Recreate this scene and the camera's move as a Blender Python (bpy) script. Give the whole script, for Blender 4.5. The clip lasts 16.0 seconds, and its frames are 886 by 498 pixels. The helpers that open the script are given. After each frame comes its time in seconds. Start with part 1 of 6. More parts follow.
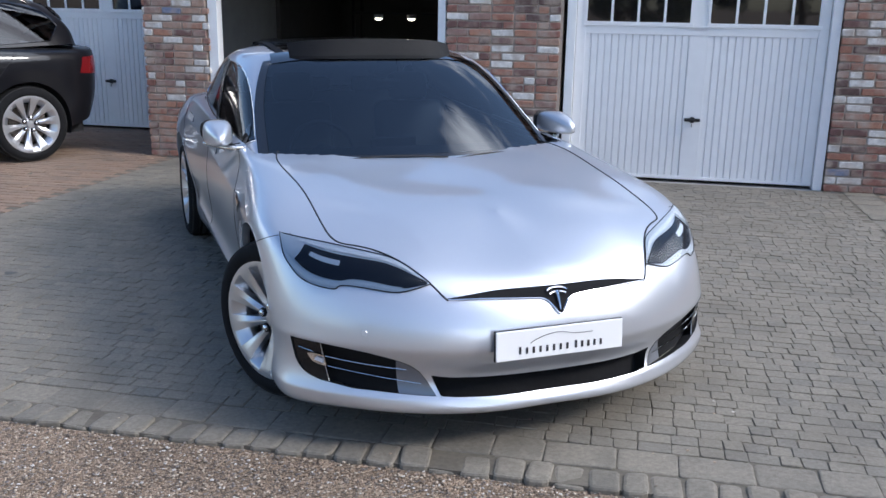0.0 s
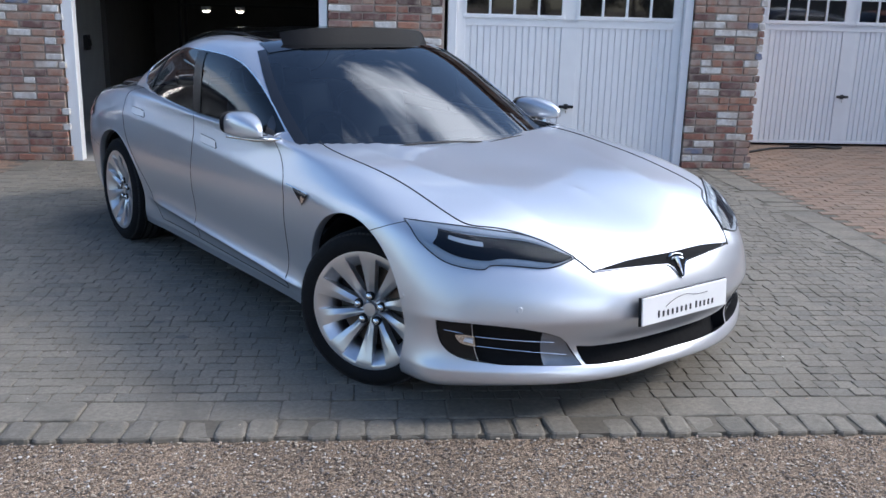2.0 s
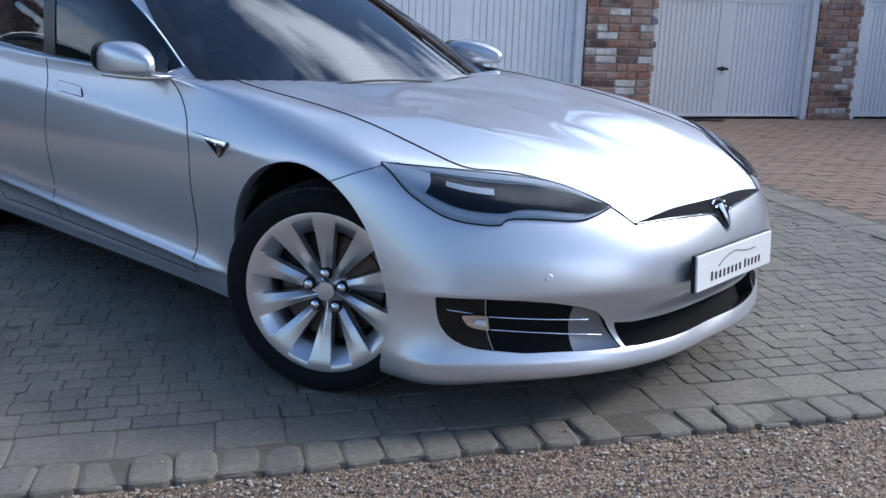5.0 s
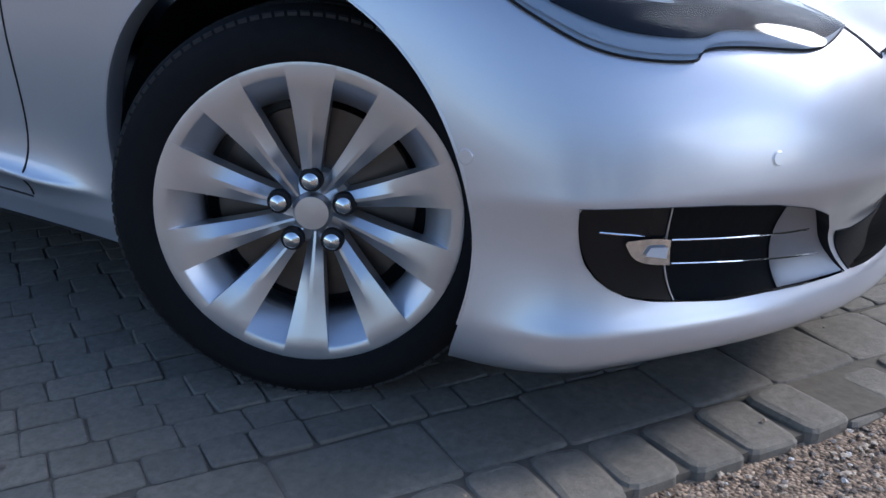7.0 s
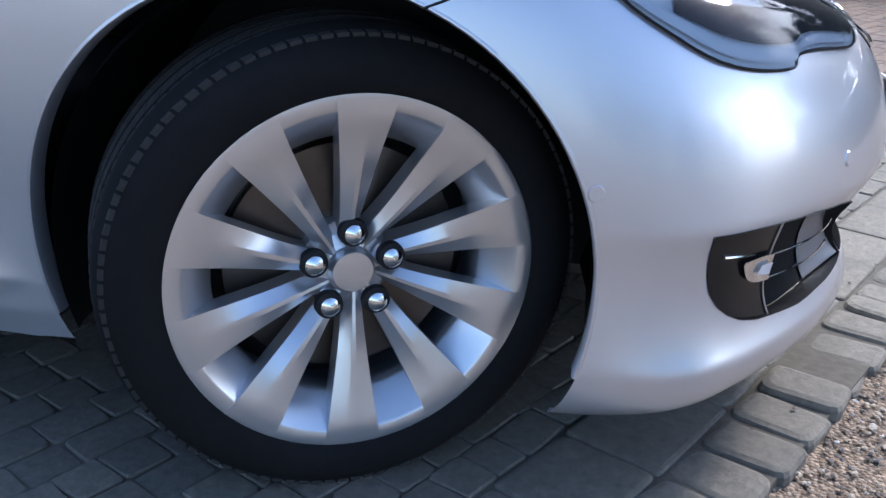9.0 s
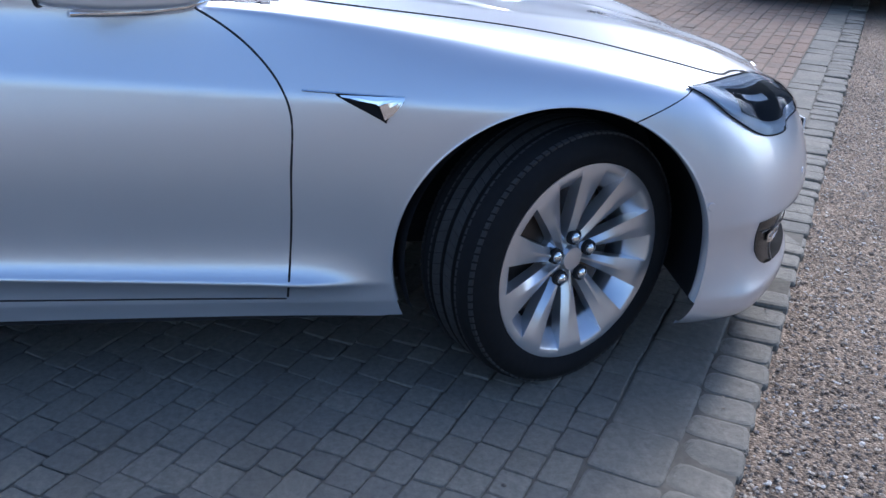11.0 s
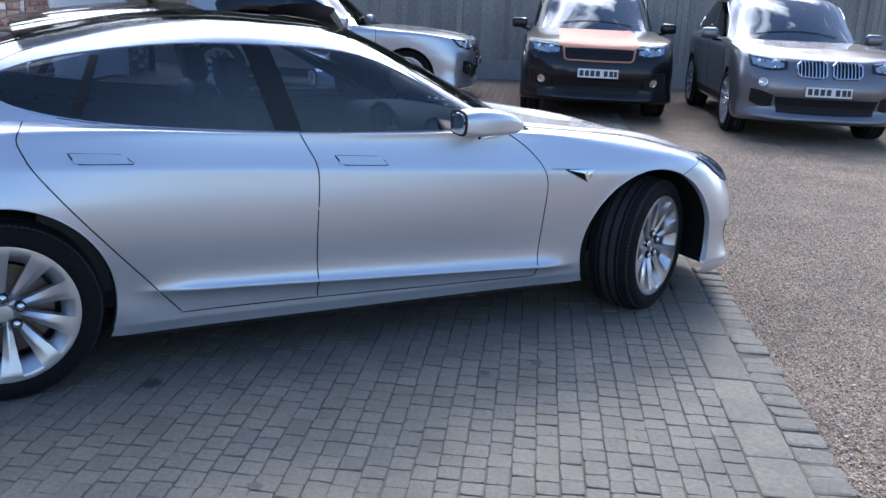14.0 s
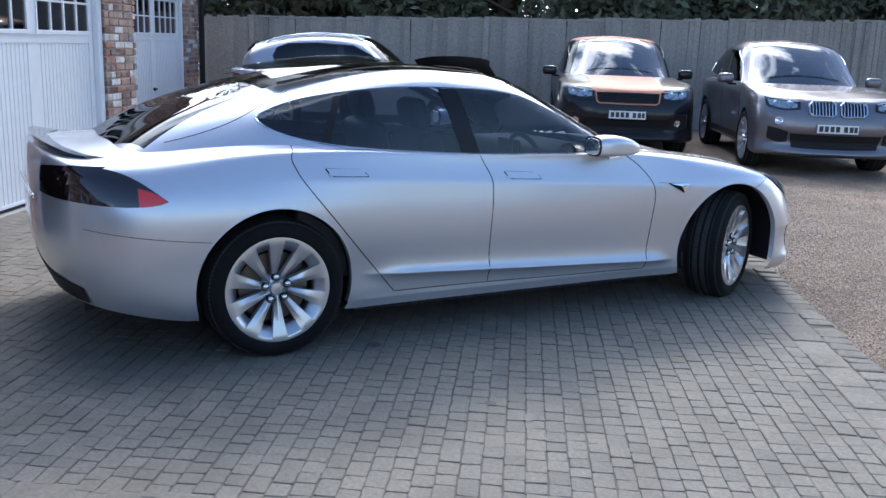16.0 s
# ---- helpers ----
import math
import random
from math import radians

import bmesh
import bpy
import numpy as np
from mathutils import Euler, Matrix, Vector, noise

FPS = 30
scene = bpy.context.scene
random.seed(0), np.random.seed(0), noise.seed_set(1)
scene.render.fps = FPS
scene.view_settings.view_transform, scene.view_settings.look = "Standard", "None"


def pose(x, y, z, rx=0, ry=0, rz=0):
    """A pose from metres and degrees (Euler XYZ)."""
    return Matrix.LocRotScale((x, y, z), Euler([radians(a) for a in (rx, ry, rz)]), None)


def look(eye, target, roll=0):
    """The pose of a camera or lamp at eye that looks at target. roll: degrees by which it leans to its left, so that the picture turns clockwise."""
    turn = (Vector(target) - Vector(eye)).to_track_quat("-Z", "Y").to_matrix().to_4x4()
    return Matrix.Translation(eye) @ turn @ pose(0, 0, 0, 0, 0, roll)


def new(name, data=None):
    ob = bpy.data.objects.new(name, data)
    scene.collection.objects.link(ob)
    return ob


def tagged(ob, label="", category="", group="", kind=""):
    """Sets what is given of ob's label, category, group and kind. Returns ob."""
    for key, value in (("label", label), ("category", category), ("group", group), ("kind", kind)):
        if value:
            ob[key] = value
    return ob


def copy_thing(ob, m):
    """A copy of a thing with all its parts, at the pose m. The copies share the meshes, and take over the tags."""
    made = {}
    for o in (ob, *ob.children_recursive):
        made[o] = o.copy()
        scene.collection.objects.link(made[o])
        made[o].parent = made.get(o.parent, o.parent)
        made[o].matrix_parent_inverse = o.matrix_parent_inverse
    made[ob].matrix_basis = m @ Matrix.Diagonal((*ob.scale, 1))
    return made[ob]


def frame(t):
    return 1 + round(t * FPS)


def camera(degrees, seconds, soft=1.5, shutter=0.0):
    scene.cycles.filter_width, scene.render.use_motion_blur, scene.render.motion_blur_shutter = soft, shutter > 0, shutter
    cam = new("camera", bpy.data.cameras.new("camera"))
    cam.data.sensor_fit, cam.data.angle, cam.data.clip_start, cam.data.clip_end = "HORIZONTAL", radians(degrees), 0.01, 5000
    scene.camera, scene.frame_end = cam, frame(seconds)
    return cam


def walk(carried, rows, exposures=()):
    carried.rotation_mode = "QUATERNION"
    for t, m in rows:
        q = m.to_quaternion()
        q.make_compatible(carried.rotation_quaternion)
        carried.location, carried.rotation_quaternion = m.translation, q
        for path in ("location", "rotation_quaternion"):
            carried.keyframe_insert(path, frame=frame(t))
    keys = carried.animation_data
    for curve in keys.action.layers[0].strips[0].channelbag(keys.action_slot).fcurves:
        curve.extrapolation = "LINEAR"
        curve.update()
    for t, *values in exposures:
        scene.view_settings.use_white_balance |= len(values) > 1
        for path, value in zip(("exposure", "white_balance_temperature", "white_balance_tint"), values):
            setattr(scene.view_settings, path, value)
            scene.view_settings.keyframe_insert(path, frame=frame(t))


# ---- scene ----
cam = camera(51.6, 16.0)
PATH = [
    (0, (-1.565, -5.244, 1.646), (-0.87, -3.441, 1.13), 1.0),
    (0.5, (-1.969, -5.103, 1.639), (-1.091, -3.381, 1.127), 1.3),
    (1, (-2.357, -4.963, 1.627), (-1.337, -3.321, 1.115), 1.6),
    (1.5, (-2.655, -4.744, 1.584), (-1.543, -3.163, 1.07), 1.6),
    (2, (-2.911, -4.617, 1.576), (-1.733, -3.084, 1.064), 1.5),
    (2.5, (-3.149, -4.54, 1.552), (-1.898, -3.065, 1.04), 1.4),
    (3, (-3.225, -4.451, 1.482), (-1.926, -3.02, 0.968), 1.4),
    (3.1, (-3.217, -4.426, 1.475), (-1.913, -3.0, 0.958), 1.4),
    (3.5, (-3.217, -4.326, 1.427), (-1.9, -2.913, 0.909), 1.3),
    (4, (-3.059, -4.113, 1.355), (-1.734, -2.709, 0.835), 1.2),
    (4.2, (-2.997, -4.027, 1.333), (-1.662, -2.632, 0.812), 1.2),
    (6.3, (-2.234, -2.866, 0.912), (-0.614, -1.842, 0.342), 2.0),
    (6.5, (-2.181, -2.741, 0.877), (-0.551, -1.756, 0.269), 1.8),
    (7, (-2.096, -2.423, 0.817), (-0.45, -1.522, 0.124), 1.7),
    (7.5, (-2.048, -2.141, 0.799), (-0.35, -1.397, 0.048), 1.9),
    (8, (-1.994, -1.981, 0.777), (-0.235, -1.412, 0.015), 2.0),
    (8.2, (-1.974, -1.918, 0.769), (-0.19, -1.435, 0.006), 2.2),
    (10.3, (-2.568, -1.342, 1.12), (-0.727, -1.498, 0.355), 2.2),
    (10.5, (-2.674, -1.204, 1.164), (-0.846, -1.403, 0.378), 2.3),
    (11, (-2.943, -0.876, 1.269), (-1.135, -1.158, 0.462), 2.7),
    (11.5, (-3.254, -0.509, 1.354), (-1.467, -0.904, 0.548), 2.9),
    (12, (-3.505, -0.046, 1.434), (-1.735, -0.624, 0.705), 2.9),
    (12.5, (-3.755, 0.37, 1.516), (-2.029, -0.396, 0.858), 3.1),
    (13, (-3.997, 0.754, 1.533), (-2.286, -0.097, 0.943), 2.8),
    (13.5, (-4.214, 1.185, 1.524), (-2.506, 0.304, 0.971), 2.7),
    (14, (-4.452, 1.515, 1.532), (-2.742, 0.628, 0.992), 2.5),
    (14.5, (-4.641, 1.856, 1.531), (-2.929, 0.966, 1.007), 2.4),
    (15, (-4.82, 2.208, 1.54), (-3.104, 1.311, 1.038), 2.3),
    (15.5, (-5.0, 2.507, 1.533), (-3.282, 1.599, 1.058), 2.2),
    (16, (-5.102, 2.801, 1.533), (-3.382, 1.88, 1.092), 2.0),
]
walk(cam, [(t, look(eye, target, roll)) for t, eye, target, roll in PATH], [(0.0, 0.14, 5750, 11), (4.0, 0.02, 5600, 11), (6.5, -0.20, 5350, 12), (7.0, 0.02, 5450, 13), (7.5, 0.42, 5700, 13), (8.0, 0.80, 5750, 13), (10.5, 0.25, 5250, 13), (13.0, 0.44, 5400, 13), (16.0, 0.44, 5600, 11)])

# ---- world, sun, exposure ----
SUN_ELEV, SUN_AZ = 36.0, 131.5      # azimuth measured from +Y towards +X
world = bpy.data.worlds.new("sky")
scene.world = world
world.use_nodes = True
wn, wl = world.node_tree.nodes, world.node_tree.links
wn.clear()
w_out = wn.new("ShaderNodeOutputWorld")
w_bg = wn.new("ShaderNodeBackground")
w_sky = wn.new("ShaderNodeTexSky")
w_sky.sky_type = "NISHITA"
w_sky.sun_disc = False
w_sky.sun_elevation = radians(SUN_ELEV)
w_sky.sun_rotation = radians(SUN_AZ)
w_bg.inputs["Strength"].default_value = 0.185
w_tc = wn.new("ShaderNodeTexCoord")
w_map = wn.new("ShaderNodeMapping")
w_map.inputs["Scale"].default_value = (1.0, 1.0, 2.2)
w_map.inputs["Location"].default_value = (3.4, 1.7, 0.6)
w_no = wn.new("ShaderNodeTexNoise")
w_no.inputs["Scale"].default_value = 1.5
w_no.inputs["Detail"].default_value = 5.0
w_no.inputs["Roughness"].default_value = 0.55
w_ramp = wn.new("ShaderNodeValToRGB")
w_ramp.color_ramp.elements[0].position = 0.51
w_ramp.color_ramp.elements[1].position = 0.61
w_mix = wn.new("ShaderNodeMix")
w_mix.data_type = "RGBA"
wl.new(w_tc.outputs["Generated"], w_map.inputs["Vector"])
wl.new(w_map.outputs["Vector"], w_no.inputs["Vector"])
# the cloud bank thickens towards the sun's side and thins to blue on the other
w_sep = wn.new("ShaderNodeSeparateXYZ")
w_bank = wn.new("ShaderNodeMath")
w_bank.operation = "MULTIPLY_ADD"
w_bank.inputs[1].default_value = 0.15
wl.new(w_tc.outputs["Generated"], w_sep.inputs["Vector"])
wl.new(w_sep.outputs["X"], w_bank.inputs[0])
w_high = wn.new("ShaderNodeMath")
w_high.operation = "MULTIPLY_ADD"
w_high.inputs[1].default_value = -0.06
wl.new(w_sep.outputs["Z"], w_high.inputs[0])
wl.new(w_no.outputs["Fac"], w_high.inputs[2])
wl.new(w_high.outputs[0], w_bank.inputs[2])
wl.new(w_bank.outputs[0], w_ramp.inputs["Fac"])
wl.new(w_ramp.outputs["Color"], w_mix.inputs["Factor"])
# clouds shine brighter towards the sun
_az, _el = radians(SUN_AZ), radians(SUN_ELEV)
SUN_DIR = Vector((math.sin(_az) * math.cos(_el), math.cos(_az) * math.cos(_el), math.sin(_el)))
w_dot = wn.new("ShaderNodeVectorMath")
w_dot.operation = "DOT_PRODUCT"
w_dot.inputs[1].default_value = SUN_DIR
w_glow = wn.new("ShaderNodeMapRange")
w_glow.interpolation_type = "SMOOTHSTEP"
w_glow.inputs["From Min"].default_value, w_glow.inputs["From Max"].default_value = 0.2, 1.0
w_glow.inputs["To Min"].default_value, w_glow.inputs["To Max"].default_value = 0.58, 1.8
w_lit = wn.new("ShaderNodeVectorMath")
w_lit.operation = "SCALE"
w_lit.inputs[0].default_value = (14.0, 14.2, 14.6)
wl.new(w_tc.outputs["Generated"], w_dot.inputs[0])
wl.new(w_dot.outputs["Value"], w_glow.inputs["Value"])
wl.new(w_glow.outputs["Result"], w_lit.inputs["Scale"])
wl.new(w_lit.outputs["Vector"], w_mix.inputs["B"])
wl.new(w_sky.outputs["Color"], w_mix.inputs["A"])
wl.new(w_mix.outputs["Result"], w_bg.inputs["Color"])
wl.new(w_bg.outputs["Background"], w_out.inputs["Surface"])

sun_data = bpy.data.lights.new("sun", "SUN")
sun_data.energy = 2.6
sun_data.angle = radians(12.0)
sun_data.color = (1.0, 0.90, 0.76)
sun = new("sun", sun_data)
sun.matrix_world = look(SUN_DIR * 60, (0, 0, 0))
scene.view_settings.exposure = 0.0

# ---- materials ----
MATS = {}


def mat(name):
    m = bpy.data.materials.new(name)
    m.use_nodes = True
    MATS[name] = m
    return m, m.node_tree.nodes, m.node_tree.links, m.node_tree.nodes["Principled BSDF"]


def plain(name, rgb, rough=0.5, metal=0.0, grain=0.06, scale=30.0, bump=0.0, coat=0.0, spec=0.5):
    """A painted or moulded surface: slight two-scale variation of colour and gloss."""
    m, n, l, b = mat(name)
    tc = n.new("ShaderNodeTexCoord")
    fine = n.new("ShaderNodeTexNoise")
    fine.inputs["Scale"].default_value = scale
    fine.inputs["Detail"].default_value = 5
    broad = n.new("ShaderNodeTexNoise")
    broad.inputs["Scale"].default_value = scale * 0.08
    add = n.new("ShaderNodeMath")
    add.operation = "ADD"
    rng = n.new("ShaderNodeMapRange")
    rng.inputs["From Min"].default_value, rng.inputs["From Max"].default_value = 0.5, 1.5
    rng.inputs["To Min"].default_value, rng.inputs["To Max"].default_value = 1 - grain, 1 + grain
    mul = n.new("ShaderNodeMix")
    mul.data_type, mul.blend_type = "RGBA", "MULTIPLY"
    mul.inputs["Factor"].default_value = 1
    mul.inputs["A"].default_value = (*rgb, 1)
    for t in (fine, broad):
        l.new(tc.outputs["Object"], t.inputs["Vector"])
    l.new(fine.outputs["Fac"], add.inputs[0])
    l.new(broad.outputs["Fac"], add.inputs[1])
    l.new(add.outputs[0], rng.inputs["Value"])
    l.new(rng.outputs["Result"], mul.inputs["B"])
    l.new(mul.outputs["Result"], b.inputs["Base Color"])
    b.inputs["Roughness"].default_value = rough
    b.inputs["Metallic"].default_value = metal
    b.inputs["Coat Weight"].default_value = coat
    b.inputs["Coat Roughness"].default_value = 0.03
    b.inputs["Specular IOR Level"].default_value = spec
    if bump:
        bp = n.new("ShaderNodeBump")
        bp.inputs["Strength"].default_value = bump
        bp.inputs["Distance"].default_value = 0.004
        l.new(fine.outputs["Fac"], bp.inputs["Height"])
        l.new(bp.outputs["Normal"], b.inputs["Normal"])
    return m


def car_paint(name, rgb, metal, rough):
    """Metallic base with fine flake under a clear coat."""
    m, n, l, b = mat(name)
    tc = n.new("ShaderNodeTexCoord")
    fl = n.new("ShaderNodeTexNoise")
    fl.inputs["Scale"].default_value = 900
    dust = n.new("ShaderNodeTexNoise")
    dust.inputs["Scale"].default_value = 5
    dust.inputs["Detail"].default_value = 8
    r1 = n.new("ShaderNodeMapRange")
    r1.inputs["To Min"].default_value, r1.inputs["To Max"].default_value = 0.96, 1.04
    mul = n.new("ShaderNodeMix")
    mul.data_type, mul.blend_type = "RGBA", "MULTIPLY"
    mul.inputs["Factor"].default_value = 1
    mul.inputs["A"].default_value = (*rgb, 1)
    r2 = n.new("ShaderNodeMapRange")
    r2.inputs["To Min"].default_value, r2.inputs["To Max"].default_value = rough - 0.005, rough + 0.025
    l.new(tc.outputs["Object"], fl.inputs["Vector"])
    l.new(tc.outputs["Object"], dust.inputs["Vector"])
    l.new(fl.outputs["Fac"], r1.inputs["Value"])
    l.new(r1.outputs["Result"], mul.inputs["B"])
    l.new(mul.outputs["Result"], b.inputs["Base Color"])
    l.new(dust.outputs["Fac"], r2.inputs["Value"])
    l.new(r2.outputs["Result"], b.inputs["Roughness"])
    b.inputs["Metallic"].default_value = metal
    b.inputs["Specular IOR Level"].default_value = 0.5 if metal else 0.15
    b.inputs["Coat Weight"].default_value = 1.0
    b.inputs["Coat Roughness"].default_value = 0.015
    return m


def pane(name, tint, ior=1.5, extra=0.0):
    """Thin glass: tinted see-through with a mirror gloss that grows at grazing angles."""
    m, n, l, b = mat(name)
    n.remove(b)
    tr = n.new("ShaderNodeBsdfTransparent")
    tr.inputs["Color"].default_value = (*tint, 1)
    gl = n.new("ShaderNodeBsdfGlossy")
    gl.inputs["Roughness"].default_value = 0.03
    fr = n.new("ShaderNodeFresnel")
    fr.inputs["IOR"].default_value = ior
    ad = n.new("ShaderNodeMath")
    ad.operation = "ADD"
    ad.use_clamp = True
    ad.inputs[1].default_value = extra
    mx = n.new("ShaderNodeMixShader")
    l.new(fr.outputs["Fac"], ad.inputs[0])
    l.new(ad.outputs[0], mx.inputs["Fac"])
    l.new(tr.outputs[0], mx.inputs[1])
    l.new(gl.outputs[0], mx.inputs[2])
    l.new(mx.outputs[0], n["Material Output"].inputs["Surface"])
    return m


def pieces(name, stops, rough=0.85, scale=60.0, bump=0.5, stain=0.25, stain_rgb=(0.1, 0.1, 0.1), patch=1.3):
    """Stone or clay units: each piece takes its own tone from a ramp, with grain and stains."""
    m, n, l, b = mat(name)
    oi = n.new("ShaderNodeObjectInfo")
    ge = n.new("ShaderNodeNewGeometry")
    ad = n.new("ShaderNodeMath")
    ad.operation = "ADD"
    fr = n.new("ShaderNodeMath")
    fr.operation = "FRACT"
    ramp = n.new("ShaderNodeValToRGB")
    ramp.color_ramp.interpolation = "CONSTANT" if len(stops) > 3 else "LINEAR"
    el = ramp.color_ramp.elements
    el[0].position, el[0].color = stops[0][0], (*stops[0][1], 1)
    el[1].position, el[1].color = stops[1][0], (*stops[1][1], 1)
    for p, c in stops[2:]:
        e = el.new(p)
        e.color = (*c, 1)
    tc = n.new("ShaderNodeTexCoord")
    fine = n.new("ShaderNodeTexNoise")
    fine.inputs["Scale"].default_value = scale
    fine.inputs["Detail"].default_value = 8
    fine.inputs["Roughness"].default_value = 0.7
    broad = n.new("ShaderNodeTexNoise")
    broad.inputs["Scale"].default_value = patch
    broad.inputs["Detail"].default_value = 6
    rng = n.new("ShaderNodeMapRange")
    rng.inputs["From Min"].default_value, rng.inputs["From Max"].default_value = 0.25, 0.75
    rng.inputs["To Min"].default_value, rng.inputs["To Max"].default_value = 0.62, 1.3
    mul = n.new("ShaderNodeMix")
    mul.data_type, mul.blend_type = "RGBA", "MULTIPLY"
    mul.inputs["Factor"].default_value = 1
    sr = n.new("ShaderNodeMapRange")
    sr.inputs["From Min"].default_value, sr.inputs["From Max"].default_value = 0.45, 0.7
    sr.inputs["To Min"].default_value, sr.inputs["To Max"].default_value = 0, stain
    mx = n.new("ShaderNodeMix")
    mx.data_type = "RGBA"
    mx.inputs["B"].default_value = (*stain_rgb, 1)
    bp = n.new("ShaderNodeBump")
    bp.inputs["Strength"].default_value = bump
    bp.inputs["Distance"].default_value = 0.004
    l.new(oi.outputs["Random"], ad.inputs[0])
    l.new(ge.outputs["Random Per Island"], ad.inputs[1])
    l.new(ad.outputs[0], fr.inputs[0])
    l.new(fr.outputs[0], ramp.inputs["Fac"])
    for t in (fine, broad):
        l.new(ge.outputs["Position"], t.inputs["Vector"])
    l.new(fine.outputs["Fac"], rng.inputs["Value"])
    l.new(ramp.outputs["Color"], mul.inputs["A"])
    l.new(rng.outputs["Result"], mul.inputs["B"])
    l.new(broad.outputs["Fac"], sr.inputs["Value"])
    l.new(sr.outputs["Result"], mx.inputs["Factor"])
    l.new(mul.outputs["Result"], mx.inputs["A"])
    l.new(mx.outputs["Result"], b.inputs["Base Color"])
    l.new(fine.outputs["Fac"], bp.inputs["Height"])
    l.new(bp.outputs["Normal"], b.inputs["Normal"])
    b.inputs["Roughness"].default_value = rough
    return m


def gravel_mat(name):
    m, n, l, b = mat(name)
    ge = n.new("ShaderNodeNewGeometry")
    vo = n.new("ShaderNodeTexVoronoi")
    vo.inputs["Scale"].default_value = 125
    ramp = n.new("ShaderNodeValToRGB")
    el = ramp.color_ramp.elements
    el[0].position, el[0].color = 0.0, (0.10, 0.075, 0.055, 1)
    el[1].position, el[1].color = 1.0, (0.385, 0.29, 0.205, 1)
    e = el.new(0.45)
    e.color = (0.205, 0.142, 0.094, 1)
    sep = n.new("ShaderNodeSeparateColor")
    no = n.new("ShaderNodeTexNoise")
    no.inputs["Scale"].default_value = 1.4
    no.inputs["Detail"].default_value = 10
    no.inputs["Roughness"].default_value = 0.72
    rng = n.new("ShaderNodeMapRange")
    rng.inputs["From Min"].default_value, rng.inputs["From Max"].default_value = 0.3, 0.7
    rng.inputs["To Min"].default_value, rng.inputs["To Max"].default_value = 0.64, 1.32
    mul = n.new("ShaderNodeMix")
    mul.data_type, mul.blend_type = "RGBA", "MULTIPLY"
    mul.inputs["Factor"].default_value = 1
    bp = n.new("ShaderNodeBump")
    bp.inputs["Strength"].default_value = 0.9
    bp.inputs["Distance"].default_value = 0.008
    bp.invert = True
    l.new(ge.outputs["Position"], vo.inputs["Vector"])
    l.new(ge.outputs["Position"], no.inputs["Vector"])
    l.new(vo.outputs["Color"], sep.inputs["Color"])
    l.new(sep.outputs["Red"], ramp.inputs["Fac"])
    l.new(no.outputs["Fac"], rng.inputs["Value"])
    l.new(ramp.outputs["Color"], mul.inputs["A"])
    l.new(rng.outputs["Result"], mul.inputs["B"])
    l.new(mul.outputs["Result"], b.inputs["Base Color"])
    l.new(vo.outputs["Distance"], bp.inputs["Height"])
    l.new(bp.outputs["Normal"], b.inputs["Normal"])
    b.inputs["Roughness"].default_value = 0.9
    return m


SILVER = car_paint("silver_paint", (0.64, 0.66, 0.71), 0.72, 0.335)
BLACK_PAINT = car_paint("black_paint", (0.008, 0.008, 0.010), 0.0, 0.3)
GREY_PAINT = car_paint("graphite_paint", (0.17, 0.165, 0.185), 0.7, 0.33)
BLACK_PAINT.node_tree.nodes["Principled BSDF"].inputs["Coat Weight"].default_value = 0.6
COPPER_PAINT = plain("matt_copper_wrap", (0.58, 0.27, 0.17), 0.55, 0.1, 0.08, 30, 0, 0.0, 0.25)
LIGHT_SILVER = car_paint("light_silver_paint", (0.56, 0.57, 0.60), 0.8, 0.315)
GLOSS_BLACK = plain("gloss_black_trim", (0.012, 0.012, 0.014), 0.12, 0, 0.1, 40, 0, 0.6)
MATT_BLACK = plain("matt_black_plastic", (0.014, 0.014, 0.016), 0.6, 0, 0.15, 60, 0.2, 0.0, 0.3)
RUBBER = plain("tyre_rubber", (0.010, 0.010, 0.011), 0.9, 0, 0.25, 45, 0.35, 0.0, 0.2)
CHROME = plain("chrome", (0.82, 0.83, 0.85), 0.08, 1.0, 0.03, 30)
ALLOY = plain("silver_alloy", (0.66, 0.67, 0.70), 0.31, 0.85, 0.04, 40, 0, 0.3)
ROTOR = plain("worn_brake_rotor", (0.13, 0.11, 0.095), 0.42, 0.8, 0.3, 25)
TREAD = plain("dusty_tyre_tread", (0.040, 0.039, 0.038), 0.92, 0, 0.3, 60, 0.4, 0.0, 0.2)
BEZEL = plain("silver_lamp_bezel", (0.55, 0.59, 0.65), 0.35, 0.1, 0.05, 40)
FOG_DARK = plain("dark_fog_cover", (0.010, 0.010, 0.011), 0.22, 0, 0.05, 40, 0, 0.0, 0.3)
DISC = plain("brake_disc_steel", (0.09, 0.088, 0.085), 0.5, 0.9, 0.15, 30)
GLASS = pane("car_glass", (0.30, 0.36, 0.42), 1.55, 0.09)
SCREEN_GLASS = pane("parked_car_glass", (0.30, 0.34, 0.38), 1.5, 0.22)
REAR_GLASS = pane("smoked_rear_glass", (0.07, 0.075, 0.08), 1.5, 0.02)
DARK_GLASS = pane("dark_car_glass", (0.40, 0.47, 0.55), 1.5, 0.035)
ROOF_GLASS = plain("black_roof_glass", (0.006, 0.006, 0.007), 0.03, 0, 0.05, 20, 0, 1.0)
LENS = pane("clear_lens", (0.85, 0.88, 0.90), 1.32, 0.0)
RED_LENS = plain("red_lamp_lens", (0.75, 0.02, 0.02), 0.08, 0, 0.05, 30, 0, 1.0)
TAIL_RED = plain("deep_red_lens", (0.16, 0.008, 0.01), 0.12, 0, 0.05, 30, 0, 0.6)
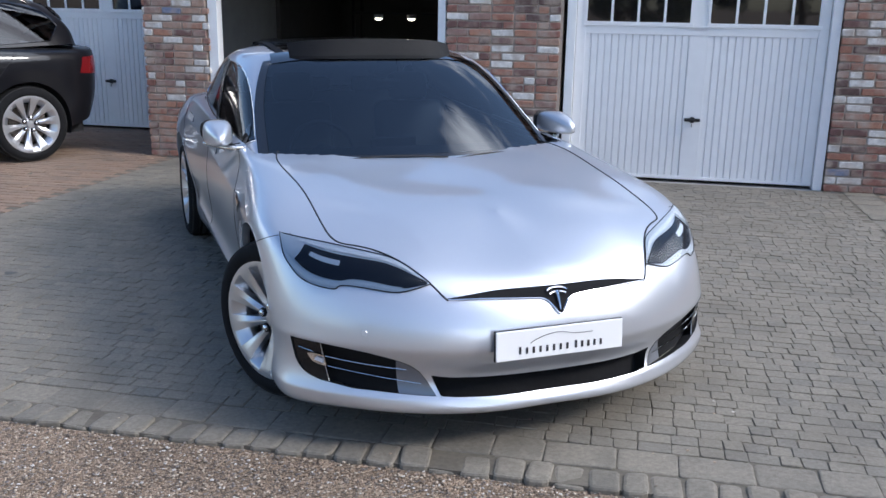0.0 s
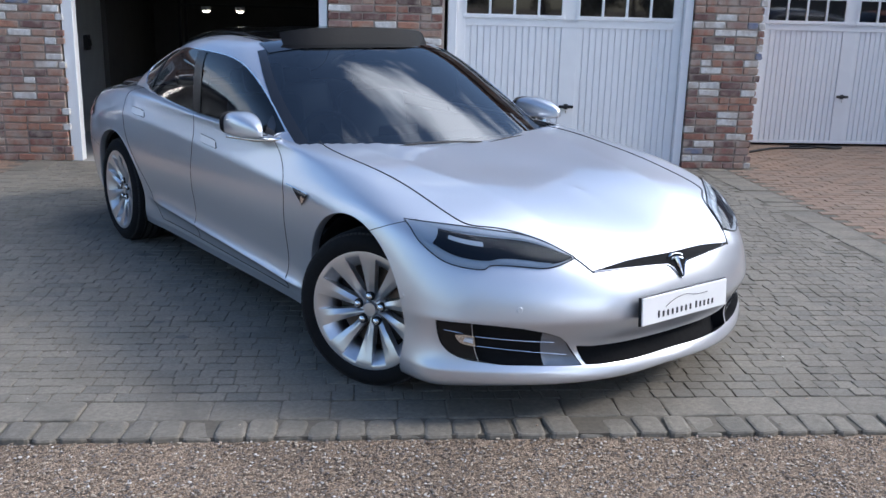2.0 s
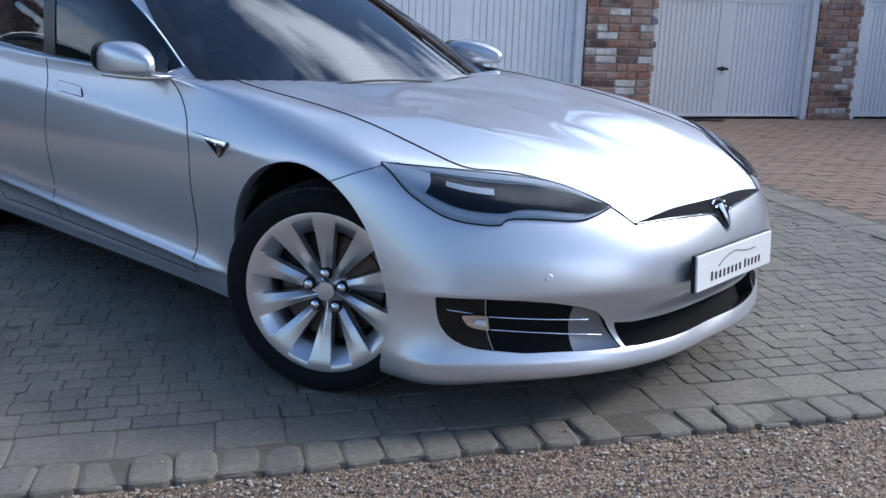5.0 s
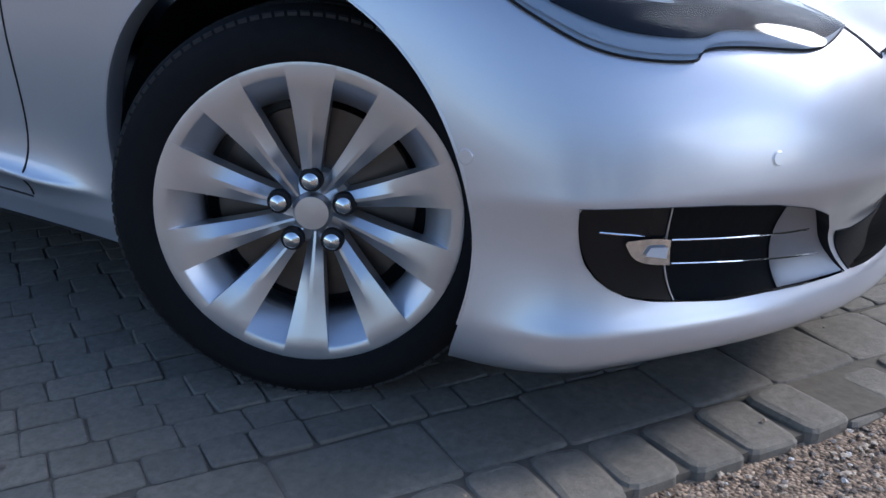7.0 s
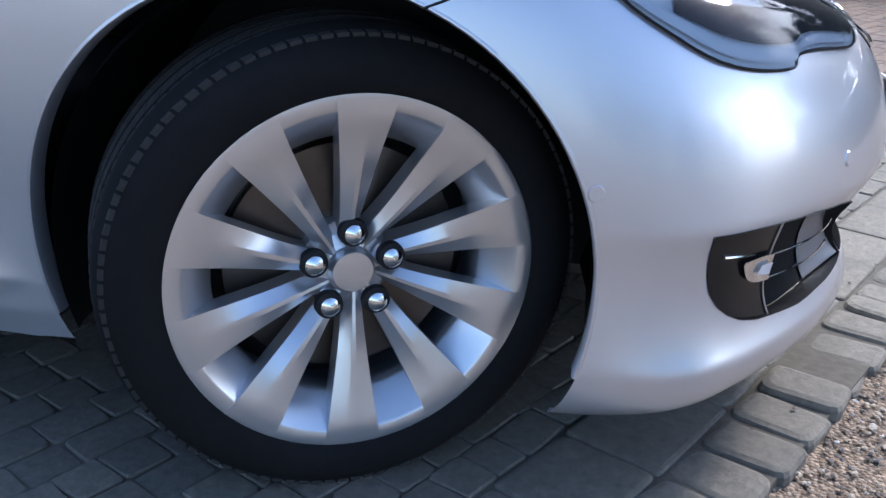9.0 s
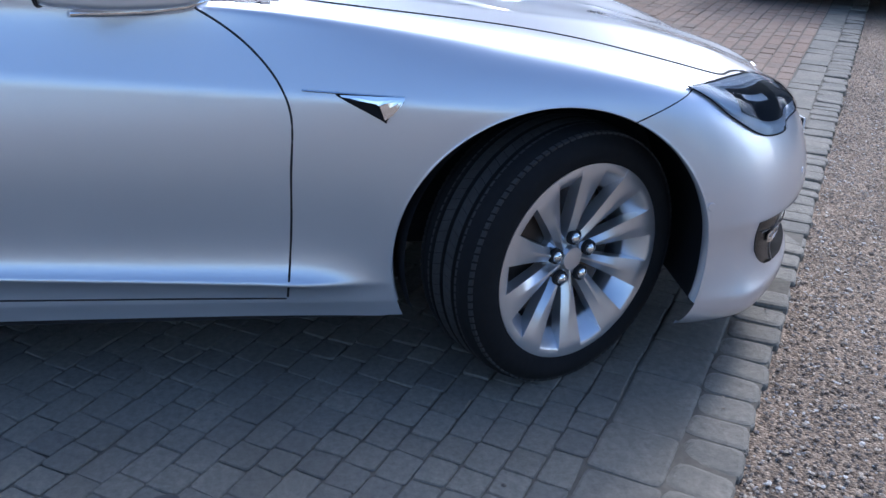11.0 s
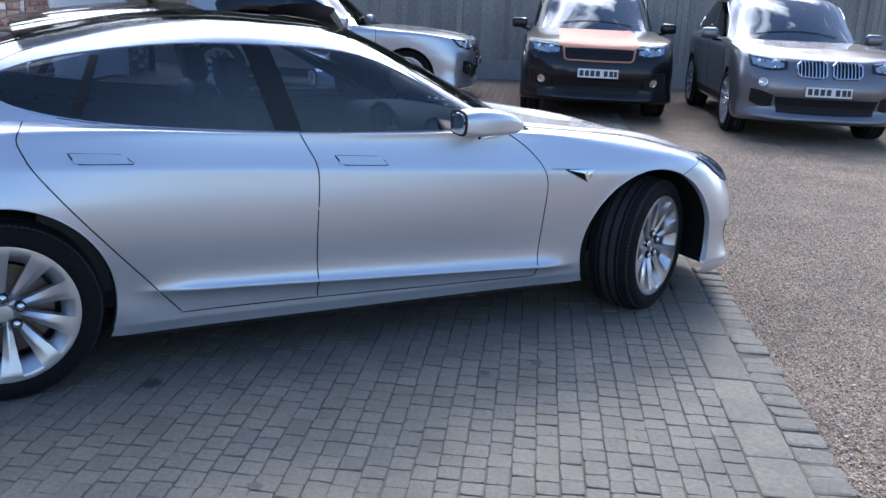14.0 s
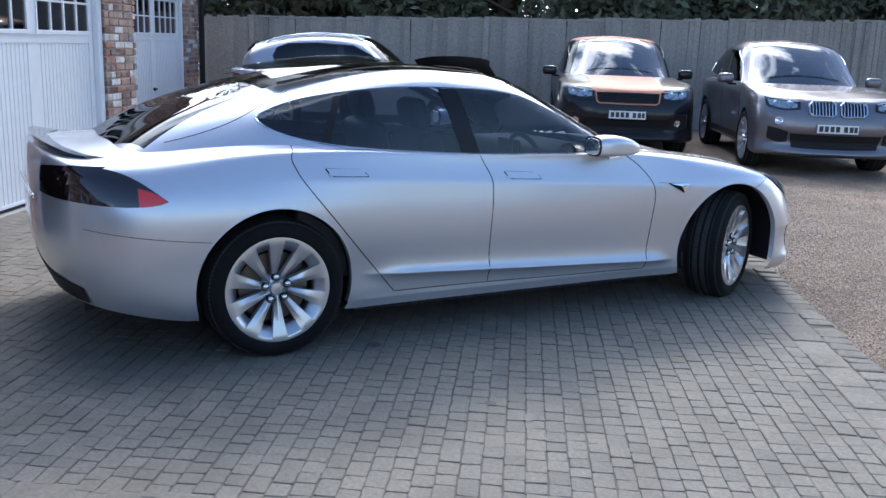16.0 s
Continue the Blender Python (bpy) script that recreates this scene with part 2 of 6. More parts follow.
DARK_RED = plain("smoked_red_lens", (0.012, 0.006, 0.007), 0.10, 0, 0.05, 30, 0, 1.0)
LED = plain("white_lamp_light_guide", (0.68, 0.71, 0.76), 0.25, 0.1, 0.03, 30)
LAMP_DARK = plain("dark_lamp_plastic", (0.010, 0.013, 0.022), 0.5, 0, 0.1, 40, 0, 0, 0.15)
# body silver made darker: the recessed duct's shade is put into the colour
FIN_SHADED = plain("dark_silver_duct_fin", (0.27, 0.28, 0.31), 0.34, 0.6, 0.06, 40)
SEAT = plain("black_leather", (0.022, 0.021, 0.021), 0.5, 0, 0.2, 90, 0.3)
CABIN = plain("dark_cabin_trim", (0.03, 0.03, 0.032), 0.7, 0, 0.2, 60, 0.2)
PLATE_W = plain("white_number_board", (0.8, 0.8, 0.8), 0.25, 0, 0.02, 20)
INK = plain("black_print", (0.03, 0.03, 0.035), 0.4, 0, 0.05, 20)
WHITE = plain("white_door_paint", (0.84, 0.845, 0.855), 0.42, 0, 0.05, 8, 0.05)
MORTAR = plain("mortar", (0.40, 0.335, 0.28), 0.95, 0, 0.25, 40, 0.6)
CONCRETE = plain("concrete", (0.36, 0.35, 0.33), 0.9, 0, 0.2, 14, 0.4)
SAND = plain("joint_sand", (0.115, 0.10, 0.078), 0.95, 0, 0.35, 50, 0.5)
# the garage's inner gloom is put into this dark wall and ceiling colour
ROOM_GLOOM = plain("dark_garage_wall", (0.07, 0.067, 0.064), 0.9, 0, 0.2, 6, 0.1)
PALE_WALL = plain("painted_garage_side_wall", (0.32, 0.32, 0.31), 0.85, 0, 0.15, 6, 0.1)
TIMBER = pieces("weathered_fence_timber", [(0.0, (0.36, 0.325, 0.285)), (0.5, (0.43, 0.39, 0.345)), (1.0, (0.31, 0.285, 0.255))], 0.9, 25, 0.5, 0.3, (0.2, 0.2, 0.17))
BRICK = pieces("reclaimed_brick", [(0.0, (0.31, 0.15, 0.105)), (0.18, (0.25, 0.12, 0.092)), (0.32, (0.36, 0.185, 0.125)), (0.46, (0.155, 0.085, 0.075)),
    (0.56, (0.37, 0.24, 0.18)), (0.67, (0.27, 0.17, 0.145)), (0.79, (0.66, 0.64, 0.61)), (0.92, (0.115, 0.072, 0.066)), (0.98, (0.17, 0.20, 0.30))], 0.9, 22, 1.0, 0.9, (0.40, 0.33, 0.275), 8.0)
SETT = pieces("grey_block_paving", [(0.0, (0.182, 0.163, 0.132)), (0.5, (0.212, 0.190, 0.153)), (1.0, (0.162, 0.148, 0.125))], 0.85, 55, 0.7, 0.5, (0.115, 0.10, 0.078), 3.2)
KERB = pieces("grey_kerb_setts", [(0.0, (0.19, 0.168, 0.135)), (0.5, (0.215, 0.191, 0.153)), (1.0, (0.165, 0.148, 0.122))], 0.85, 45, 0.8, 0.6, (0.105, 0.097, 0.08), 5.0)
RED_PAVE = pieces("brown_block_paving", [(0.0, (0.22, 0.145, 0.10)), (0.5, (0.25, 0.175, 0.125)), (1.0, (0.19, 0.135, 0.10))], 0.88, 50, 0.5, 0.3, (0.18, 0.15, 0.12))
GRAVEL = gravel_mat("pea_gravel")
LEAF = plain("dark_evergreen_leaf", (0.12, 0.125, 0.075), 0.6, 0, 0.5, 3)
BARK = plain("bark", (0.10, 0.075, 0.055), 0.9, 0, 0.3, 20, 0.6)
ROOF_TILE = plain("brown_roof_tile", (0.17, 0.10, 0.07), 0.85, 0, 0.3, 10, 0.4)

# ---- mesh tools ----
def part(name, bm, material, parent=None, label=""):
    """Links a bmesh as one mesh object, under a thing where one is given."""
    me = bpy.data.meshes.new(name)
    bm.to_mesh(me)
    bm.free()
    for m in material if isinstance(material, (list, tuple)) else [material]:
        me.materials.append(m)
    ob = new(name, me)
    ob.parent = parent
    if label:
        tagged(ob, label)
    return ob


def smooth(ob, angle=40):
    ob.data.shade_smooth()
    me = ob.data
    bm = bmesh.new()
    bm.from_mesh(me)
    lim = radians(angle)
    for e in bm.edges:
        if len(e.link_faces) == 2 and e.calc_face_angle(0) > lim:
            e.smooth = False
    bm.to_mesh(me)
    bm.free()
    return ob


def thing(name, label, category, m=None, group="", kind=""):
    ob = new(name)
    ob.empty_display_size = 0.1
    if m is not None:
        ob.matrix_world = m
    return tagged(ob, label, category, group, kind)


def box(bm, x0, x1, y0, y1, z0, z1, bevel=0.0):
    v = [bm.verts.new(p) for p in ((x0, y0, z0), (x1, y0, z0), (x1, y1, z0), (x0, y1, z0), (x0, y0, z1), (x1, y0, z1), (x1, y1, z1), (x0, y1, z1))]
    fs = [bm.faces.new([v[i] for i in q]) for q in ((3, 2, 1, 0), (4, 5, 6, 7), (0, 1, 5, 4), (1, 2, 6, 5), (2, 3, 7, 6), (3, 0, 4, 7))]
    if bevel:
        es = list({e for f in fs for e in f.edges})
        bmesh.ops.bevel(bm, geom=es, offset=bevel, segments=2, affect="EDGES", profile=0.5)
    return v


def boxed(x0, x1, y0, y1, z0, z1, bevel=0.0):
    bm = bmesh.new()
    box(bm, x0, x1, y0, y1, z0, z1, bevel)
    return bm


def strip(bm, a, b):
    """Quads between two rows of vertices."""
    for i in range(len(a) - 1):
        bm.faces.new((a[i], a[i + 1], b[i + 1], b[i]))


def grid_mesh(P, flip=False):
    """A quad sheet from an array (n, m, 3)."""
    bm = bmesh.new()
    rows = [[bm.verts.new(p) for p in r] for r in P]
    for a, b in zip(rows, rows[1:]):
        strip(bm, a, b) if not flip else strip(bm, b, a)
    return bm


def tube(bm, pts, r, n=6, closed=False):
    """A round bar along points."""
    pts = [Vector(p) for p in pts]
    rings = []
    for i, p in enumerate(pts):
        a, b = pts[max(i - 1, 0)], pts[min(i + 1, len(pts) - 1)]
        d = (b - a).normalized()
        s = d.cross(Vector((0, 0, 1)))
        if s.length < 0.05:
            s = d.cross(Vector((1, 0, 0)))
        s.normalize()
        u = s.cross(d)
        rr = r[i] if isinstance(r, (list, tuple)) else r
        rings.append([bm.verts.new(p + s * (rr * math.cos(2 * math.pi * k / n)) + u * (rr * math.sin(2 * math.pi * k / n))) for k in range(n)])
    for a, b in zip(rings, rings[1:]):
        for k in range(n):
            bm.faces.new((a[k], a[(k + 1) % n], b[(k + 1) % n], b[k]))
    bm.faces.new(rings[0][::-1])
    bm.faces.new(rings[-1])
    return bm


def lathe(profile, n=48, a0=0.0, a1=2 * math.pi):
    """Turns (radius, depth) about the x axis; depth runs along x."""
    bm = bmesh.new()
    full = abs(a1 - a0 - 2 * math.pi) < 1e-6
    cnt = n if full else n + 1
    rings = [[bm.verts.new((d, r * math.cos(a0 + (a1 - a0) * k / n), r * math.sin(a0 + (a1 - a0) * k / n))) for k in range(cnt)] for r, d in profile]
    for a, b in zip(rings, rings[1:]):
        for k in range(n):
            j = (k + 1) % cnt
            bm.faces.new((a[k], a[j], b[j], b[k]))
    return bm


def spline(P, n):
    """Natural cubic spline through points (k, d), by chord length blended with index, sampled n times."""
    P = np.asarray(P, float)
    k = len(P)
    x = np.arange(k, dtype=float)
    A = np.zeros((k, k))
    B = np.zeros_like(P)
    A[0, 0] = A[-1, -1] = 1
    for i in range(1, k - 1):
        A[i, i - 1 : i + 2] = 1, 4, 1
        B[i] = 6 * (P[i + 1] - 2 * P[i] + P[i - 1])
    M = np.linalg.solve(A, B)
    t = np.linspace(0, k - 1, n) if np.isscalar(n) else np.asarray(n, float)
    i = np.clip(t.astype(int), 0, k - 2)
    f = (t - i)[:, None]
    g = 1 - f
    return M[i] * g**3 / 6 + M[i + 1] * f**3 / 6 + (P[i] - M[i] / 6) * g + (P[i + 1] - M[i + 1] / 6) * f


def loft(rows, nt, ns):
    """A smooth sheet (ns, nt, 3) through rows of points (rows, stations, 3)."""
    R = np.array([spline(r, nt) for r in rows])
    return np.stack([spline(R[:, j], ns) for j in range(R.shape[1])], 1)


def text_mesh(name, body, size, material, parent, m, extrude=0.001, label=""):
    cu = bpy.data.curves.new(name, "FONT")
    cu.body, cu.size, cu.align_x, cu.align_y, cu.extrude = body, size, "CENTER", "CENTER", extrude
    tmp = bpy.data.objects.new(name, cu)
    scene.collection.objects.link(tmp)
    me = bpy.data.meshes.new_from_object(tmp.evaluated_get(bpy.context.evaluated_depsgraph_get()))
    bpy.data.objects.remove(tmp)
    me.materials.clear()
    me.materials.append(material)
    ob = new(name, me)
    ob.parent = parent
    ob.matrix_basis = m
    return tagged(ob, label) if label else ob


# the garage's own frame: u along its front to the right, v into it
GA = -32.8
G = pose(0, 0, 0, 0, 0, GA)

# ---- ground ----
def ground_sheet():
    """One gravel sheet out to the horizon, finer near the drive, with slight unevenness."""
    bm = bmesh.new()
    xs = np.concatenate([[-1500, -300, -80, -30], np.arange(-14, 16.01, 0.5), [30, 80, 300, 1500]])
    ys = np.concatenate([[-1500, -300, -80, -30], np.arange(-14, 12.01, 0.5), [30, 80, 300, 1500]])
    rows = []
    for y in ys:
        r = []
        for x in xs:
            z = -0.022 + (0.008 * noise.noise((x * 0.7, y * 0.7, 3.1)) if abs(x) < 16 and y < -2.6 else 0)
            r.append(bm.verts.new((x, y, z)))
        rows.append(r)
    for a, b in zip(rows, rows[1:]):
        strip(bm, a, b)
    ob = part("ground", bm, GRAVEL)
    ob.matrix_world = G
    ob.data.shade_smooth()
    return tagged(ob, "yard of brown and grey pea gravel round the drive", "ground", kind="structure")


ground_sheet()

KERB_V, MID_V, FIELD_V = -2.28, -2.13, -1.95
DRIVE_L, DRIVE_R = -3.0, 3.45
WALL_V, WING_V = 3.80, 5.55

drive = part("pavement", boxed(-9, 12, KERB_V + 0.01, 8.0, -0.15, -0.0052), SAND)
drive.matrix_world = G
tagged(drive, "grey block-paved drive with sandy joints before the garages", "pavement", kind="structure")


# ---- garage block ----
def structure(name, bm, material, label, category="wall"):
    ob = part(name, bm, material)
    ob.matrix_world = G
    return tagged(ob, label, category, kind="structure")


EAVE = 2.62
WING_END = 10.9
# main front wall: piers and lintel round the two main doorways
front = bmesh.new()
for u0, u1 in ((-3.62, -2.90), (-0.36, 0.79), (3.29, 4.01)):
    box(front, u0 + 0.012, u1 - 0.012, WALL_V + 0.012, WALL_V + 0.30, -0.1, EAVE)
for u0, u1 in ((-2.90, -0.36), (0.79, 3.29)):
    box(front, u0 - 0.012, u1 + 0.012, WALL_V + 0.012, WALL_V + 0.30, 2.20, EAVE)
wall_front = structure("wall_front", front, MORTAR, "reclaimed multi-coloured brick garage front with pale mortar")
wings = bmesh.new()
for u0, u1 in ((-9.0, -6.4), (-3.92, -3.60), (7.13, 7.75), (10.15, WING_END), (3.99, 4.66)):
    box(wings, u0 + 0.012, u1 - 0.012, WING_V + 0.012, WING_V + 0.3, -0.1, EAVE)
for u0, u1 in ((-6.4, -3.92), (4.66, 7.13), (7.75, 10.15)):
    box(wings, u0 - 0.012, u1 + 0.012, WING_V + 0.012, WING_V + 0.3, 2.20, EAVE)
wall_wings = structure("wall_wings", wings, MORTAR, "set-back brick wing walls with white garage doors")
structure("wall_inner_left", boxed(-3.608, -3.362, WALL_V + 0.30, 6.85, -0.1, EAVE), PALE_WALL, "pale painted inner side wall of the garage")
# behind v 6.85 the side wall's colour carries the garage's gloom
structure("wall_inner_back_left", boxed(-3.608, -3.30, 6.85, 9.5, -0.1, EAVE), ROOM_GLOOM, "unpainted dark rear part of the garage side wall")
structure("wall_inner_right", boxed(3.752, 3.998, WALL_V + 0.30, 9.5, -0.1, EAVE), ROOM_GLOOM, "unpainted garage side wall")
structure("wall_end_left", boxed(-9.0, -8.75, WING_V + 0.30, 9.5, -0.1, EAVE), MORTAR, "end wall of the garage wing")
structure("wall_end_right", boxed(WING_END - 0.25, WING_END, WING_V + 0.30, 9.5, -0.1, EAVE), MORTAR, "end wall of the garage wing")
structure("wall_back", boxed(-9.0, WING_END, 9.5, 9.75, -0.1, EAVE), ROOM_GLOOM, "dark back wall of the garages")
structure("floor", boxed(-3.4, 3.8, WALL_V, 9.5, -0.06, -0.004), CONCRETE, "bare concrete garage floor", "floor")
structure("ceiling", boxed(-3.6, 4.0, WALL_V + 0.30, 9.75, EAVE, EAVE + 0.12), ROOM_GLOOM, "plain dark garage ceiling", "ceiling")
structure("ceiling_wing_left", boxed(-9.0, -3.62, WING_V + 0.30, 9.75, EAVE, EAVE + 0.12), ROOM_GLOOM, "plain dark wing ceiling", "ceiling")
structure("ceiling_wing_right", boxed(4.02, WING_END, WING_V + 0.30, 9.75, EAVE, EAVE + 0.12), ROOM_GLOOM, "plain dark wing ceiling", "ceiling")


def pitched_roof(name, u0, u1, v0, label):
    bm = bmesh.new()
    vm = (v0 + 10.0) / 2
    top = 2.74 + (vm - v0) * 0.42
    prof = ((v0, 2.74), (vm, top), (10.0, 2.74), (10.0, 2.92), (vm, top + 0.18), (v0, 2.92))
    a = [bm.verts.new((u0, v, z)) for v, z in prof]
    b = [bm.verts.new((u1, v, z)) for v, z in prof]
    for k in range(6):
        bm.faces.new((a[k], a[(k + 1) % 6], b[(k + 1) % 6], b[k]))
    for q in ((0, 1, 4, 5), (1, 2, 3, 4)):
        bm.faces.new([a[k] for k in q[::-1]])
        bm.faces.new([b[k] for k in q])
    bmesh.ops.recalc_face_normals(bm, faces=bm.faces)
    structure(name, bm, ROOF_TILE, label, "roof")


pitched_roof("roof_main", -3.72, 4.11, WALL_V - 0.12, "brown tiled roof over the main garage")
pitched_roof("roof_wing_left", -9.1, -3.74, WING_V - 0.12, "brown tiled roof over the set-back wing")
pitched_roof("roof_wing_right", 4.13, WING_END + 0.1, WING_V - 0.12, "brown tiled roof over the set-back wing")


def garage_door(name, u0, u1, v, label):
    """Up-and-over steel door: ribbed panels, two rows of windows at the top, centre stile, handle, white timber frame."""
    d = thing(name, label, "garage door", G @ pose(u0, v, 0), kind="structure")
    w = u1 - u0
    for nm, a, b, z0, z1 in (("frame", -0.085, 0.0, 0.0, 2.2), ("frame", w, w + 0.085, 0.0, 2.2), ("frame", 0.0, w, 2.12, 2.2)):
        part(nm, boxed(a, b, -0.035, 0.09, z0, z1, 0.006), WHITE, d)
    half = w / 2
    for k in range(2):
        a = 0.09 + k * (half - 0.01)
        b = a + half - 0.17
        bm = bmesh.new()
        n = 15
        step = (b - a) / n
        prof = []
        for i in range(n):
            x = a + i * step
            prof += [(x, 0.0), (x + step * 0.80, 0.0), (x + step * 0.86, 0.014), (x + step * 0.95, 0.014)]
        prof.append((b, 0.0))
        lo = [bm.verts.new((x, 0.03 + y, 0.05)) for x, y in prof]
        hi = [bm.verts.new((x, 0.03 + y, 1.40)) for x, y in prof]
        strip(bm, lo, hi)
        part("ribbed_panel", bm, WHITE, d)
        # window panel
        wz0, wz1 = 1.515, 2.03
        bm = bmesh.new()
        box(bm, a - 0.02, b + 0.02, 0.012, 0.045, wz0 - 0.04, wz0, 0.004)
        box(bm, a - 0.02, b + 0.02, 0.012, 0.045, wz1, wz1 + 0.03, 0.004)
        nn = 4
        pw = (b - a) / nn
        for i in range(nn + 1):
            x = a + i * pw
            box(bm, x - 0.012, x + 0.012, 0.014, 0.043, wz0, wz1)
        box(bm, a, b, 0.016, 0.041, (wz0 + wz1) / 2 - 0.010, (wz0 + wz1) / 2 + 0.010)
        wf = part("window_frame", bm, WHITE, d)
        for i in range(nn):
            for z0, z1 in ((wz0, (wz0 + wz1) / 2), ((wz0 + wz1) / 2, wz1)):
                part("pane", boxed(a + i * pw + 0.010, a + (i + 1) * pw - 0.010, 0.030, 0.034, z0 + 0.004, z1 - 0.004), ROOF_GLASS, wf)
    bm = bmesh.new()
    for a, b, z0, z1 in ((0.005, 0.095, 0.03, 2.11), (w - 0.095, w - 0.005, 0.03, 2.11), (half - 0.085, half + 0.085, 1.44, 2.11), (0.095, w - 0.095, 1.40, 1.478), (0.095, w - 0.095, 2.058, 2.11), (0.095, w - 0.095, 0.03, 0.06)):
        box(bm, a, b, 0.022, 0.055, z0, z1, 0.003)
    part("door_leaf_rails", bm, WHITE, d)
    part("centre_stile", boxed(half - 0.085, half + 0.085, 0.026, 0.056, 0.05, 1.41, 0.003), WHITE, d)
    hb = bmesh.new()
    box(hb, half - 0.075, half + 0.075, -0.012, 0.012, 0.598, 0.628, 0.008)
    box(hb, half - 0.02, half + 0.02, 0.0, 0.026, 0.585, 0.64, 0.006)
    part("handle", hb, MATT_BLACK, d, "black moulded door handle")
    part("key", boxed(half - 0.004, half + 0.004, 0.0, 0.02, 0.545, 0.575), CHROME, d)
    return d


garage_door("door_main", 0.90, 3.20, WALL_V + 0.06, "white ribbed steel garage door, shut, with small panes along the top")
garage_door("door_wing_left", -6.30, -4.0, WING_V + 0.05, "white ribbed steel garage door, shut, in the set-back wing")
garage_door("door_wing_right", 4.74, 7.04, WING_V + 0.05, "white ribbed steel garage door, shut, with a hose lying before it")
garage_door("door_wing_far", 7.83, 10.07, WING_V + 0.05, "white ribbed steel garage door, shut, at the end of the wing")

open_frame = thing("door_open", "white timber frame of an open garage doorway", "door frame", G @ pose(-2.81, WALL_V + 0.06, 0), kind="structure")
for a, b, z0, z1 in ((-0.085, 0.02, 0.0, 2.2), (2.36, 2.44, 0.0, 2.2), (0.02, 2.36, 2.12, 2.2)):
    part("frame", boxed(a, b, -0.035, 0.09, z0, z1, 0.006), WHITE, open_frame)

# ---- cars: shells lofted through character lines ----
from mathutils.bvhtree import BVHTree
from mathutils.interpolate import poly_3d_calc


def lines(*rows):
    """Rows of (across list, along list, up list) as an array of points."""
    return np.array([np.stack(r, 1) for r in rows], float)


class Shell:
    """A smooth sheet of a car's right half that is cut into panels and mirrored to the left."""

    def __init__(self, rows, nt, ns, shape=None):
        # carry the lines over the centre, so that the sheet runs smoothly across it
        flip = np.array([-1.0, 1.0, 1.0])
        k, n = len(rows), rows.shape[1]
        ext = np.concatenate([rows, rows[-2:-4:-1] * flip])
        ext = np.concatenate([ext[:, 2:0:-1] * flip, ext, ext[:, -2:-4:-1] * flip], 1)
        P = loft(ext, np.linspace(2, n + 1, nt), np.linspace(0, k - 1, ns))
        if shape:
            shape(P)
        P[..., 0] = np.maximum(P[..., 0], 0)
        P[-1, :, 0] = 0
        P[:, 0, 0] = 0
        P[:, -1, 0] = 0
        self.P = P
        bm = bmesh.new()
        V = [[bm.verts.new((-p[0], p[1], p[2])) for p in r] for r in P]
        for a, b in zip(V, V[1:]):
            strip(bm, a, b)
        bmesh.ops.remove_doubles(bm, verts=bm.verts, dist=0.0004)
        bm.normal_update()
        self.bm = bm
        f = min(bm.faces, key=lambda q: q.calc_center_median().x)
        if f.normal.x > 0:
            bmesh.ops.reverse_faces(bm, faces=bm.faces)
        bm.normal_update()
        bm.faces.ensure_lookup_table()
        self.whole = bm.copy()
        self.whole.normal_update()
        self.whole.faces.ensure_lookup_table()
        self.tree = BVHTree.FromBMesh(self.whole)

    def normal_at(self, p):
        """The smooth normal of the uncut sheet at a point."""
        q, _, i, _ = self.tree.find_nearest(p)
        vs = self.whole.faces[i].verts
        w = poly_3d_calc([v.co for v in vs], q)
        n = Vector()
        for v, k in zip(vs, w):
            n += v.normal * k
        return n.normalized()

    def cut(self, poly, axis=0, test=None):
        """Cuts the sheet along the edges of a polygon seen along an axis (0: from the side, 1: from the front, 2: from above)."""
        n = len(poly)
        for i in range(n):
            a, b = poly[i], poly[(i + 1) % n]
            lo = (min(a[0], b[0]) - 0.06, min(a[1], b[1]) - 0.06)
            hi = (max(a[0], b[0]) + 0.06, max(a[1], b[1]) + 0.06)
            d = Vector((b[0] - a[0], b[1] - a[1]))
            i0, i1 = [(1, 2), (0, 2), (0, 1)][axis]
            no = [0, 0, 0]
            no[i0], no[i1] = -d.y, d.x
            co = [0, 0, 0]
            co[i0], co[i1] = a
            fs = [f for f in self.bm.faces if (test is None or test(f)) and any(lo[0] <= v.co[i0] <= hi[0] and lo[1] <= v.co[i1] <= hi[1] for v in f.verts)]
            geom = fs + list({e for f in fs for e in f.edges}) + list({v for f in fs for v in f.verts})
            if geom:
                bmesh.ops.bisect_plane(self.bm, geom=geom, dist=0.0003, plane_co=co, plane_no=no)

    def drop(self, test):
        bmesh.ops.delete(self.bm, geom=[f for f in self.bm.faces if test(f.calc_center_median())], context="FACES")

    def panels(self, split):
        """Groups the faces by name and makes meshes that keep the whole sheet's normals."""
        bm = self.bm
        bm.normal_update()
        bm.verts.index_update()
        co = [v.co.copy() for v in bm.verts]
        no = [self.normal_at(v.co) for v in bm.verts]
        groups = {}
        for f in bm.faces:
            groups.setdefault(split(f.calc_center_median(), f), []).append([v.index for v in f.verts])
        return {k: (co, no, fs) for k, fs in groups.items()}

    def on(self, a, b, axis=1):
        """The point and outward normal of the sheet seen along an axis at (a, b)."""
        if a > 0 and axis != 0:
            p, n = self.on(-a, b, axis)
            return Vector((-p.x, p.y, p.z)), Vector((-n.x, n.y, n.z))
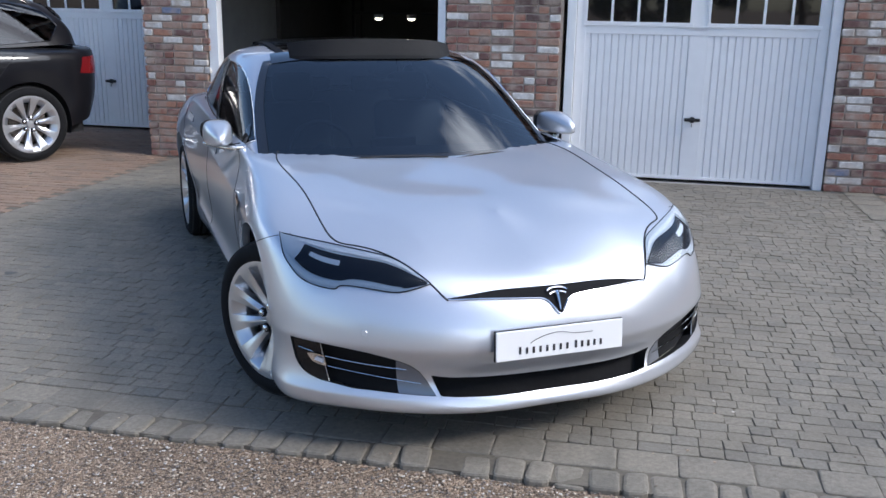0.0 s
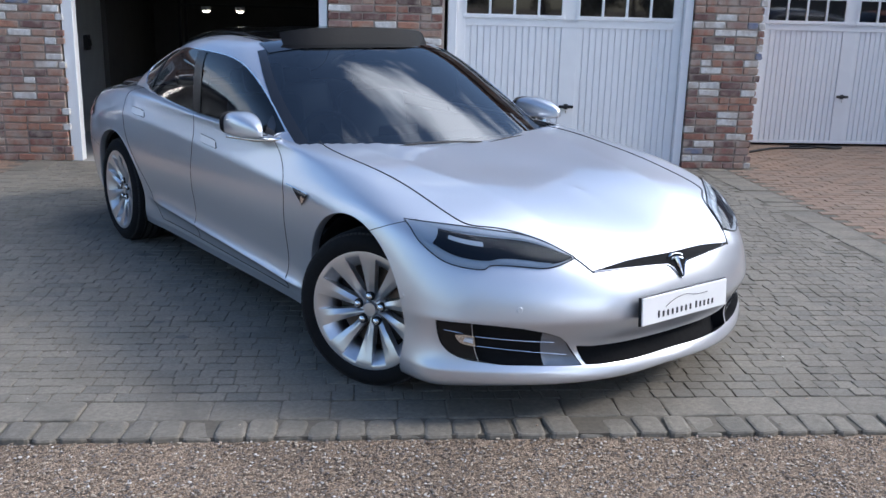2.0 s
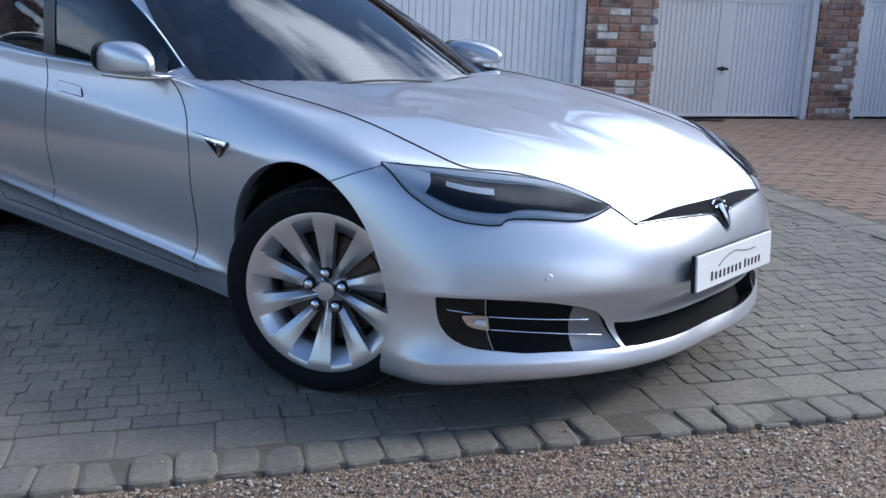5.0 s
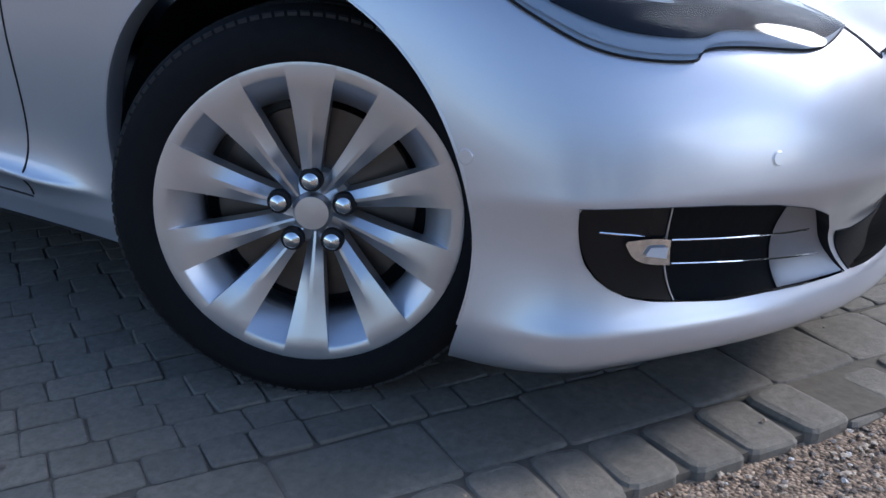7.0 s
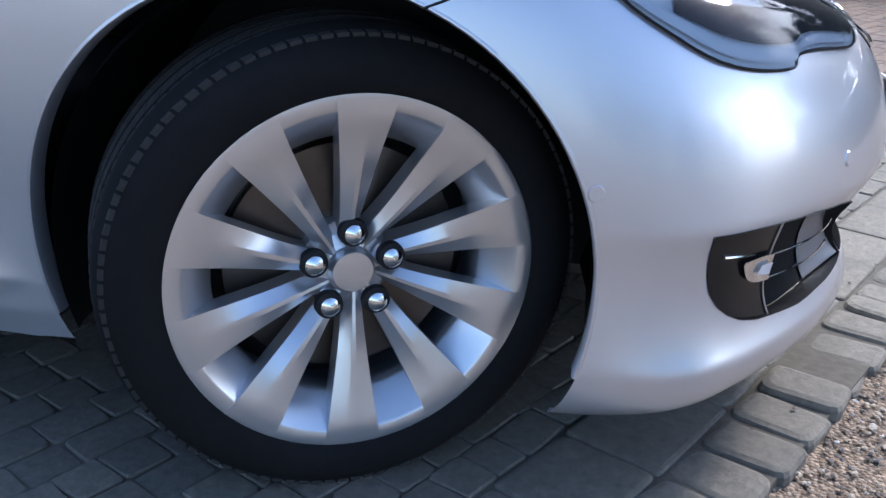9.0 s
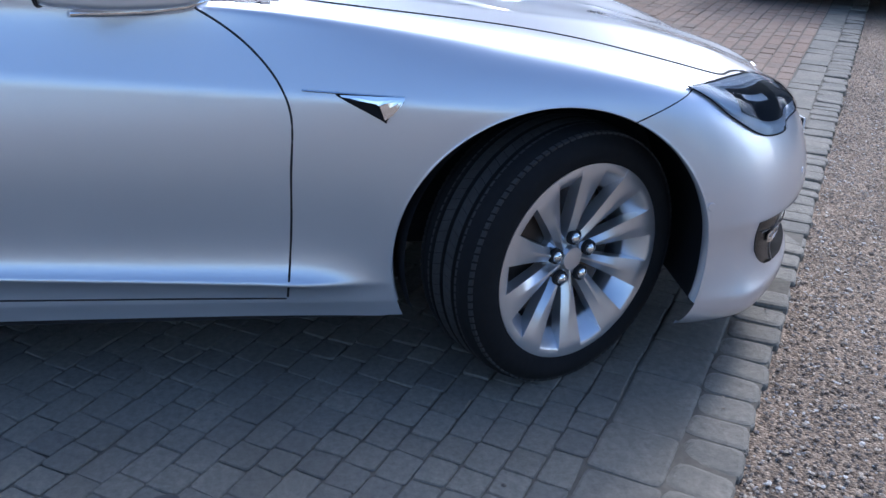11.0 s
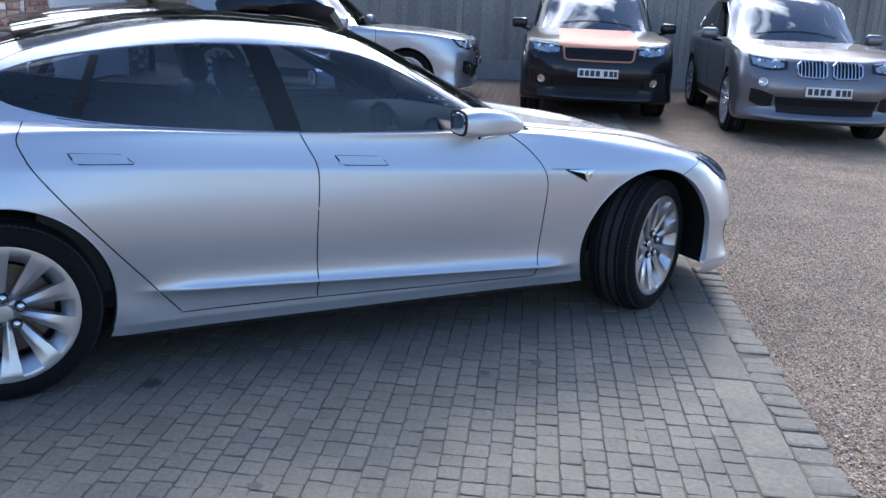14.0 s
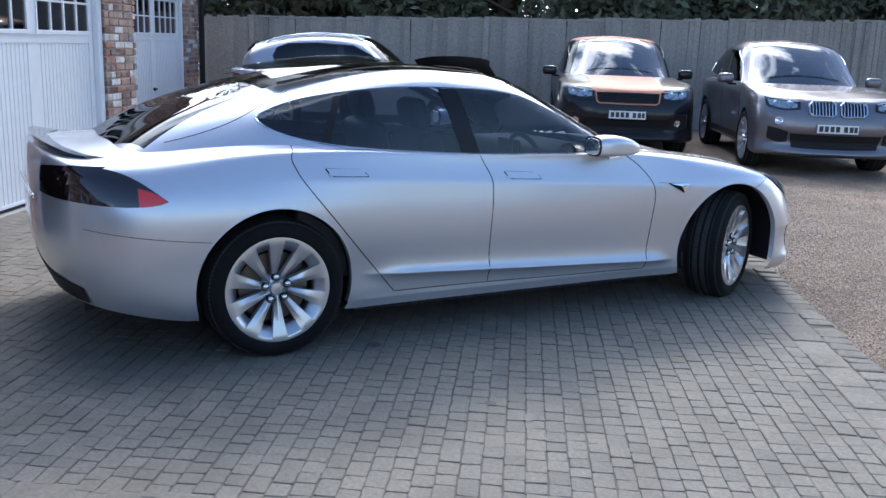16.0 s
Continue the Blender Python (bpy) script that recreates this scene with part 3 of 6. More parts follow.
        if axis == 1:
            o, d = Vector((a, -4, b)), Vector((0, 1, 0))
        elif axis == -1:
            o, d = Vector((a, 4, b)), Vector((0, -1, 0))
        elif axis == 0:
            o, d = Vector((-3, a, b)), Vector((1, 0, 0))
        else:
            o, d = Vector((a, b, 4)), Vector((0, 0, -1))
        p, n, _, _ = self.tree.ray_cast(o, d)
        if p is None:
            p, n, _, _ = self.tree.find_nearest(o + d * 3)
        return p, (n if n.dot(d) < 0 else -n)

    def patch(self, low, high, axis=1, n=24, m=8, off=0.003):
        """A skin laid on the sheet between two edges, each a list of (a, b) seen along an axis."""
        A = spline(np.array(low, float), n) if len(low) > 2 else np.linspace(low[0], low[-1], n)
        B = spline(np.array(high, float), n) if len(high) > 2 else np.linspace(high[0], high[-1], n)
        bm = bmesh.new()
        rows, out = [], {}
        for k in range(m):
            f = k / (m - 1)
            r = []
            for i in range(n):
                q = A[i] * (1 - f) + B[i] * f
                p, no = self.on(q[0], q[1], axis)
                r.append(bm.verts.new(p + no * off))
                out[r[-1]] = no
            rows.append(r)
        for a, b in zip(rows, rows[1:]):
            strip(bm, a, b)
        bm.normal_update()
        if sum(f.normal.dot(out[f.verts[0]]) for f in bm.faces) < 0:
            bmesh.ops.reverse_faces(bm, faces=bm.faces)
            bm.normal_update()
        return bm

    def line(self, pts, axis=0, r=0.0022, off=0.0, n=40, curved=True):
        """A thin bar along the sheet: a shut line or a moulding."""
        Q = spline(np.array(pts, float), n) if curved and len(pts) > 2 else np.array([np.array(pts[i], float) * (1 - f) + np.array(pts[i + 1], float) * f for i in range(len(pts) - 1) for f in np.linspace(0, 1, max(2, n // (len(pts) - 1)))])
        out = []
        for a, b in Q:
            p, no = self.on(a, b, axis)
            out.append(p + no * off)
        bm = bmesh.new()
        tube(bm, out, r, 6)
        return bm


def free_normals(me, N):
    at = me.attributes.new("custom_normal", "FLOAT_VECTOR", "POINT")
    at.data.foreach_set("vector", [c for n in N for c in n])
    me.update()


def panel(name, data, material, parent, mirror=False, label="", double=0.0):
    """One panel from a shell's group; mirror gives its left twin."""
    co, no, fs = data
    used = sorted({i for f in fs for i in f})
    idx = {i: k for k, i in enumerate(used)}
    s = -1 if mirror else 1
    me = bpy.data.meshes.new(name)
    faces = [[idx[i] for i in (f[::-1] if mirror else f)] for f in fs]
    me.from_pydata([(s * co[i].x, co[i].y, co[i].z) for i in used], [], faces)
    me.shade_smooth()
    free_normals(me, [(s * no[i].x, no[i].y, no[i].z) for i in used])
    me.materials.append(material)
    ob = new(name, me)
    ob.parent = parent
    if label:
        tagged(ob, label)
    return ob


def both_panel(name, data, material, parent, label=""):
    """A panel that runs across the centre: right and left halves in one mesh."""
    co, no, fs = data
    used = sorted({i for f in fs for i in f})
    idx = {i: k for k, i in enumerate(used)}
    n = len(used)
    me = bpy.data.meshes.new(name)
    V = [tuple(co[i]) for i in used] + [(-co[i].x, co[i].y, co[i].z) for i in used]
    N = [tuple(no[i]) for i in used] + [(-no[i].x, no[i].y, no[i].z) for i in used]
    N = [(0 if abs(v[0]) < 1e-3 else m[0], m[1], m[2]) for v, m in zip(V, N)]
    F = [[idx[i] for i in f] for f in fs] + [[idx[i] + n for i in f[::-1]] for f in fs]
    me.from_pydata(V, [], F)
    me.shade_smooth()
    free_normals(me, N)
    me.materials.append(material)
    ob = new(name, me)
    ob.parent = parent
    if label:
        tagged(ob, label)
    return ob


def twin(ob, name=None):
    """The left twin of a right-hand part that is modelled in the car's own space."""
    me = ob.data.copy()
    me.transform(ob.matrix_basis)
    me.transform(Matrix.Diagonal((-1, 1, 1, 1)))
    me.flip_normals()
    o = new(name or ob.name.split(".")[0], me)
    o.parent = ob.parent
    if ob.get("label"):
        o["label"] = ob["label"]
    for c in ob.children:
        k = twin(c)
        k.parent = o
    return o


def inside(poly, a, b):
    hit = False
    n = len(poly)
    for i in range(n):
        (x0, y0), (x1, y1) = poly[i], poly[(i + 1) % n]
        if (y0 > b) != (y1 > b) and a < (x1 - x0) * (b - y0) / (y1 - y0) + x0:
            hit = not hit
    return hit


# body: across, along, up at sixteen stations from the front's centre round the side to the rear's centre
BODY = lines(
    ([0, .30, .61, .85, .935, .935, .908, .897, .897, .902, .935, .91, .84, .66, .36, 0],
     [-2.31, -2.30, -2.20, -2.05, -1.87, -1.48, -1.05, -.5, .3, .9, 1.48, 1.9, 2.2, 2.36, 2.44, 2.46],
     [.155, .155, .159, .161, .152, .160, .18, .185, .185, .185, .19, .21, .26, .28, .28, .28]),
    ([0, .30, .63, .885, .970, .958, .920, .906, .908, .917, .966, .948, .88, .69, .38, 0],
     [-2.39, -2.375, -2.255, -2.065, -1.88, -1.48, -1.05, -.5, .3, .9, 1.48, 1.91, 2.22, 2.40, 2.49, 2.51],
     [.20, .20, .204, .211, .212, .238, .255, .268, .275, .28, .27, .30, .36, .38, .38, .38]),
    ([0, .30, .60, .83, .958, .976, .930, .914, .914, .922, .972, .96, .90, .71, .39, 0],
     [-2.345, -2.33, -2.24, -2.09, -1.89, -1.48, -1.03, -.5, .3, .9, 1.48, 1.92, 2.23, 2.43, 2.525, 2.545],
     [.30, .30, .31, .325, .35, .40, .38, .36, .36, .37, .42, .44, .47, .48, .48, .48]),
    ([0, .30, .59, .822, .962, .988, .950, .938, .940, .952, .988, .972, .905, .715, .39, 0],
     [-2.415, -2.395, -2.29, -2.115, -1.88, -1.48, -1.02, -.5, .3, .9, 1.48, 1.93, 2.24, 2.45, 2.545, 2.56],
     [.43, .43, .445, .47, .50, .56, .54, .52, .52, .53, .58, .58, .60, .61, .61, .61]),
    ([0, .28, .555, .785, .938, .980, .950, .941, .941, .955, .985, .962, .895, .705, .385, 0],
     [-2.395, -2.370, -2.262, -2.075, -1.84, -1.48, -1.02, -.5, .3, .9, 1.48, 1.92, 2.23, 2.445, 2.54, 2.555],
     [.565, .57, .60, .645, .68, .73, .72, .71, .715, .73, .76, .77, .78, .79, .79, .79]),
    ([0, .25, .495, .72, .885, .915, .897, .894, .896, .905, .912, .878, .815, .66, .37, 0],
     [-2.35, -2.312, -2.195, -1.985, -1.755, -1.45, -1.0, -.5, .3, .9, 1.48, 1.92, 2.22, 2.43, 2.52, 2.54],
     [.63, .64, .685, .735, .778, .835, .872, .900, .912, .936, .95, .935, .92, .93, .945, .95]),
    ([0, .20, .40, .56, .68, .745, .795, .868, .870, .864, .81, .745, .68, .55, .32, 0],
     [-2.27, -2.215, -2.06, -1.87, -1.67, -1.40, -.95, -.5, .3, .9, 1.48, 1.92, 2.2, 2.40, 2.48, 2.5],
     [.685, .695, .745, .79, .822, .868, .918, .938, .955, .988, 1.012, .975, .955, .96, .97, .975]),
    ([0, .12, .24, .32, .37, .40, .44, .6, .62, .6, .45, .42, .40, .33, .2, 0],
     [-2.02, -1.98, -1.86, -1.72, -1.57, -1.33, -.9, -.5, .3, .9, 1.5, 1.92, 2.15, 2.32, 2.4, 2.43],
     [.755, .765, .80, .83, .85, .875, .925, .95, .96, 1.0, 1.06, 1.01, .985, .98, .985, .985]),
    ([0] * 16,
     [-1.80, -1.76, -1.66, -1.55, -1.43, -1.25, -.87, -.5, .3, .9, 1.5, 1.88, 2.07, 2.24, 2.32, 2.36],
     [.81, .815, .83, .842, .855, .88, .93, .955, .965, 1.0, 1.08, 1.03, 1.0, .985, .985, .985]),
)
BODY[..., 1] = np.where(BODY[..., 1] > 2.0, 2.0 + (BODY[..., 1] - 2.0) * 0.90, BODY[..., 1])
# greenhouse: windscreen base, half height, roof rail, roof, centre line
CABIN_LINES = lines(
    ([0, .42, .735, .852, .861, .862, .853, .83, .765, .60, .33, 0],
     [-1.07, -1.01, -.82, -.55, 0, .4, .9, 1.3, 1.68, 2.08, 2.19, 2.21],
     [.875, .878, .884, .896, .918, .932, .958, .975, .978, .955, .95, .95]),
    ([0, .385, .655, .785, .812, .815, .80, .755, .67, .53, .30, 0],
     [-.58, -.53, -.39, -.22, .10, .45, .85, 1.2, 1.50, 1.77, 1.84, 1.86],
     [1.135, 1.13, 1.125, 1.12, 1.135, 1.145, 1.16, 1.155, 1.15, 1.14, 1.135, 1.135]),
    ([0, .36, .56, .665, .70, .71, .69, .635, .54, .42, .24, 0],
     [-.10, -.06, .04, .15, .36, .55, .80, 1.02, 1.20, 1.33, 1.38, 1.39],
     [1.345, 1.342, 1.334, 1.328, 1.334, 1.337, 1.330, 1.312, 1.296, 1.285, 1.288, 1.292]),
    ([0, .2, .32, .39, .42, .42, .41, .38, .32, .24, .14, 0],
     [.20, .22, .29, .36, .48, .6, .75, .88, .97, 1.03, 1.06, 1.07],
     [1.388, 1.386, 1.382, 1.380, 1.386, 1.389, 1.386, 1.376, 1.366, 1.358, 1.357, 1.357]),
    ([0] * 12,
     [.45, .46, .49, .52, .57, .63, .7, .77, .8, .83, .85, .86],
     [1.404, 1.404, 1.404, 1.404, 1.404, 1.404, 1.403, 1.401, 1.398, 1.395, 1.393, 1.393]),
)

saloon = thing("saloon_car", "silver electric fastback saloon parked on grey block paving, front wheels turned", "car", pose(0, 0, 0))


def smoothstep(a, b, x):
    t = np.clip((x - a) / (b - a), 0, 1)
    return t * t * (3 - 2 * t)


def ridge(d, k, width):
    """A pressed crease: a soft-topped ridge that dies away on both sides."""
    return k * width * np.exp(-np.sqrt(d * d + 0.006**2) / width)


def flare(d):
    """The door bottoms' flare: a slope that faces up, ends in a crease and tucks in below it."""
    return 0.038 * np.exp(-np.abs(d) / np.where(d > 0, 0.042, 0.030))


def pressings(P):
    """The waist crease, the flared door bottoms, the sill and the bonnet's two creases."""
    x, y, z = P[..., 0].copy(), P[..., 1].copy(), P[..., 2].copy()
    flank = smoothstep(0.80, 0.88, x)
    P[..., 0] += flank * smoothstep(-1.75, -1.0, y) * smoothstep(1.75, 1.15, y) * ridge(z - (0.795 + y * 0.051), 0.16, 0.085)
    P[..., 0] += flank * smoothstep(-1.08, -0.85, y) * smoothstep(1.06, 0.76, y) * flare(z - (0.322 + 0.042 * y))
    P[..., 0] += flank * smoothstep(-1.12, -0.98, y) * smoothstep(1.12, 0.98, y) * ridge(z - 0.228, 0.30, 0.024)
    nose = smoothstep(-1.78, -2.0, y)
    out = nose * (ridge(z - 0.432, 0.30, 0.034) + ridge(z - 0.236, 0.35, 0.030) * smoothstep(0.0, 0.2, x))
    r = np.hypot(x * 0.9, y + 1.3) + 1e-9
    P[..., 0] += out * x * 0.9 / r
    P[..., 1] += out * (y + 1.3) / r
    top = smoothstep(0.66, 0.74, z) * smoothstep(-0.85, -1.0, y) * smoothstep(-2.2, -2.0, y)
    P[..., 2] += top * ridge(x - np.interp(y, [-2.1, -1.5, -0.9], [0.40, 0.50, 0.60]), 0.05, 0.08)
    P[..., 0] = np.where(x < 1e-6, 0, P[..., 0])


body = Shell(BODY, 240, 132, pressings)
AXLE_F, AXLE_R, HUB_Z = -1.48, 1.48, 0.345
ARCH_R = 0.396
DOOR_F = [(-.832, .72), (-.828, .45), (-.812, .245), (.272, .262), (.282, .52), (.278, .80), (.345, .99), (-.60, .99), (-.70, .87)]
DOOR_R = [(.272, .262), (.282, .52), (.278, .80), (.345, .99), (1.36, 1.06), (1.392, .97), (1.33, .835), (1.165, .632), (.845, .262)]
body.cut(DOOR_F)
body.cut(DOOR_R)
ARCHES = []


def trim_round(bm, ay, az, r):
    """Draws the cut edge of a wheel opening onto a true circle."""
    for v in {v for e in bm.edges if e.is_boundary for v in e.verts}:
        d = Vector((v.co.y - ay, v.co.z - az))
        if v.co.x < -0.6 and r * 0.9 < d.length < r * 1.09:
            d = d.normalized() * r
            v.co.y, v.co.z = ay + d.x, az + d.y


HOOD_EDGE = [(-.41, -2.312), (-.45, -2.258), (-.548, -2.09), (-.655, -1.975), (-.728, -1.90), (-.742, -1.70), (-.742, -1.37), (-.757, -1.12), (-.755, -.92), (-.720, -.77)]
for ay in (AXLE_F, AXLE_R):
    ay += 0.02 if ay < 0 else 0.0
    ring = [(ay + ARCH_R * math.cos(a), HUB_Z + ARCH_R * math.sin(a)) for a in np.linspace(0, 2 * math.pi, 49)[:-1]]
    body.cut(ring, 0, lambda f: f.calc_center_median().x < -0.6)
    body.drop(lambda c: c.x < -0.6 and math.hypot(c.y - ay, c.z - HUB_Z) < ARCH_R * 0.9985)
    trim_round(body.bm, ay, HUB_Z, ARCH_R)
    arch_edge = []
    for a in np.linspace(-0.30, math.pi + 0.30, 61):
        q, _ = body.on(ay + (ARCH_R + 0.003) * math.cos(a), HUB_Z + (ARCH_R + 0.003) * math.sin(a), 0)
        arch_edge.append((q.x, a))
    ARCHES.append((ay, arch_edge))
# the cabin is open below the glass
body.drop(lambda c: -.98 < c.y < 1.95 and c.z > 0.87 and -c.x < 0.84 - max(0, c.y - 1.2) * 0.30 and c.y > -.96 + 0.25 * abs(c.x) ** 2)


FOG_RIM = [(-.925, .428), (-.88, .429), (-.832, .428), (-.77, .424), (-.69, .414), (-.61, .395), (-.55, .372), (-.508, .338), (-.480, .300), (-.453, .247), (-.548, .252), (-.66, .259),
    (-.735, .261), (-.803, .271), (-.84, .277), (-.868, .287), (-.887, .301), (-.900, .318), (-.909, .340), (-.914, .365)]
INTAKE_TOP = [(-.466, .322), (-.40, .312), (-.25, .307), (0, .304)]
INTAKE_LOW = [(-.437, .247), (-.38, .243), (-.25, .240), (0, .238)]
INTAKE_RIM = INTAKE_TOP + [(.05, .304), (.05, .238)] + INTAKE_LOW[::-1]
for rim in (FOG_RIM, INTAKE_RIM):
    body.cut(rim, 1, lambda f: f.calc_center_median().y < -1.6)
    body.drop(lambda c: c.y < -1.6 and inside(rim, c.x, c.z))


def nearest_on(rims, x, z):
    """The nearest point of some outlines, and how far off it is."""
    best = (9.0, x, z)
    for rim in rims:
        for (ax, az), (bx, bz) in zip(rim, rim[1:] + rim[:1]):
            dx, dz = bx - ax, bz - az
            t = min(max(((x - ax) * dx + (z - az) * dz) / (dx * dx + dz * dz), 0), 1)
            px, pz = ax + t * dx, az + t * dz
            best = min(best, (math.hypot(x - px, z - pz), px, pz))
    return best


for v in {v for e in body.bm.edges if e.is_boundary for v in e.verts}:
    if v.co.y < -1.6 and 0.19 < v.co.z < 0.46 and v.co.x < -0.002:
        d, px, pz = nearest_on((FOG_RIM, INTAKE_RIM), v.co.x, v.co.z)
        if d < 0.02 and px < -0.001:
            v.co = body.on(px, pz, 1)[0]


def recess_wall(rim, depth, closed=True, step=0.012):
    """The inner side of an opening, from its edge on the sheet down to its depth."""
    pts = []
    for a, b in zip(rim, rim[1:] + rim[:1] if closed else rim[1:]):
        n = max(1, int(math.hypot(b[0] - a[0], b[1] - a[1]) / step))
        pts += [(a[0] + (b[0] - a[0]) * k / n, a[1] + (b[1] - a[1]) * k / n) for k in range(n)]
    pts.append(rim[0] if closed else rim[-1])
    bm = bmesh.new()
    rows = []
    at = [body.on(a, b, 1) for a, b in pts]
    for d in (-0.002, depth * 0.2, depth):
        rows.append([bm.verts.new(p - no * d) for p, no in at])
    for a, b in zip(rows, rows[1:]):
        strip(bm, a, b)
    bmesh.ops.recalc_face_normals(bm, faces=bm.faces)
    return bm


def body_split(c, f):
    if inside(DOOR_F, c.y, c.z) and c.x < -0.8:
        return "front_door"
    if inside(DOOR_R, c.y, c.z) and c.x < -0.8:
        return "rear_door"
    if c.y < -0.6 and c.z > 0.60 and -c.x < np.interp(c.y, [p[1] for p in HOOD_EDGE], [-p[0] for p in HOOD_EDGE]) and c.y > -2.33:
        return "bonnet"
    if c.y < -1.48 and c.z < 0.72:
        return "front_bumper"
    if c.y > 1.48 and c.z < 0.66 - (c.y - 1.48) * -0.02:
        return "rear_bumper"
    if c.y > 1.9 and -c.x < 0.62:
        return "tailgate"
    return "wing"


for nm, data in body.panels(body_split).items():
    if nm in ("front_door", "rear_door", "wing"):
        panel(nm, data, SILVER, saloon)
        panel(nm, data, SILVER, saloon, mirror=True)
    else:
        both_panel(nm, data, SILVER, saloon)

for ay, edge in ARCHES:
    lip = bmesh.new()
    rings = [[lip.verts.new((x + dx, ay + rr * math.cos(a), HUB_Z + rr * math.sin(a))) for x, a in edge] for dx, rr in ((0.004, ARCH_R + 0.004), (-0.001, ARCH_R + 0.001), (-0.001, ARCH_R - 0.003), (0.005, ARCH_R - 0.006), (0.035, ARCH_R - 0.005))]
    for a, b in zip(rings, rings[1:]):
        strip(lip, a, b)
    bmesh.ops.recalc_face_normals(lip, faces=lip.faces)
    lip_ob = smooth(part("arch_lip", lip, SILVER, saloon), 60)
    twin(lip_ob)

cabin = Shell(CABIN_LINES, 170, 60)
DLO = [(-.58, .962), (-.33, 1.10), (-.05, 1.23), (.20, 1.283), (.5, 1.298), (.8, 1.295), (1.1, 1.26), (1.32, 1.215), (1.46, 1.165), (1.50, 1.135), (1.46, 1.095), (1.34, 1.05), (1.14, 1.012), (.83, .982), (.33, .952), (-.22, .93), (-.5, .925)]
DLO = [tuple(q) for q in spline(np.array(DLO), 49)]
cabin.cut(DLO, 0, lambda f: f.calc_center_median().x < -0.5)
SCREEN = [(-.818, -.82), (-.757, -.34), (-.635, .05), (-.38, -.05), (0.05, -.10), (0.05, -1.2), (-.755, -1.2)]
cabin.cut(SCREEN[:5], 2, lambda f: f.calc_center_median().y < 0.4)
REAR = [(-.44, 1.34), (-.60, 2.02), (-.30, 2.16), (.05, 2.17), (.05, 1.36)]
cabin.cut(REAR, 2, lambda f: f.calc_center_median().y > 1.0)


def cabin_split(c, f):
    if inside(DLO, c.y, c.z) and c.x < -0.55:
        return "side_glass"
    if c.y < 0.3 and inside(SCREEN, c.x, c.y):
        return "windscreen"
    if c.y > 1.2 and inside(REAR, c.x, c.y):
        return "rear_screen"
    if -c.x < 0.545 - max(0, c.y - 0.9) * 0.25 and -0.12 < c.y < 1.42 and c.z > 1.27:
        return "roof_glass"
    return "roof_frame"


for nm, data in cabin.panels(cabin_split).items():
    if nm == "side_glass":
        panel(nm, data, DARK_GLASS, saloon, label="tinted side window glass")
        panel(nm, data, DARK_GLASS, saloon, mirror=True, label="tinted side window glass")
    elif nm == "windscreen":
        both_panel(nm, data, GLASS, saloon, "clear windscreen")
    elif nm == "rear_screen":
        both_panel(nm, data, REAR_GLASS, saloon, "tinted rear window")
    elif nm == "roof_glass":
        both_panel(nm, data, ROOF_GLASS, saloon, "black glass roof")
    else:
        both_panel(nm, data, SILVER, saloon)



def wheel_meshes():
    """Tyre and rim barrel in the wheel's space: the axle is x, the outer face towards -x."""
    R, r, w = 0.354, 0.264, 0.118
    tyre = lathe([(r - 0.012, -w + 0.016), (r + 0.004, -w - 0.002), (r + 0.018, -w - 0.010), (r + 0.045, -w - 0.012), (R - 0.028, -w - 0.002), (R - 0.010, -w + 0.014), (R - 0.003, -w + 0.032), (R, -0.075),
        (R, -0.052), (R - 0.007, -0.050), (R - 0.007, -0.043), (R, -0.041), (R, -0.006), (R - 0.007, -0.004), (R - 0.007, 0.004), (R, 0.006), (R, 0.041), (R - 0.007, 0.043), (R - 0.007, 0.050), (R, 0.052), (R, 0.075),
        (R - 0.003, w - 0.032), (R - 0.010, w - 0.014), (R - 0.04, w), (r, w - 0.01)], 80)
    rim = lathe([(r - 0.030, w - 0.02), (r - 0.054, -0.01), (r - 0.066, -w + 0.054), (r - 0.062, -w + 0.044), (r - 0.021, -w - 0.0005), (r - 0.017, -w - 0.003), (r - 0.001, -w - 0.0036), (r + 0.003, -w - 0.003), (r + 0.003, -w + 0.010)], 80)
    return tyre, rim


def spoke_mesh():
    """One broad blade: narrow at the hub, flaring to the rim, with a raised ridge on one side."""
    bm = bmesh.new()
    rows = []
    n = 18
    for i in range(n):
        f = i / (n - 1)
        rad = 0.036 + f * 0.226
        half = 0.0130 + 0.0300 * f**1.35
        bend = 0.014 * f - 0.004
        dep = -0.078 - 0.012 * math.sin(min(f * 2.2, 1.0) * math.pi / 2) - 0.0318 * min(1.0, f / 0.9)**1.6
        back = 0.056 - 0.026 * f
        g = max(0.0, 1 - f / 0.88)**1.1
        prof = [(-1.0, back), (-1.0, 0.013 * g), (-0.16, 0.0), (0.16, 0.001 * g), (0.30, 0.006 * g), (1.0, 0.024 * g), (1.0, back)]
        rows.append([bm.verts.new((dep + d, rad, a * half + bend)) for a, d in prof])
    for a, b in zip(rows, rows[1:]):
        strip(bm, a, b)
    bmesh.ops.recalc_face_normals(bm, faces=bm.faces)
    return bm


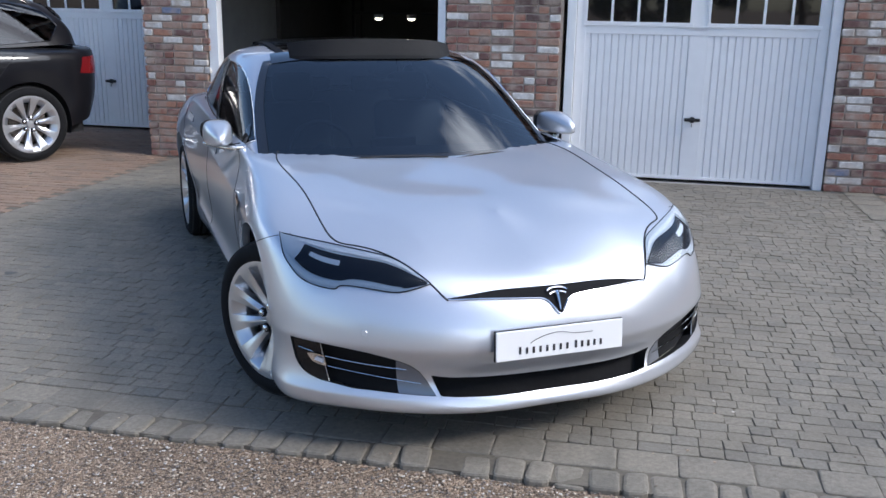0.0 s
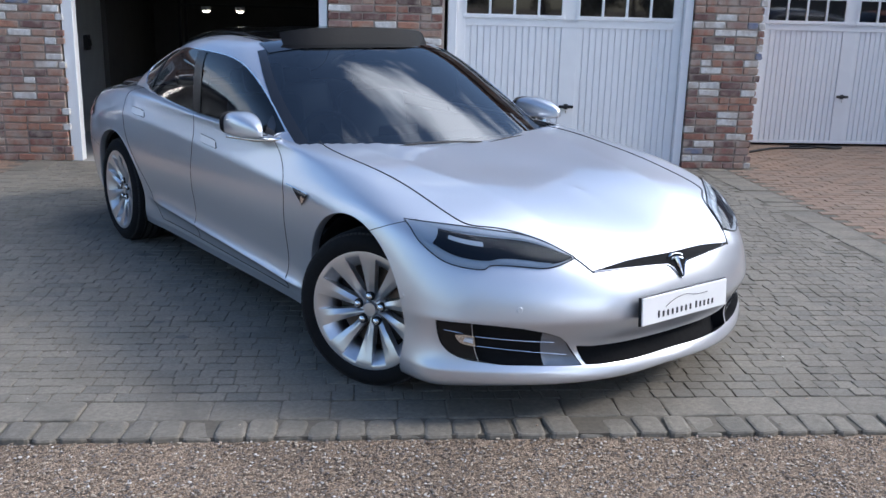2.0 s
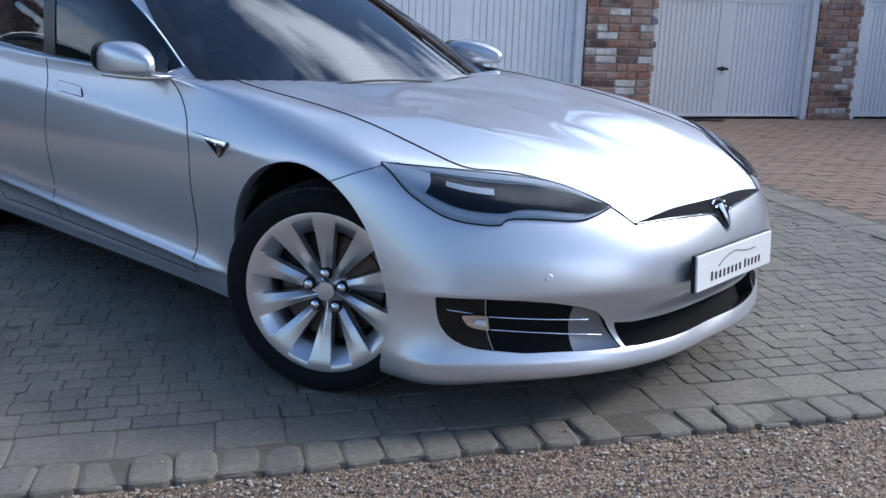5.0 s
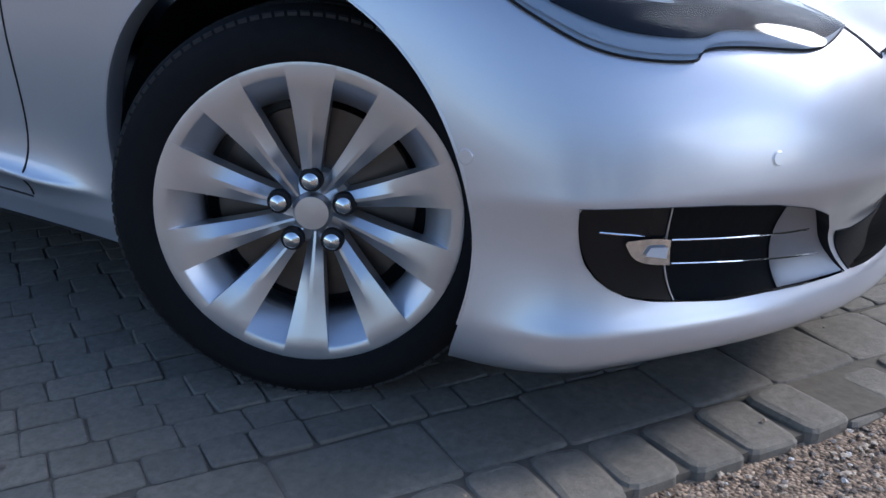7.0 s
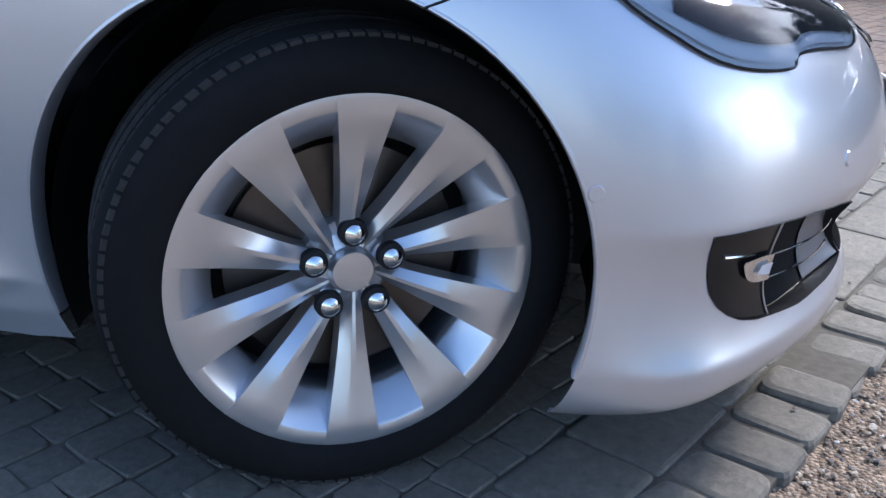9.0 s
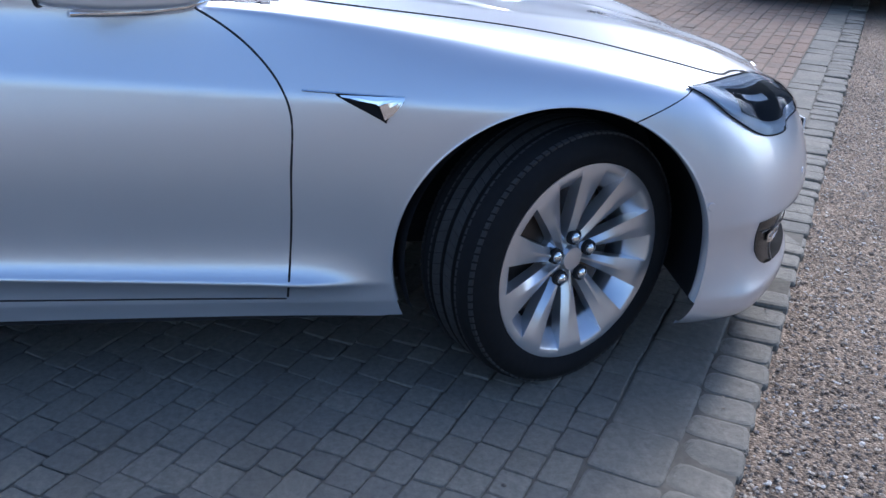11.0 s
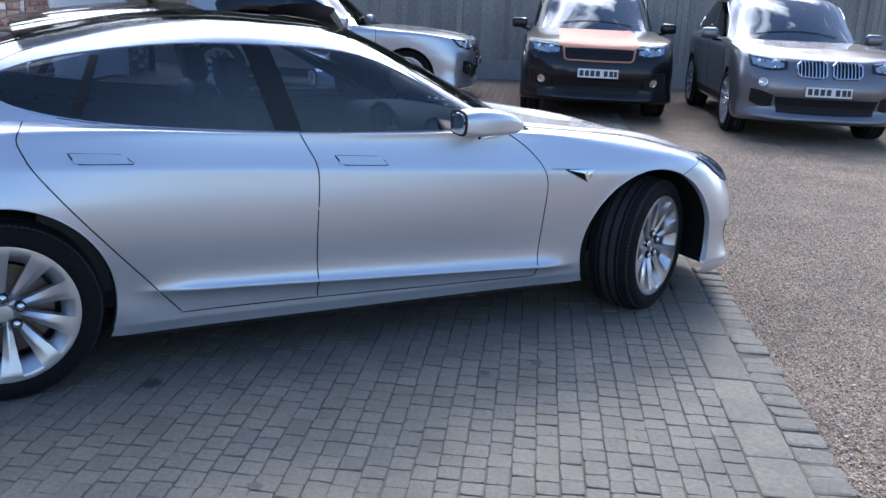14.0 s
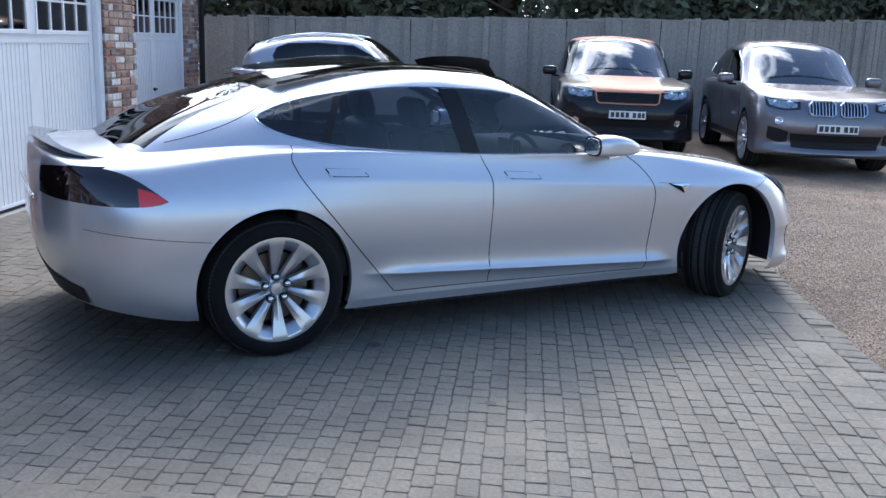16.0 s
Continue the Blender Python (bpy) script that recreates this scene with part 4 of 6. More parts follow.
def tread_block_mesh():
    """Shoulder and rib blocks, skewed, with narrow sipes between them."""
    bm = bmesh.new()
    for x0, x1, r0, r1, n, skew, fill in ((-.055, -.109, .3552, .3438, 104, .040, .74), (.055, .109, .3552, .3438, 104, -.040, .74), (-.039, -.008, .3552, .3552, 78, .034, .93), (.008, .039, .3552, .3552, 78, -.034, .93)):
        for k in range(n):
            a = 2 * math.pi * k / n
            da = 2 * math.pi / n * fill
            pts = []
            for x, rr, sh in ((x0, r0, 0.0), (x1, r1, skew)):
                for b in (a, a + da):
                    pts.append(bm.verts.new((x, rr * math.cos(b + sh), rr * math.sin(b + sh))))
            bm.faces.new((pts[0], pts[1], pts[3], pts[2]))
            low = [bm.verts.new((v.co.x, v.co.y * 0.975, v.co.z * 0.975)) for v in pts]
            for q in ((1, 0), (2, 3), (0, 2), (3, 1)):
                bm.faces.new((pts[q[0]], pts[q[1]], low[q[1]], low[q[0]]))
    bmesh.ops.recalc_face_normals(bm, faces=bm.faces)
    return bm


WHEEL_DATA = {}


def shared(name, maker, material, parent, angle=40):
    """A part whose mesh is made once and shared by its repeats."""
    if name not in WHEEL_DATA:
        ob = smooth(part(name, maker(), material, parent), angle)
        WHEEL_DATA[name] = ob.data
        return ob
    ob = new(name, WHEEL_DATA[name])
    ob.parent = parent
    return ob


def road_wheel(m, car, spin=0.0, size=1.0):
    w = shared("wheel", lambda: wheel_meshes()[0], RUBBER, car, 50)
    tagged(w, "road wheel with a black low-profile tyre")
    w.matrix_basis = m @ Matrix.Scale(size, 4)
    tagged(shared("tread", tread_block_mesh, TREAD, w, 20), "tread shoulder blocks", kind="stuff")
    tagged(shared("rim", lambda: wheel_meshes()[1], ALLOY, w, 50), "silver ten-spoke alloy rim")
    for k in range(10):
        shared("spoke", spoke_mesh, ALLOY, w, 14).matrix_basis = Matrix.Rotation(spin + k * math.pi / 5, 4, "X")
    shared("hub", lambda: lathe([(0.0, -0.083), (0.031, -0.083), (0.034, -0.080), (0.036, -0.074), (0.056, -0.066), (0.068, -0.050), (0.070, -0.02), (0.0, -0.02)], 40), ALLOY, w, 30)
    for k in range(5):
        a = spin + k * 2 * math.pi / 5
        # flat black discs stand for the shade in the pockets round the nuts
        shared("nut_recess", lambda: lathe([(0.0, -0.0900), (0.0205, -0.0900), (0.0215, -0.078)], 20), MATT_BLACK, w, 30).matrix_basis = Matrix.Translation((0, 0.060 * math.cos(a), 0.060 * math.sin(a)))
    shared("centre_cap", lambda: lathe([(0.0, -0.0905), (0.012, -0.0903), (0.030, -0.0885), (0.033, -0.083)], 32), ALLOY, w, 30)
    for k in range(5):
        a = spin + k * 2 * math.pi / 5
        shared("wheel_nut", lambda: lathe([(0.0, -0.1015), (0.009, -0.100), (0.0145, -0.096), (0.0162, -0.088), (0.0162, -0.06)], 16), CHROME, w, 40).matrix_basis = Matrix.Translation((0, 0.060 * math.cos(a), 0.060 * math.sin(a)))
    shared("brake_disc", lambda: lathe([(0.07, 0.0), (0.07, -0.030), (0.178, -0.030), (0.178, 0.0), (0.07, 0.0)], 48), ROTOR, w, 30)
    shared("wheel_back", lambda: lathe([(0.0, 0.03), (0.235, 0.03), (0.236, 0.06)], 40), MATT_BLACK, w, 30)
    shared("valve", lambda: boxed(-0.082, -0.074, 0.215, 0.232, -0.004, 0.004, 0.002), MATT_BLACK, w, 30)
    return w


STEER = 27.0
road_wheel(pose(-.840, AXLE_F - 0.004, 0.332, 0, 0, STEER), saloon, math.pi / 2, 0.967)
road_wheel(pose(.828, AXLE_F, 0.332, 0, 0, 180 + STEER), saloon, math.pi / 2, 0.967)
road_wheel(pose(-.853, AXLE_R, 0.336), saloon, math.pi / 2 - 0.06, 0.975)
road_wheel(pose(.853, AXLE_R, 0.336, 0, 0, 180), saloon, 0.4, 0.975)
bm = boxed(0, 0.07, -0.05, 0.05, -0.09, 0.09, 0.015)
cal = part("brake_caliper", bm, DISC, saloon, "grey brake caliper")
cal.matrix_basis = pose(-.855, AXLE_F, HUB_Z, 0, 0, STEER) @ pose(0, 0.10, 0.10, 45)
for s in (-1, 1):
    for y in (AXLE_F, AXLE_R):
        bm = lathe([(0.384, -0.935), (0.395, -0.90), (0.41, -0.62), (0.40, -0.50), (0.0, -0.50)], 48, -0.35, math.pi + 0.35)
        ob = smooth(part("wheel_arch_liner", bm, MATT_BLACK, saloon), 50)
        ob.matrix_basis = pose(0, y, HUB_Z) if s < 0 else pose(0, y, HUB_Z, 0, 0, 180)
ub = bmesh.new()
box(ub, -.42, .42, -2.15, 2.3, 0.17, 0.26)
box(ub, -.88, .88, -1.02, 1.05, 0.165, 0.25)
part("underbody", ub, MATT_BLACK, saloon)


# ---- saloon: seams, lamps, trim, cabin ----
def pair(name, bm, material, parent=None, label="", angle=40):
    """A right-hand part and its left twin."""
    ob = smooth(part(name, bm, material, parent or saloon, label), angle)
    return ob, twin(ob)


DOOR_SEAMS = [
    [(-.62, .935), (-.735, .86), (-.826, .74), (-.832, .60), (-.828, .44), (-.815, .246)],
    [(.345, .955), (.305, .88), (.278, .80), (.282, .65), (.284, .52), (.280, .40), (.274, .262)],
    [(1.345, 1.035), (1.392, .97), (1.375, .91), (1.33, .835), (1.165, .632), (1.0, .44), (.845, .262)],
]
for k, pts in enumerate(DOOR_SEAMS):
    pair("shut_line", body.line(pts, 0, 0.0032, -0.0012, 60), MATT_BLACK)
pair("shut_line", body.line([(-.812, .240), (-.2, .246), (.3, .254), (.845, .256)], 0, 0.0028, -0.001, 60), MATT_BLACK)
pair("shut_line", body.line([(1.80, .595), (2.05, .622), (2.33, .662)], 0, 0.002, -0.001, 30), MATT_BLACK)
pair("shut_line", body.line([(-1.618, .703), (-1.68, .728), (-1.74, .752), (-1.79, .771)], 0, 0.0022, -0.001, 24), MATT_BLACK)
pair("shut_line", body.line(HOOD_EDGE, 2, 0.0042, -0.001, 80), MATT_BLACK)
# tailgate shut line over the rear pillar, carried on the cabin sheet
pair("shut_line", cabin.line([(1.30, 1.262), (1.42, 1.215), (1.60, 1.125), (1.80, 1.055), (1.93, 1.02)], 0, 0.0028, -0.001, 40), MATT_BLACK)

# headlamps
HL_TOP = [(-.456, .661), (-.50, .695), (-.555, .723), (-.645, .739), (-.737, .751), (-.83, .761), (-.909, .769)]
HL_LOW = [(-.456, .659), (-.52, .643), (-.585, .632), (-.665, .638), (-.742, .641), (-.768, .631), (-.790, .625), (-.862, .637), (-.900, .675), (-.915, .715), (-.909, .768)]
lamp = smooth(part("headlamp", body.patch(HL_LOW, HL_TOP, 1, 44, 12, 0.002), BEZEL, saloon, "clear headlamp with a white light guide"), 60)


def mixline(a, b, f, n=40):
    A, B = spline(np.array(a, float), n), spline(np.array(b, float), n)
    return [tuple(x) for x in A * (1 - f) + B * f]


smooth(part("lamp_interior", body.patch(mixline(HL_LOW, HL_TOP, 0.24)[5:33], mixline(HL_LOW, HL_TOP, 0.82)[5:33], 1, 40, 8, 0.0045), LAMP_DARK, lamp, "dark lamp interior"), 60)
smooth(part("inner_tip", body.patch(mixline(HL_LOW, HL_TOP, 0.18)[1:8], mixline(HL_LOW, HL_TOP, 0.82)[1:8], 1, 12, 5, 0.0042), LAMP_DARK, lamp), 60)
smooth(part("side_reflector", body.patch(mixline(HL_LOW, HL_TOP, 0.10)[33:40], mixline(HL_LOW, HL_TOP, 0.90)[33:40], 1, 16, 6, 0.0052), LED, lamp, "pale silver side reflector"), 60)
part("light_guide", body.patch(mixline(HL_LOW, HL_TOP, 0.07)[9:38], mixline(HL_LOW, HL_TOP, 0.19)[9:38], 1, 40, 4, 0.006), LED, lamp, "pale light guide")
part("light_guide", body.patch(mixline(HL_LOW, HL_TOP, 0.58)[24:31], mixline(HL_LOW, HL_TOP, 0.69)[24:31], 1, 30, 4, 0.0065), LED, lamp, "pale light guide")
part("light_guide", body.patch(mixline(HL_LOW, HL_TOP, 0.86)[6:36], mixline(HL_LOW, HL_TOP, 0.94)[6:36], 1, 30, 4, 0.006), LED, lamp, "pale light guide")
smooth(part("lens", body.patch(HL_LOW, HL_TOP, 1, 44, 12, 0.0095), LENS, lamp, "clear plastic lens"), 80)
rimline = bmesh.new()
tube(rimline, [body.on(a, b, 1)[0] + body.on(a, b, 1)[1] * 0.004 for a, b in [tuple(q) for q in spline(np.array(HL_LOW, float), 44)]], 0.0021, 6)
tube(rimline, [body.on(a, b, 1)[0] + body.on(a, b, 1)[1] * 0.004 for a, b in [tuple(q) for q in spline(np.array(HL_TOP, float), 44)]], 0.0021, 6)
part("seal", rimline, MATT_BLACK, lamp)
twin(lamp)

# slim front slot with its chrome line and badge
slot_top = [(-.412, .617), (-.25, .634), (-.1, .640), (0, .641), (.1, .640), (.25, .634), (.412, .617)]
slot_low = [(-.412, .613), (-.25, .612), (-.10, .606), (-.055, .601), (-.03, .582), (0, .550), (.03, .582), (.055, .601), (.10, .606), (.25, .612), (.412, .613)]
slot = smooth(part("front_slot", body.patch(slot_low, slot_top, 1, 61, 6, 0.003), RUBBER, saloon, "black slot in the nose"), 60)
bm = bmesh.new()
tube(bm, [body.on(a, b, 1)[0] + body.on(a, b, 1)[1] * 0.005 for a, b in spline(np.array(slot_low, float), 61)], 0.0028, 6)
part("chrome_line", bm, CHROME, slot)
bm = bmesh.new()
for pts in ([(-.040, .622), (-.02, .630), (.02, .630), (.040, .622)], [(-.034, .612), (-.012, .618), (.012, .618), (.034, .612)]):
    tube(bm, [body.on(a, b, 1)[0] + body.on(a, b, 1)[1] * 0.010 for a, b in spline(np.array(pts, float), 12)], 0.0045, 6)
tube(bm, [body.on(0, z, 1)[0] + body.on(0, z, 1)[1] * 0.010 for z in (.620, .60, .58, .562)], [.011, .008, .005, .002], 8)
part("badge", bm, CHROME, slot, "plain chrome badge")

# lower intake
in_top = INTAKE_TOP + [(-a, b) for a, b in INTAKE_TOP[-2::-1]]
in_low = INTAKE_LOW + [(-a, b) for a, b in INTAKE_LOW[-2::-1]]
intake = smooth(part("lower_intake", body.patch(in_low, in_top, 1, 50, 6, -0.055), RUBBER, saloon, "black lower air intake"), 60)
wall = smooth(part("intake_wall", recess_wall(INTAKE_LOW[::-1] + INTAKE_TOP, 0.056, False), MATT_BLACK, intake), 60)
twin(wall)

# fog lamp housings: a dark cover with its lamp, two bright blades over an open duct, a silver fin at the inner end
fg_top = [(-.922, .426), (-.832, .426), (-.77, .422), (-.69, .412), (-.61, .393), (-.55, .370), (-.508, .336), (-.480, .298), (-.454, .249)]
fg_low = [(-.922, .424), (-.912, .365), (-.899, .320), (-.866, .289), (-.803, .273), (-.735, .263), (-.66, .261), (-.548, .254), (-.454, .248)]
fog = smooth(part("fog_lamp_housing", body.patch(fg_low, fg_top, 1, 50, 10, -0.045), RUBBER, saloon, "black fog lamp housing with chrome blades"), 60)
smooth(part("duct_wall", recess_wall(FOG_RIM, 0.046), MATT_BLACK, fog), 60)
smooth(part("fog_cover", body.patch([(-.923, .424), (-.912, .362), (-.897, .318), (-.867, .290), (-.808, .274)], [(-.923, .427), (-.90, .427), (-.88, .427), (-.86, .426), (-.838, .425)], 1, 28, 8, -0.004), FOG_DARK, fog, "gloss black fog lamp cover"), 60)
smooth(part("fog_lamp", body.patch([(-.874, .372), (-.858, .345), (-.832, .334), (-.813, .331)], [(-.873, .376), (-.85, .378), (-.83, .376), (-.822, .373)], 1, 16, 6, 0.002), CHROME, fog, "chrome fog lamp"), 60)
smooth(part("fog_bulb", body.patch([(-.850, .352), (-.822, .345)], [(-.846, .366), (-.824, .364)], 1, 8, 4, 0.006), LED, fog), 60)
for a, b in (((-.902, .391), (-.826, .373)), ((-.820, .372), (-.556, .340)), ((-.810, .332), (-.502, .288))):
    bm = bmesh.new()
    tube(bm, [body.on(a[0] + (b[0] - a[0]) * f, a[1] + (b[1] - a[1]) * f, 1)[0] - body.on(a[0] + (b[0] - a[0]) * f, a[1] + (b[1] - a[1]) * f, 1)[1] * (0.001 + 0.007 * f) for f in np.linspace(0, 1, 14)], 0.0017, 6)
    part("chrome_blade", bm, CHROME, fog)
fin_lo, fin_hi = spline(np.array([(-.585, .258), (-.55, .256), (-.50, .253), (-.454, .250)]), 20), spline(np.array([(-.60, .390), (-.555, .370), (-.512, .338), (-.456, .258)]), 20)
rows = []
for k in range(12):
    r = []
    for i in range(20):
        q = fin_lo[i] * (1 - k / 11) + fin_hi[i] * k / 11
        p, no = body.on(q[0], q[1], 1)
        r.append(p - no * (0.040 * (1 - (i / 19) ** 1.8) + 0.0015))
    rows.append(r)
smooth(part("inner_fin", grid_mesh(rows), FIN_SHADED, fog, "silver inner fin"), 60)
part("cover_edge", body.line([(-.838, .425), (-.822, .35), (-.808, .274)], 1, 0.0014, -0.002, 16), ALLOY, fog)
twin(fog)

# parking sensors in the bumper
for x, z in ((-.968, .493), (-.70, .487)):
    p, no = body.on(x, z, 1) if x > -.9 else body.on(-1.84, .490, 0)
    bm = lathe([(0.0, 0.002), (0.010, 0.002), (0.0112, 0.0005), (0.0125, 0.0005), (0.0130, -0.001)], 24)
    ob = part("parking_sensor", bm, SILVER, saloon)
    ob.matrix_basis = Matrix.Translation(p) @ no.to_track_quat("X", "Z").to_matrix().to_4x4()

# show board on the nose: swoosh and two lines of lettering kept as bars
p0, _ = body.on(0, .46, 1)
board = part("show_plate", boxed(-.26, .26, -.004, .004, -.0555, .0555, 0.003), PLATE_W, saloon, "white dealer show plate with a grey swoosh and lettering bars")
board.matrix_basis = pose(-.018, p0.y - 0.022, .463, -4)
bm = bmesh.new()
sw = [(-.125, -.006, .004), (-.085, -.006, .022), (-.04, -.006, .032), (.0, -.006, .034), (.03, -.006, .028), (.07, -.006, .022), (.13, -.006, .022)]
tube(bm, [tuple(q) for q in spline(np.array(sw), 30)], 0.0013, 6)
part("swoosh", bm, INK, board)
for x in list(np.linspace(-.166, .026, 8)) + list(np.linspace(.062, .166, 5)):
    part("lettering_bar", boxed(x - .0042, x + .0042, -.0062, -.004, -.034, -.011 if abs(x + .166) > .001 and abs(x - .062) > .001 else -.006), INK, board)
part("plate_backing", boxed(-.262, .262, .004, .016, -.057, .057, 0.002), MATT_BLACK, board)

# side repeaters
for_rep = smooth(part("side_repeater", body.patch([(-.935, .752), (-1.034, .701), (-1.046, .702), (-1.082, .741)], [(-.930, .757), (-.98, .756), (-1.03, .754), (-1.084, .752)], 0, 20, 6, 0.006), RUBBER, saloon, "dark side repeater with a chrome edge"), 50)
part("chrome_edge", body.patch([(-1.040, .703), (-1.060, .717), (-1.082, .744)], [(-1.028, .735), (-1.050, .740), (-1.084, .748)], 0, 10, 4, 0.010), CHROME, for_rep, "bright facet")
part("chrome_edge", body.patch([(-.945, .750), (-1.02, .737), (-1.030, .736), (-1.084, .747)], [(-.94, .754), (-1.00, .7525), (-1.03, .7515), (-1.084, .751)], 0, 16, 3, 0.0105), CHROME, for_rep)
part("chrome_blade", body.line([(-.858, .763), (-.95, .758), (-1.084, .752)], 0, 0.0025, 0.004, 20), CHROME, for_rep)
twin(for_rep)

# flush door handles
for pts in ([(.200, .862), (.018, .851), (-.012, .838), (-.034, .815), (.158, .824), (.184, .84)], [(1.229, .913), (1.05, .902), (1.025, .888), (1.003, .868), (1.19, .876), (1.215, .892)]):
    up, dn = pts[:3] + [pts[3]], [pts[0], pts[5], pts[4], pts[3]]
    h = smooth(part("door_handle", body.patch(dn, up, 0, 20, 6, 0.0045), ALLOY, saloon, "flush bright silver door handle"), 60)
    part("handle_gap", body.line(pts + [pts[0]], 0, 0.0034, 0.0, 60, False), MATT_BLACK, h)
    twin(h)

# window surround, pillars
dlo = DLO + [DLO[0]]
pair("window_trim", cabin.line(dlo, 0, 0.0042, 0.001, 160, False), CHROME, None, "bright window trim")
pair("b_pillar", cabin.patch([(.325, .958), (.435, .966)], [(.435, 1.288), (.545, 1.292)], 0, 8, 20, 0.004), FOG_DARK, None, "black door pillar")
pair("quarter_pillar", cabin.patch([(1.165, 1.03), (1.205, 1.035)], [(1.075, 1.248), (1.11, 1.243)], 0, 6, 16, 0.004), MATT_BLACK)
pair("sail_panel", cabin.patch([(-.53, .935), (-.45, .935)], [(-.50, .985), (-.43, 1.03)], 0, 8, 8, 0.004), GLOSS_BLACK)
# black border round the windscreen
pair("screen_border", cabin.patch([(-.813, -.81), (-.754, -.335), (-.637, .04)], [(-.765, -.83), (-.708, -.355), (-.595, .03)], 2, 40, 4, 0.003), GLOSS_BLACK)
smooth(part("screen_border", cabin.patch([(-.78, -.83), (-.42, -1.0), (0, -1.06), (.42, -1.0), (.78, -.83)], [(-.755, -.755), (-.42, -.925), (0, -.98), (.42, -.925), (.755, -.755)], 2, 50, 5, 0.003), GLOSS_BLACK, saloon), 60)
smooth(part("roof_header", cabin.patch([(-.60, -.02), (-.3, -.10), (0, -.13), (.3, -.10), (.60, -.02)], [(-.58, .14), (-.3, .08), (0, .06), (.3, .08), (.58, .14)], 2, 40, 6, 0.004), ROOF_GLASS, saloon, "black glass roof header"), 60)

# cowl and wipers
smooth(part("cowl", body.patch([(-.72, -.90), (-.35, -1.0), (0, -1.03), (.35, -1.0), (.72, -.90)], [(-.76, -.78), (-.38, -.93), (0, -.99), (.38, -.93), (.76, -.78)], 2, 40, 4, -0.012), MATT_BLACK, saloon), 60)
bm = bmesh.new()
for x0, y0, x1, y1 in ((-.50, -.962, .08, -1.025), (.12, -1.035, .66, -.905)):
    tube(bm, [cabin.on(x0 + (x1 - x0) * f, y0 + (y1 - y0) * f, 2)[0] + Vector((0, 0, 0.012)) for f in np.linspace(0, 1, 16)], 0.0045, 6)
part("wiper", bm, MATT_BLACK, saloon, "black wiper blades")

# door mirrors
def mirror():
    """A wedge-shaped shell: flat-bottomed, upright at the glass, tapering forward to the foot."""
    bm = bmesh.new()
    bmesh.ops.create_uvsphere(bm, u_segments=40, v_segments=24, radius=1)
    bmesh.ops.rotate(bm, verts=bm.verts, matrix=Matrix.Rotation(radians(90), 3, "X"))
    k = lambda a, p: math.copysign(abs(a) ** p, a)
    for v in bm.verts:
        x, y, z = k(v.co.x, 0.62), v.co.y, k(v.co.z, 0.55)
        s_ = min(max((0.75 - y) / 1.75, 0.0), 1.0)
        fall = s_ * s_
        zz = z * (0.090 * (1 - 0.42 * fall) if z > 0 else 0.034 * (1 - 0.1 * fall))
        v.co = (-0.962 - 0.016 * s_ + x * 0.080 * (1 - 0.58 * fall), -0.350 - 0.310 * s_ if y < 0.75 else -0.350 + 0.012 * (y - 0.75) * 4, 0.968 + zz)
    return bm


mir = smooth(part("door_mirror", mirror(), SILVER, saloon, "silver door mirror on a chrome foot"), 60)
g = bmesh.new()
bmesh.ops.create_uvsphere(g, u_segments=24, v_segments=12, radius=1)
for v in g.verts:
    v.co = (-0.962 + math.copysign(abs(v.co.x) ** 0.7, v.co.x) * 0.068, -0.341 + v.co.y * 0.006, 0.990 + math.copysign(abs(v.co.z) ** 0.75, v.co.z) * 0.046)
part("mirror_glass", g, plain("mirror_silver", (0.8, 0.8, 0.8), 0.02, 1.0), mir, "mirror glass")
bz = bmesh.new()
bmesh.ops.create_uvsphere(bz, u_segments=24, v_segments=12, radius=1)
for v in bz.verts:
    v.co = (-0.962 + math.copysign(abs(v.co.x) ** 0.65, v.co.x) * 0.080, -0.346 + v.co.y * 0.007, 0.992 + math.copysign(abs(v.co.z) ** 0.65, v.co.z) * 0.056)
smooth(part("mirror_bezel", bz, MATT_BLACK, mir, "black bezel round the mirror glass"), 60)
bm = bmesh.new()
tube(bm, [(-1.035, -.41, .934), (-.99, -.46, .929), (-.94, -.54, .926), (-.90, -.61, .930), (-.865, -.655, .938)], [0.007, 0.010, 0.012, 0.012, 0.010], 10)
smooth(part("mirror_foot", bm, CHROME, mir), 60)
bm = bmesh.new()
tube(bm, [(-.99, -.44, .930), (-.95, -.47, .924), (-.89, -.50, .926), (-.86, -.50, .932)], [0.008, 0.011, 0.013, 0.012], 10)
part("mirror_base", bm, GLOSS_BLACK, mir)
twin(mir)

# tail lamps
tl = smooth(part("tail_lamp", body.patch([(1.982, .788), (2.05, .772), (2.15, .768), (2.26, .772), (2.37, .780)], [(1.982, .790), (2.06, .850), (2.15, .902), (2.26, .927), (2.37, .931)], 0, 30, 10, 0.005), DARK_RED, saloon, "smoked tail lamp with a red tip"), 60)
part("red_tip", body.patch([(1.983, .788), (2.04, .774), (2.105, .769)], [(1.983, .790), (2.04, .826), (2.105, .846)], 0, 16, 8, 0.008), RED_LENS, tl, "bright red lens")
part("inner_tail_lamp", body.patch([(-.47, .79), (-.62, .785), (-.79, .780)], [(-.47, .91), (-.62, .925), (-.79, .931)], -1, 16, 8, 0.005), DARK_RED, tl)
twin(tl)
smooth(part("rear_diffuser", body.patch([(-.72, .29), (-.36, .29), (0, .29), (.36, .29), (.72, .29)], [(-.74, .37), (-.36, .40), (0, .40), (.36, .40), (.74, .37)], -1, 40, 5, 0.004), MATT_BLACK, saloon, "black rear diffuser"), 60)
bm = bmesh.new()
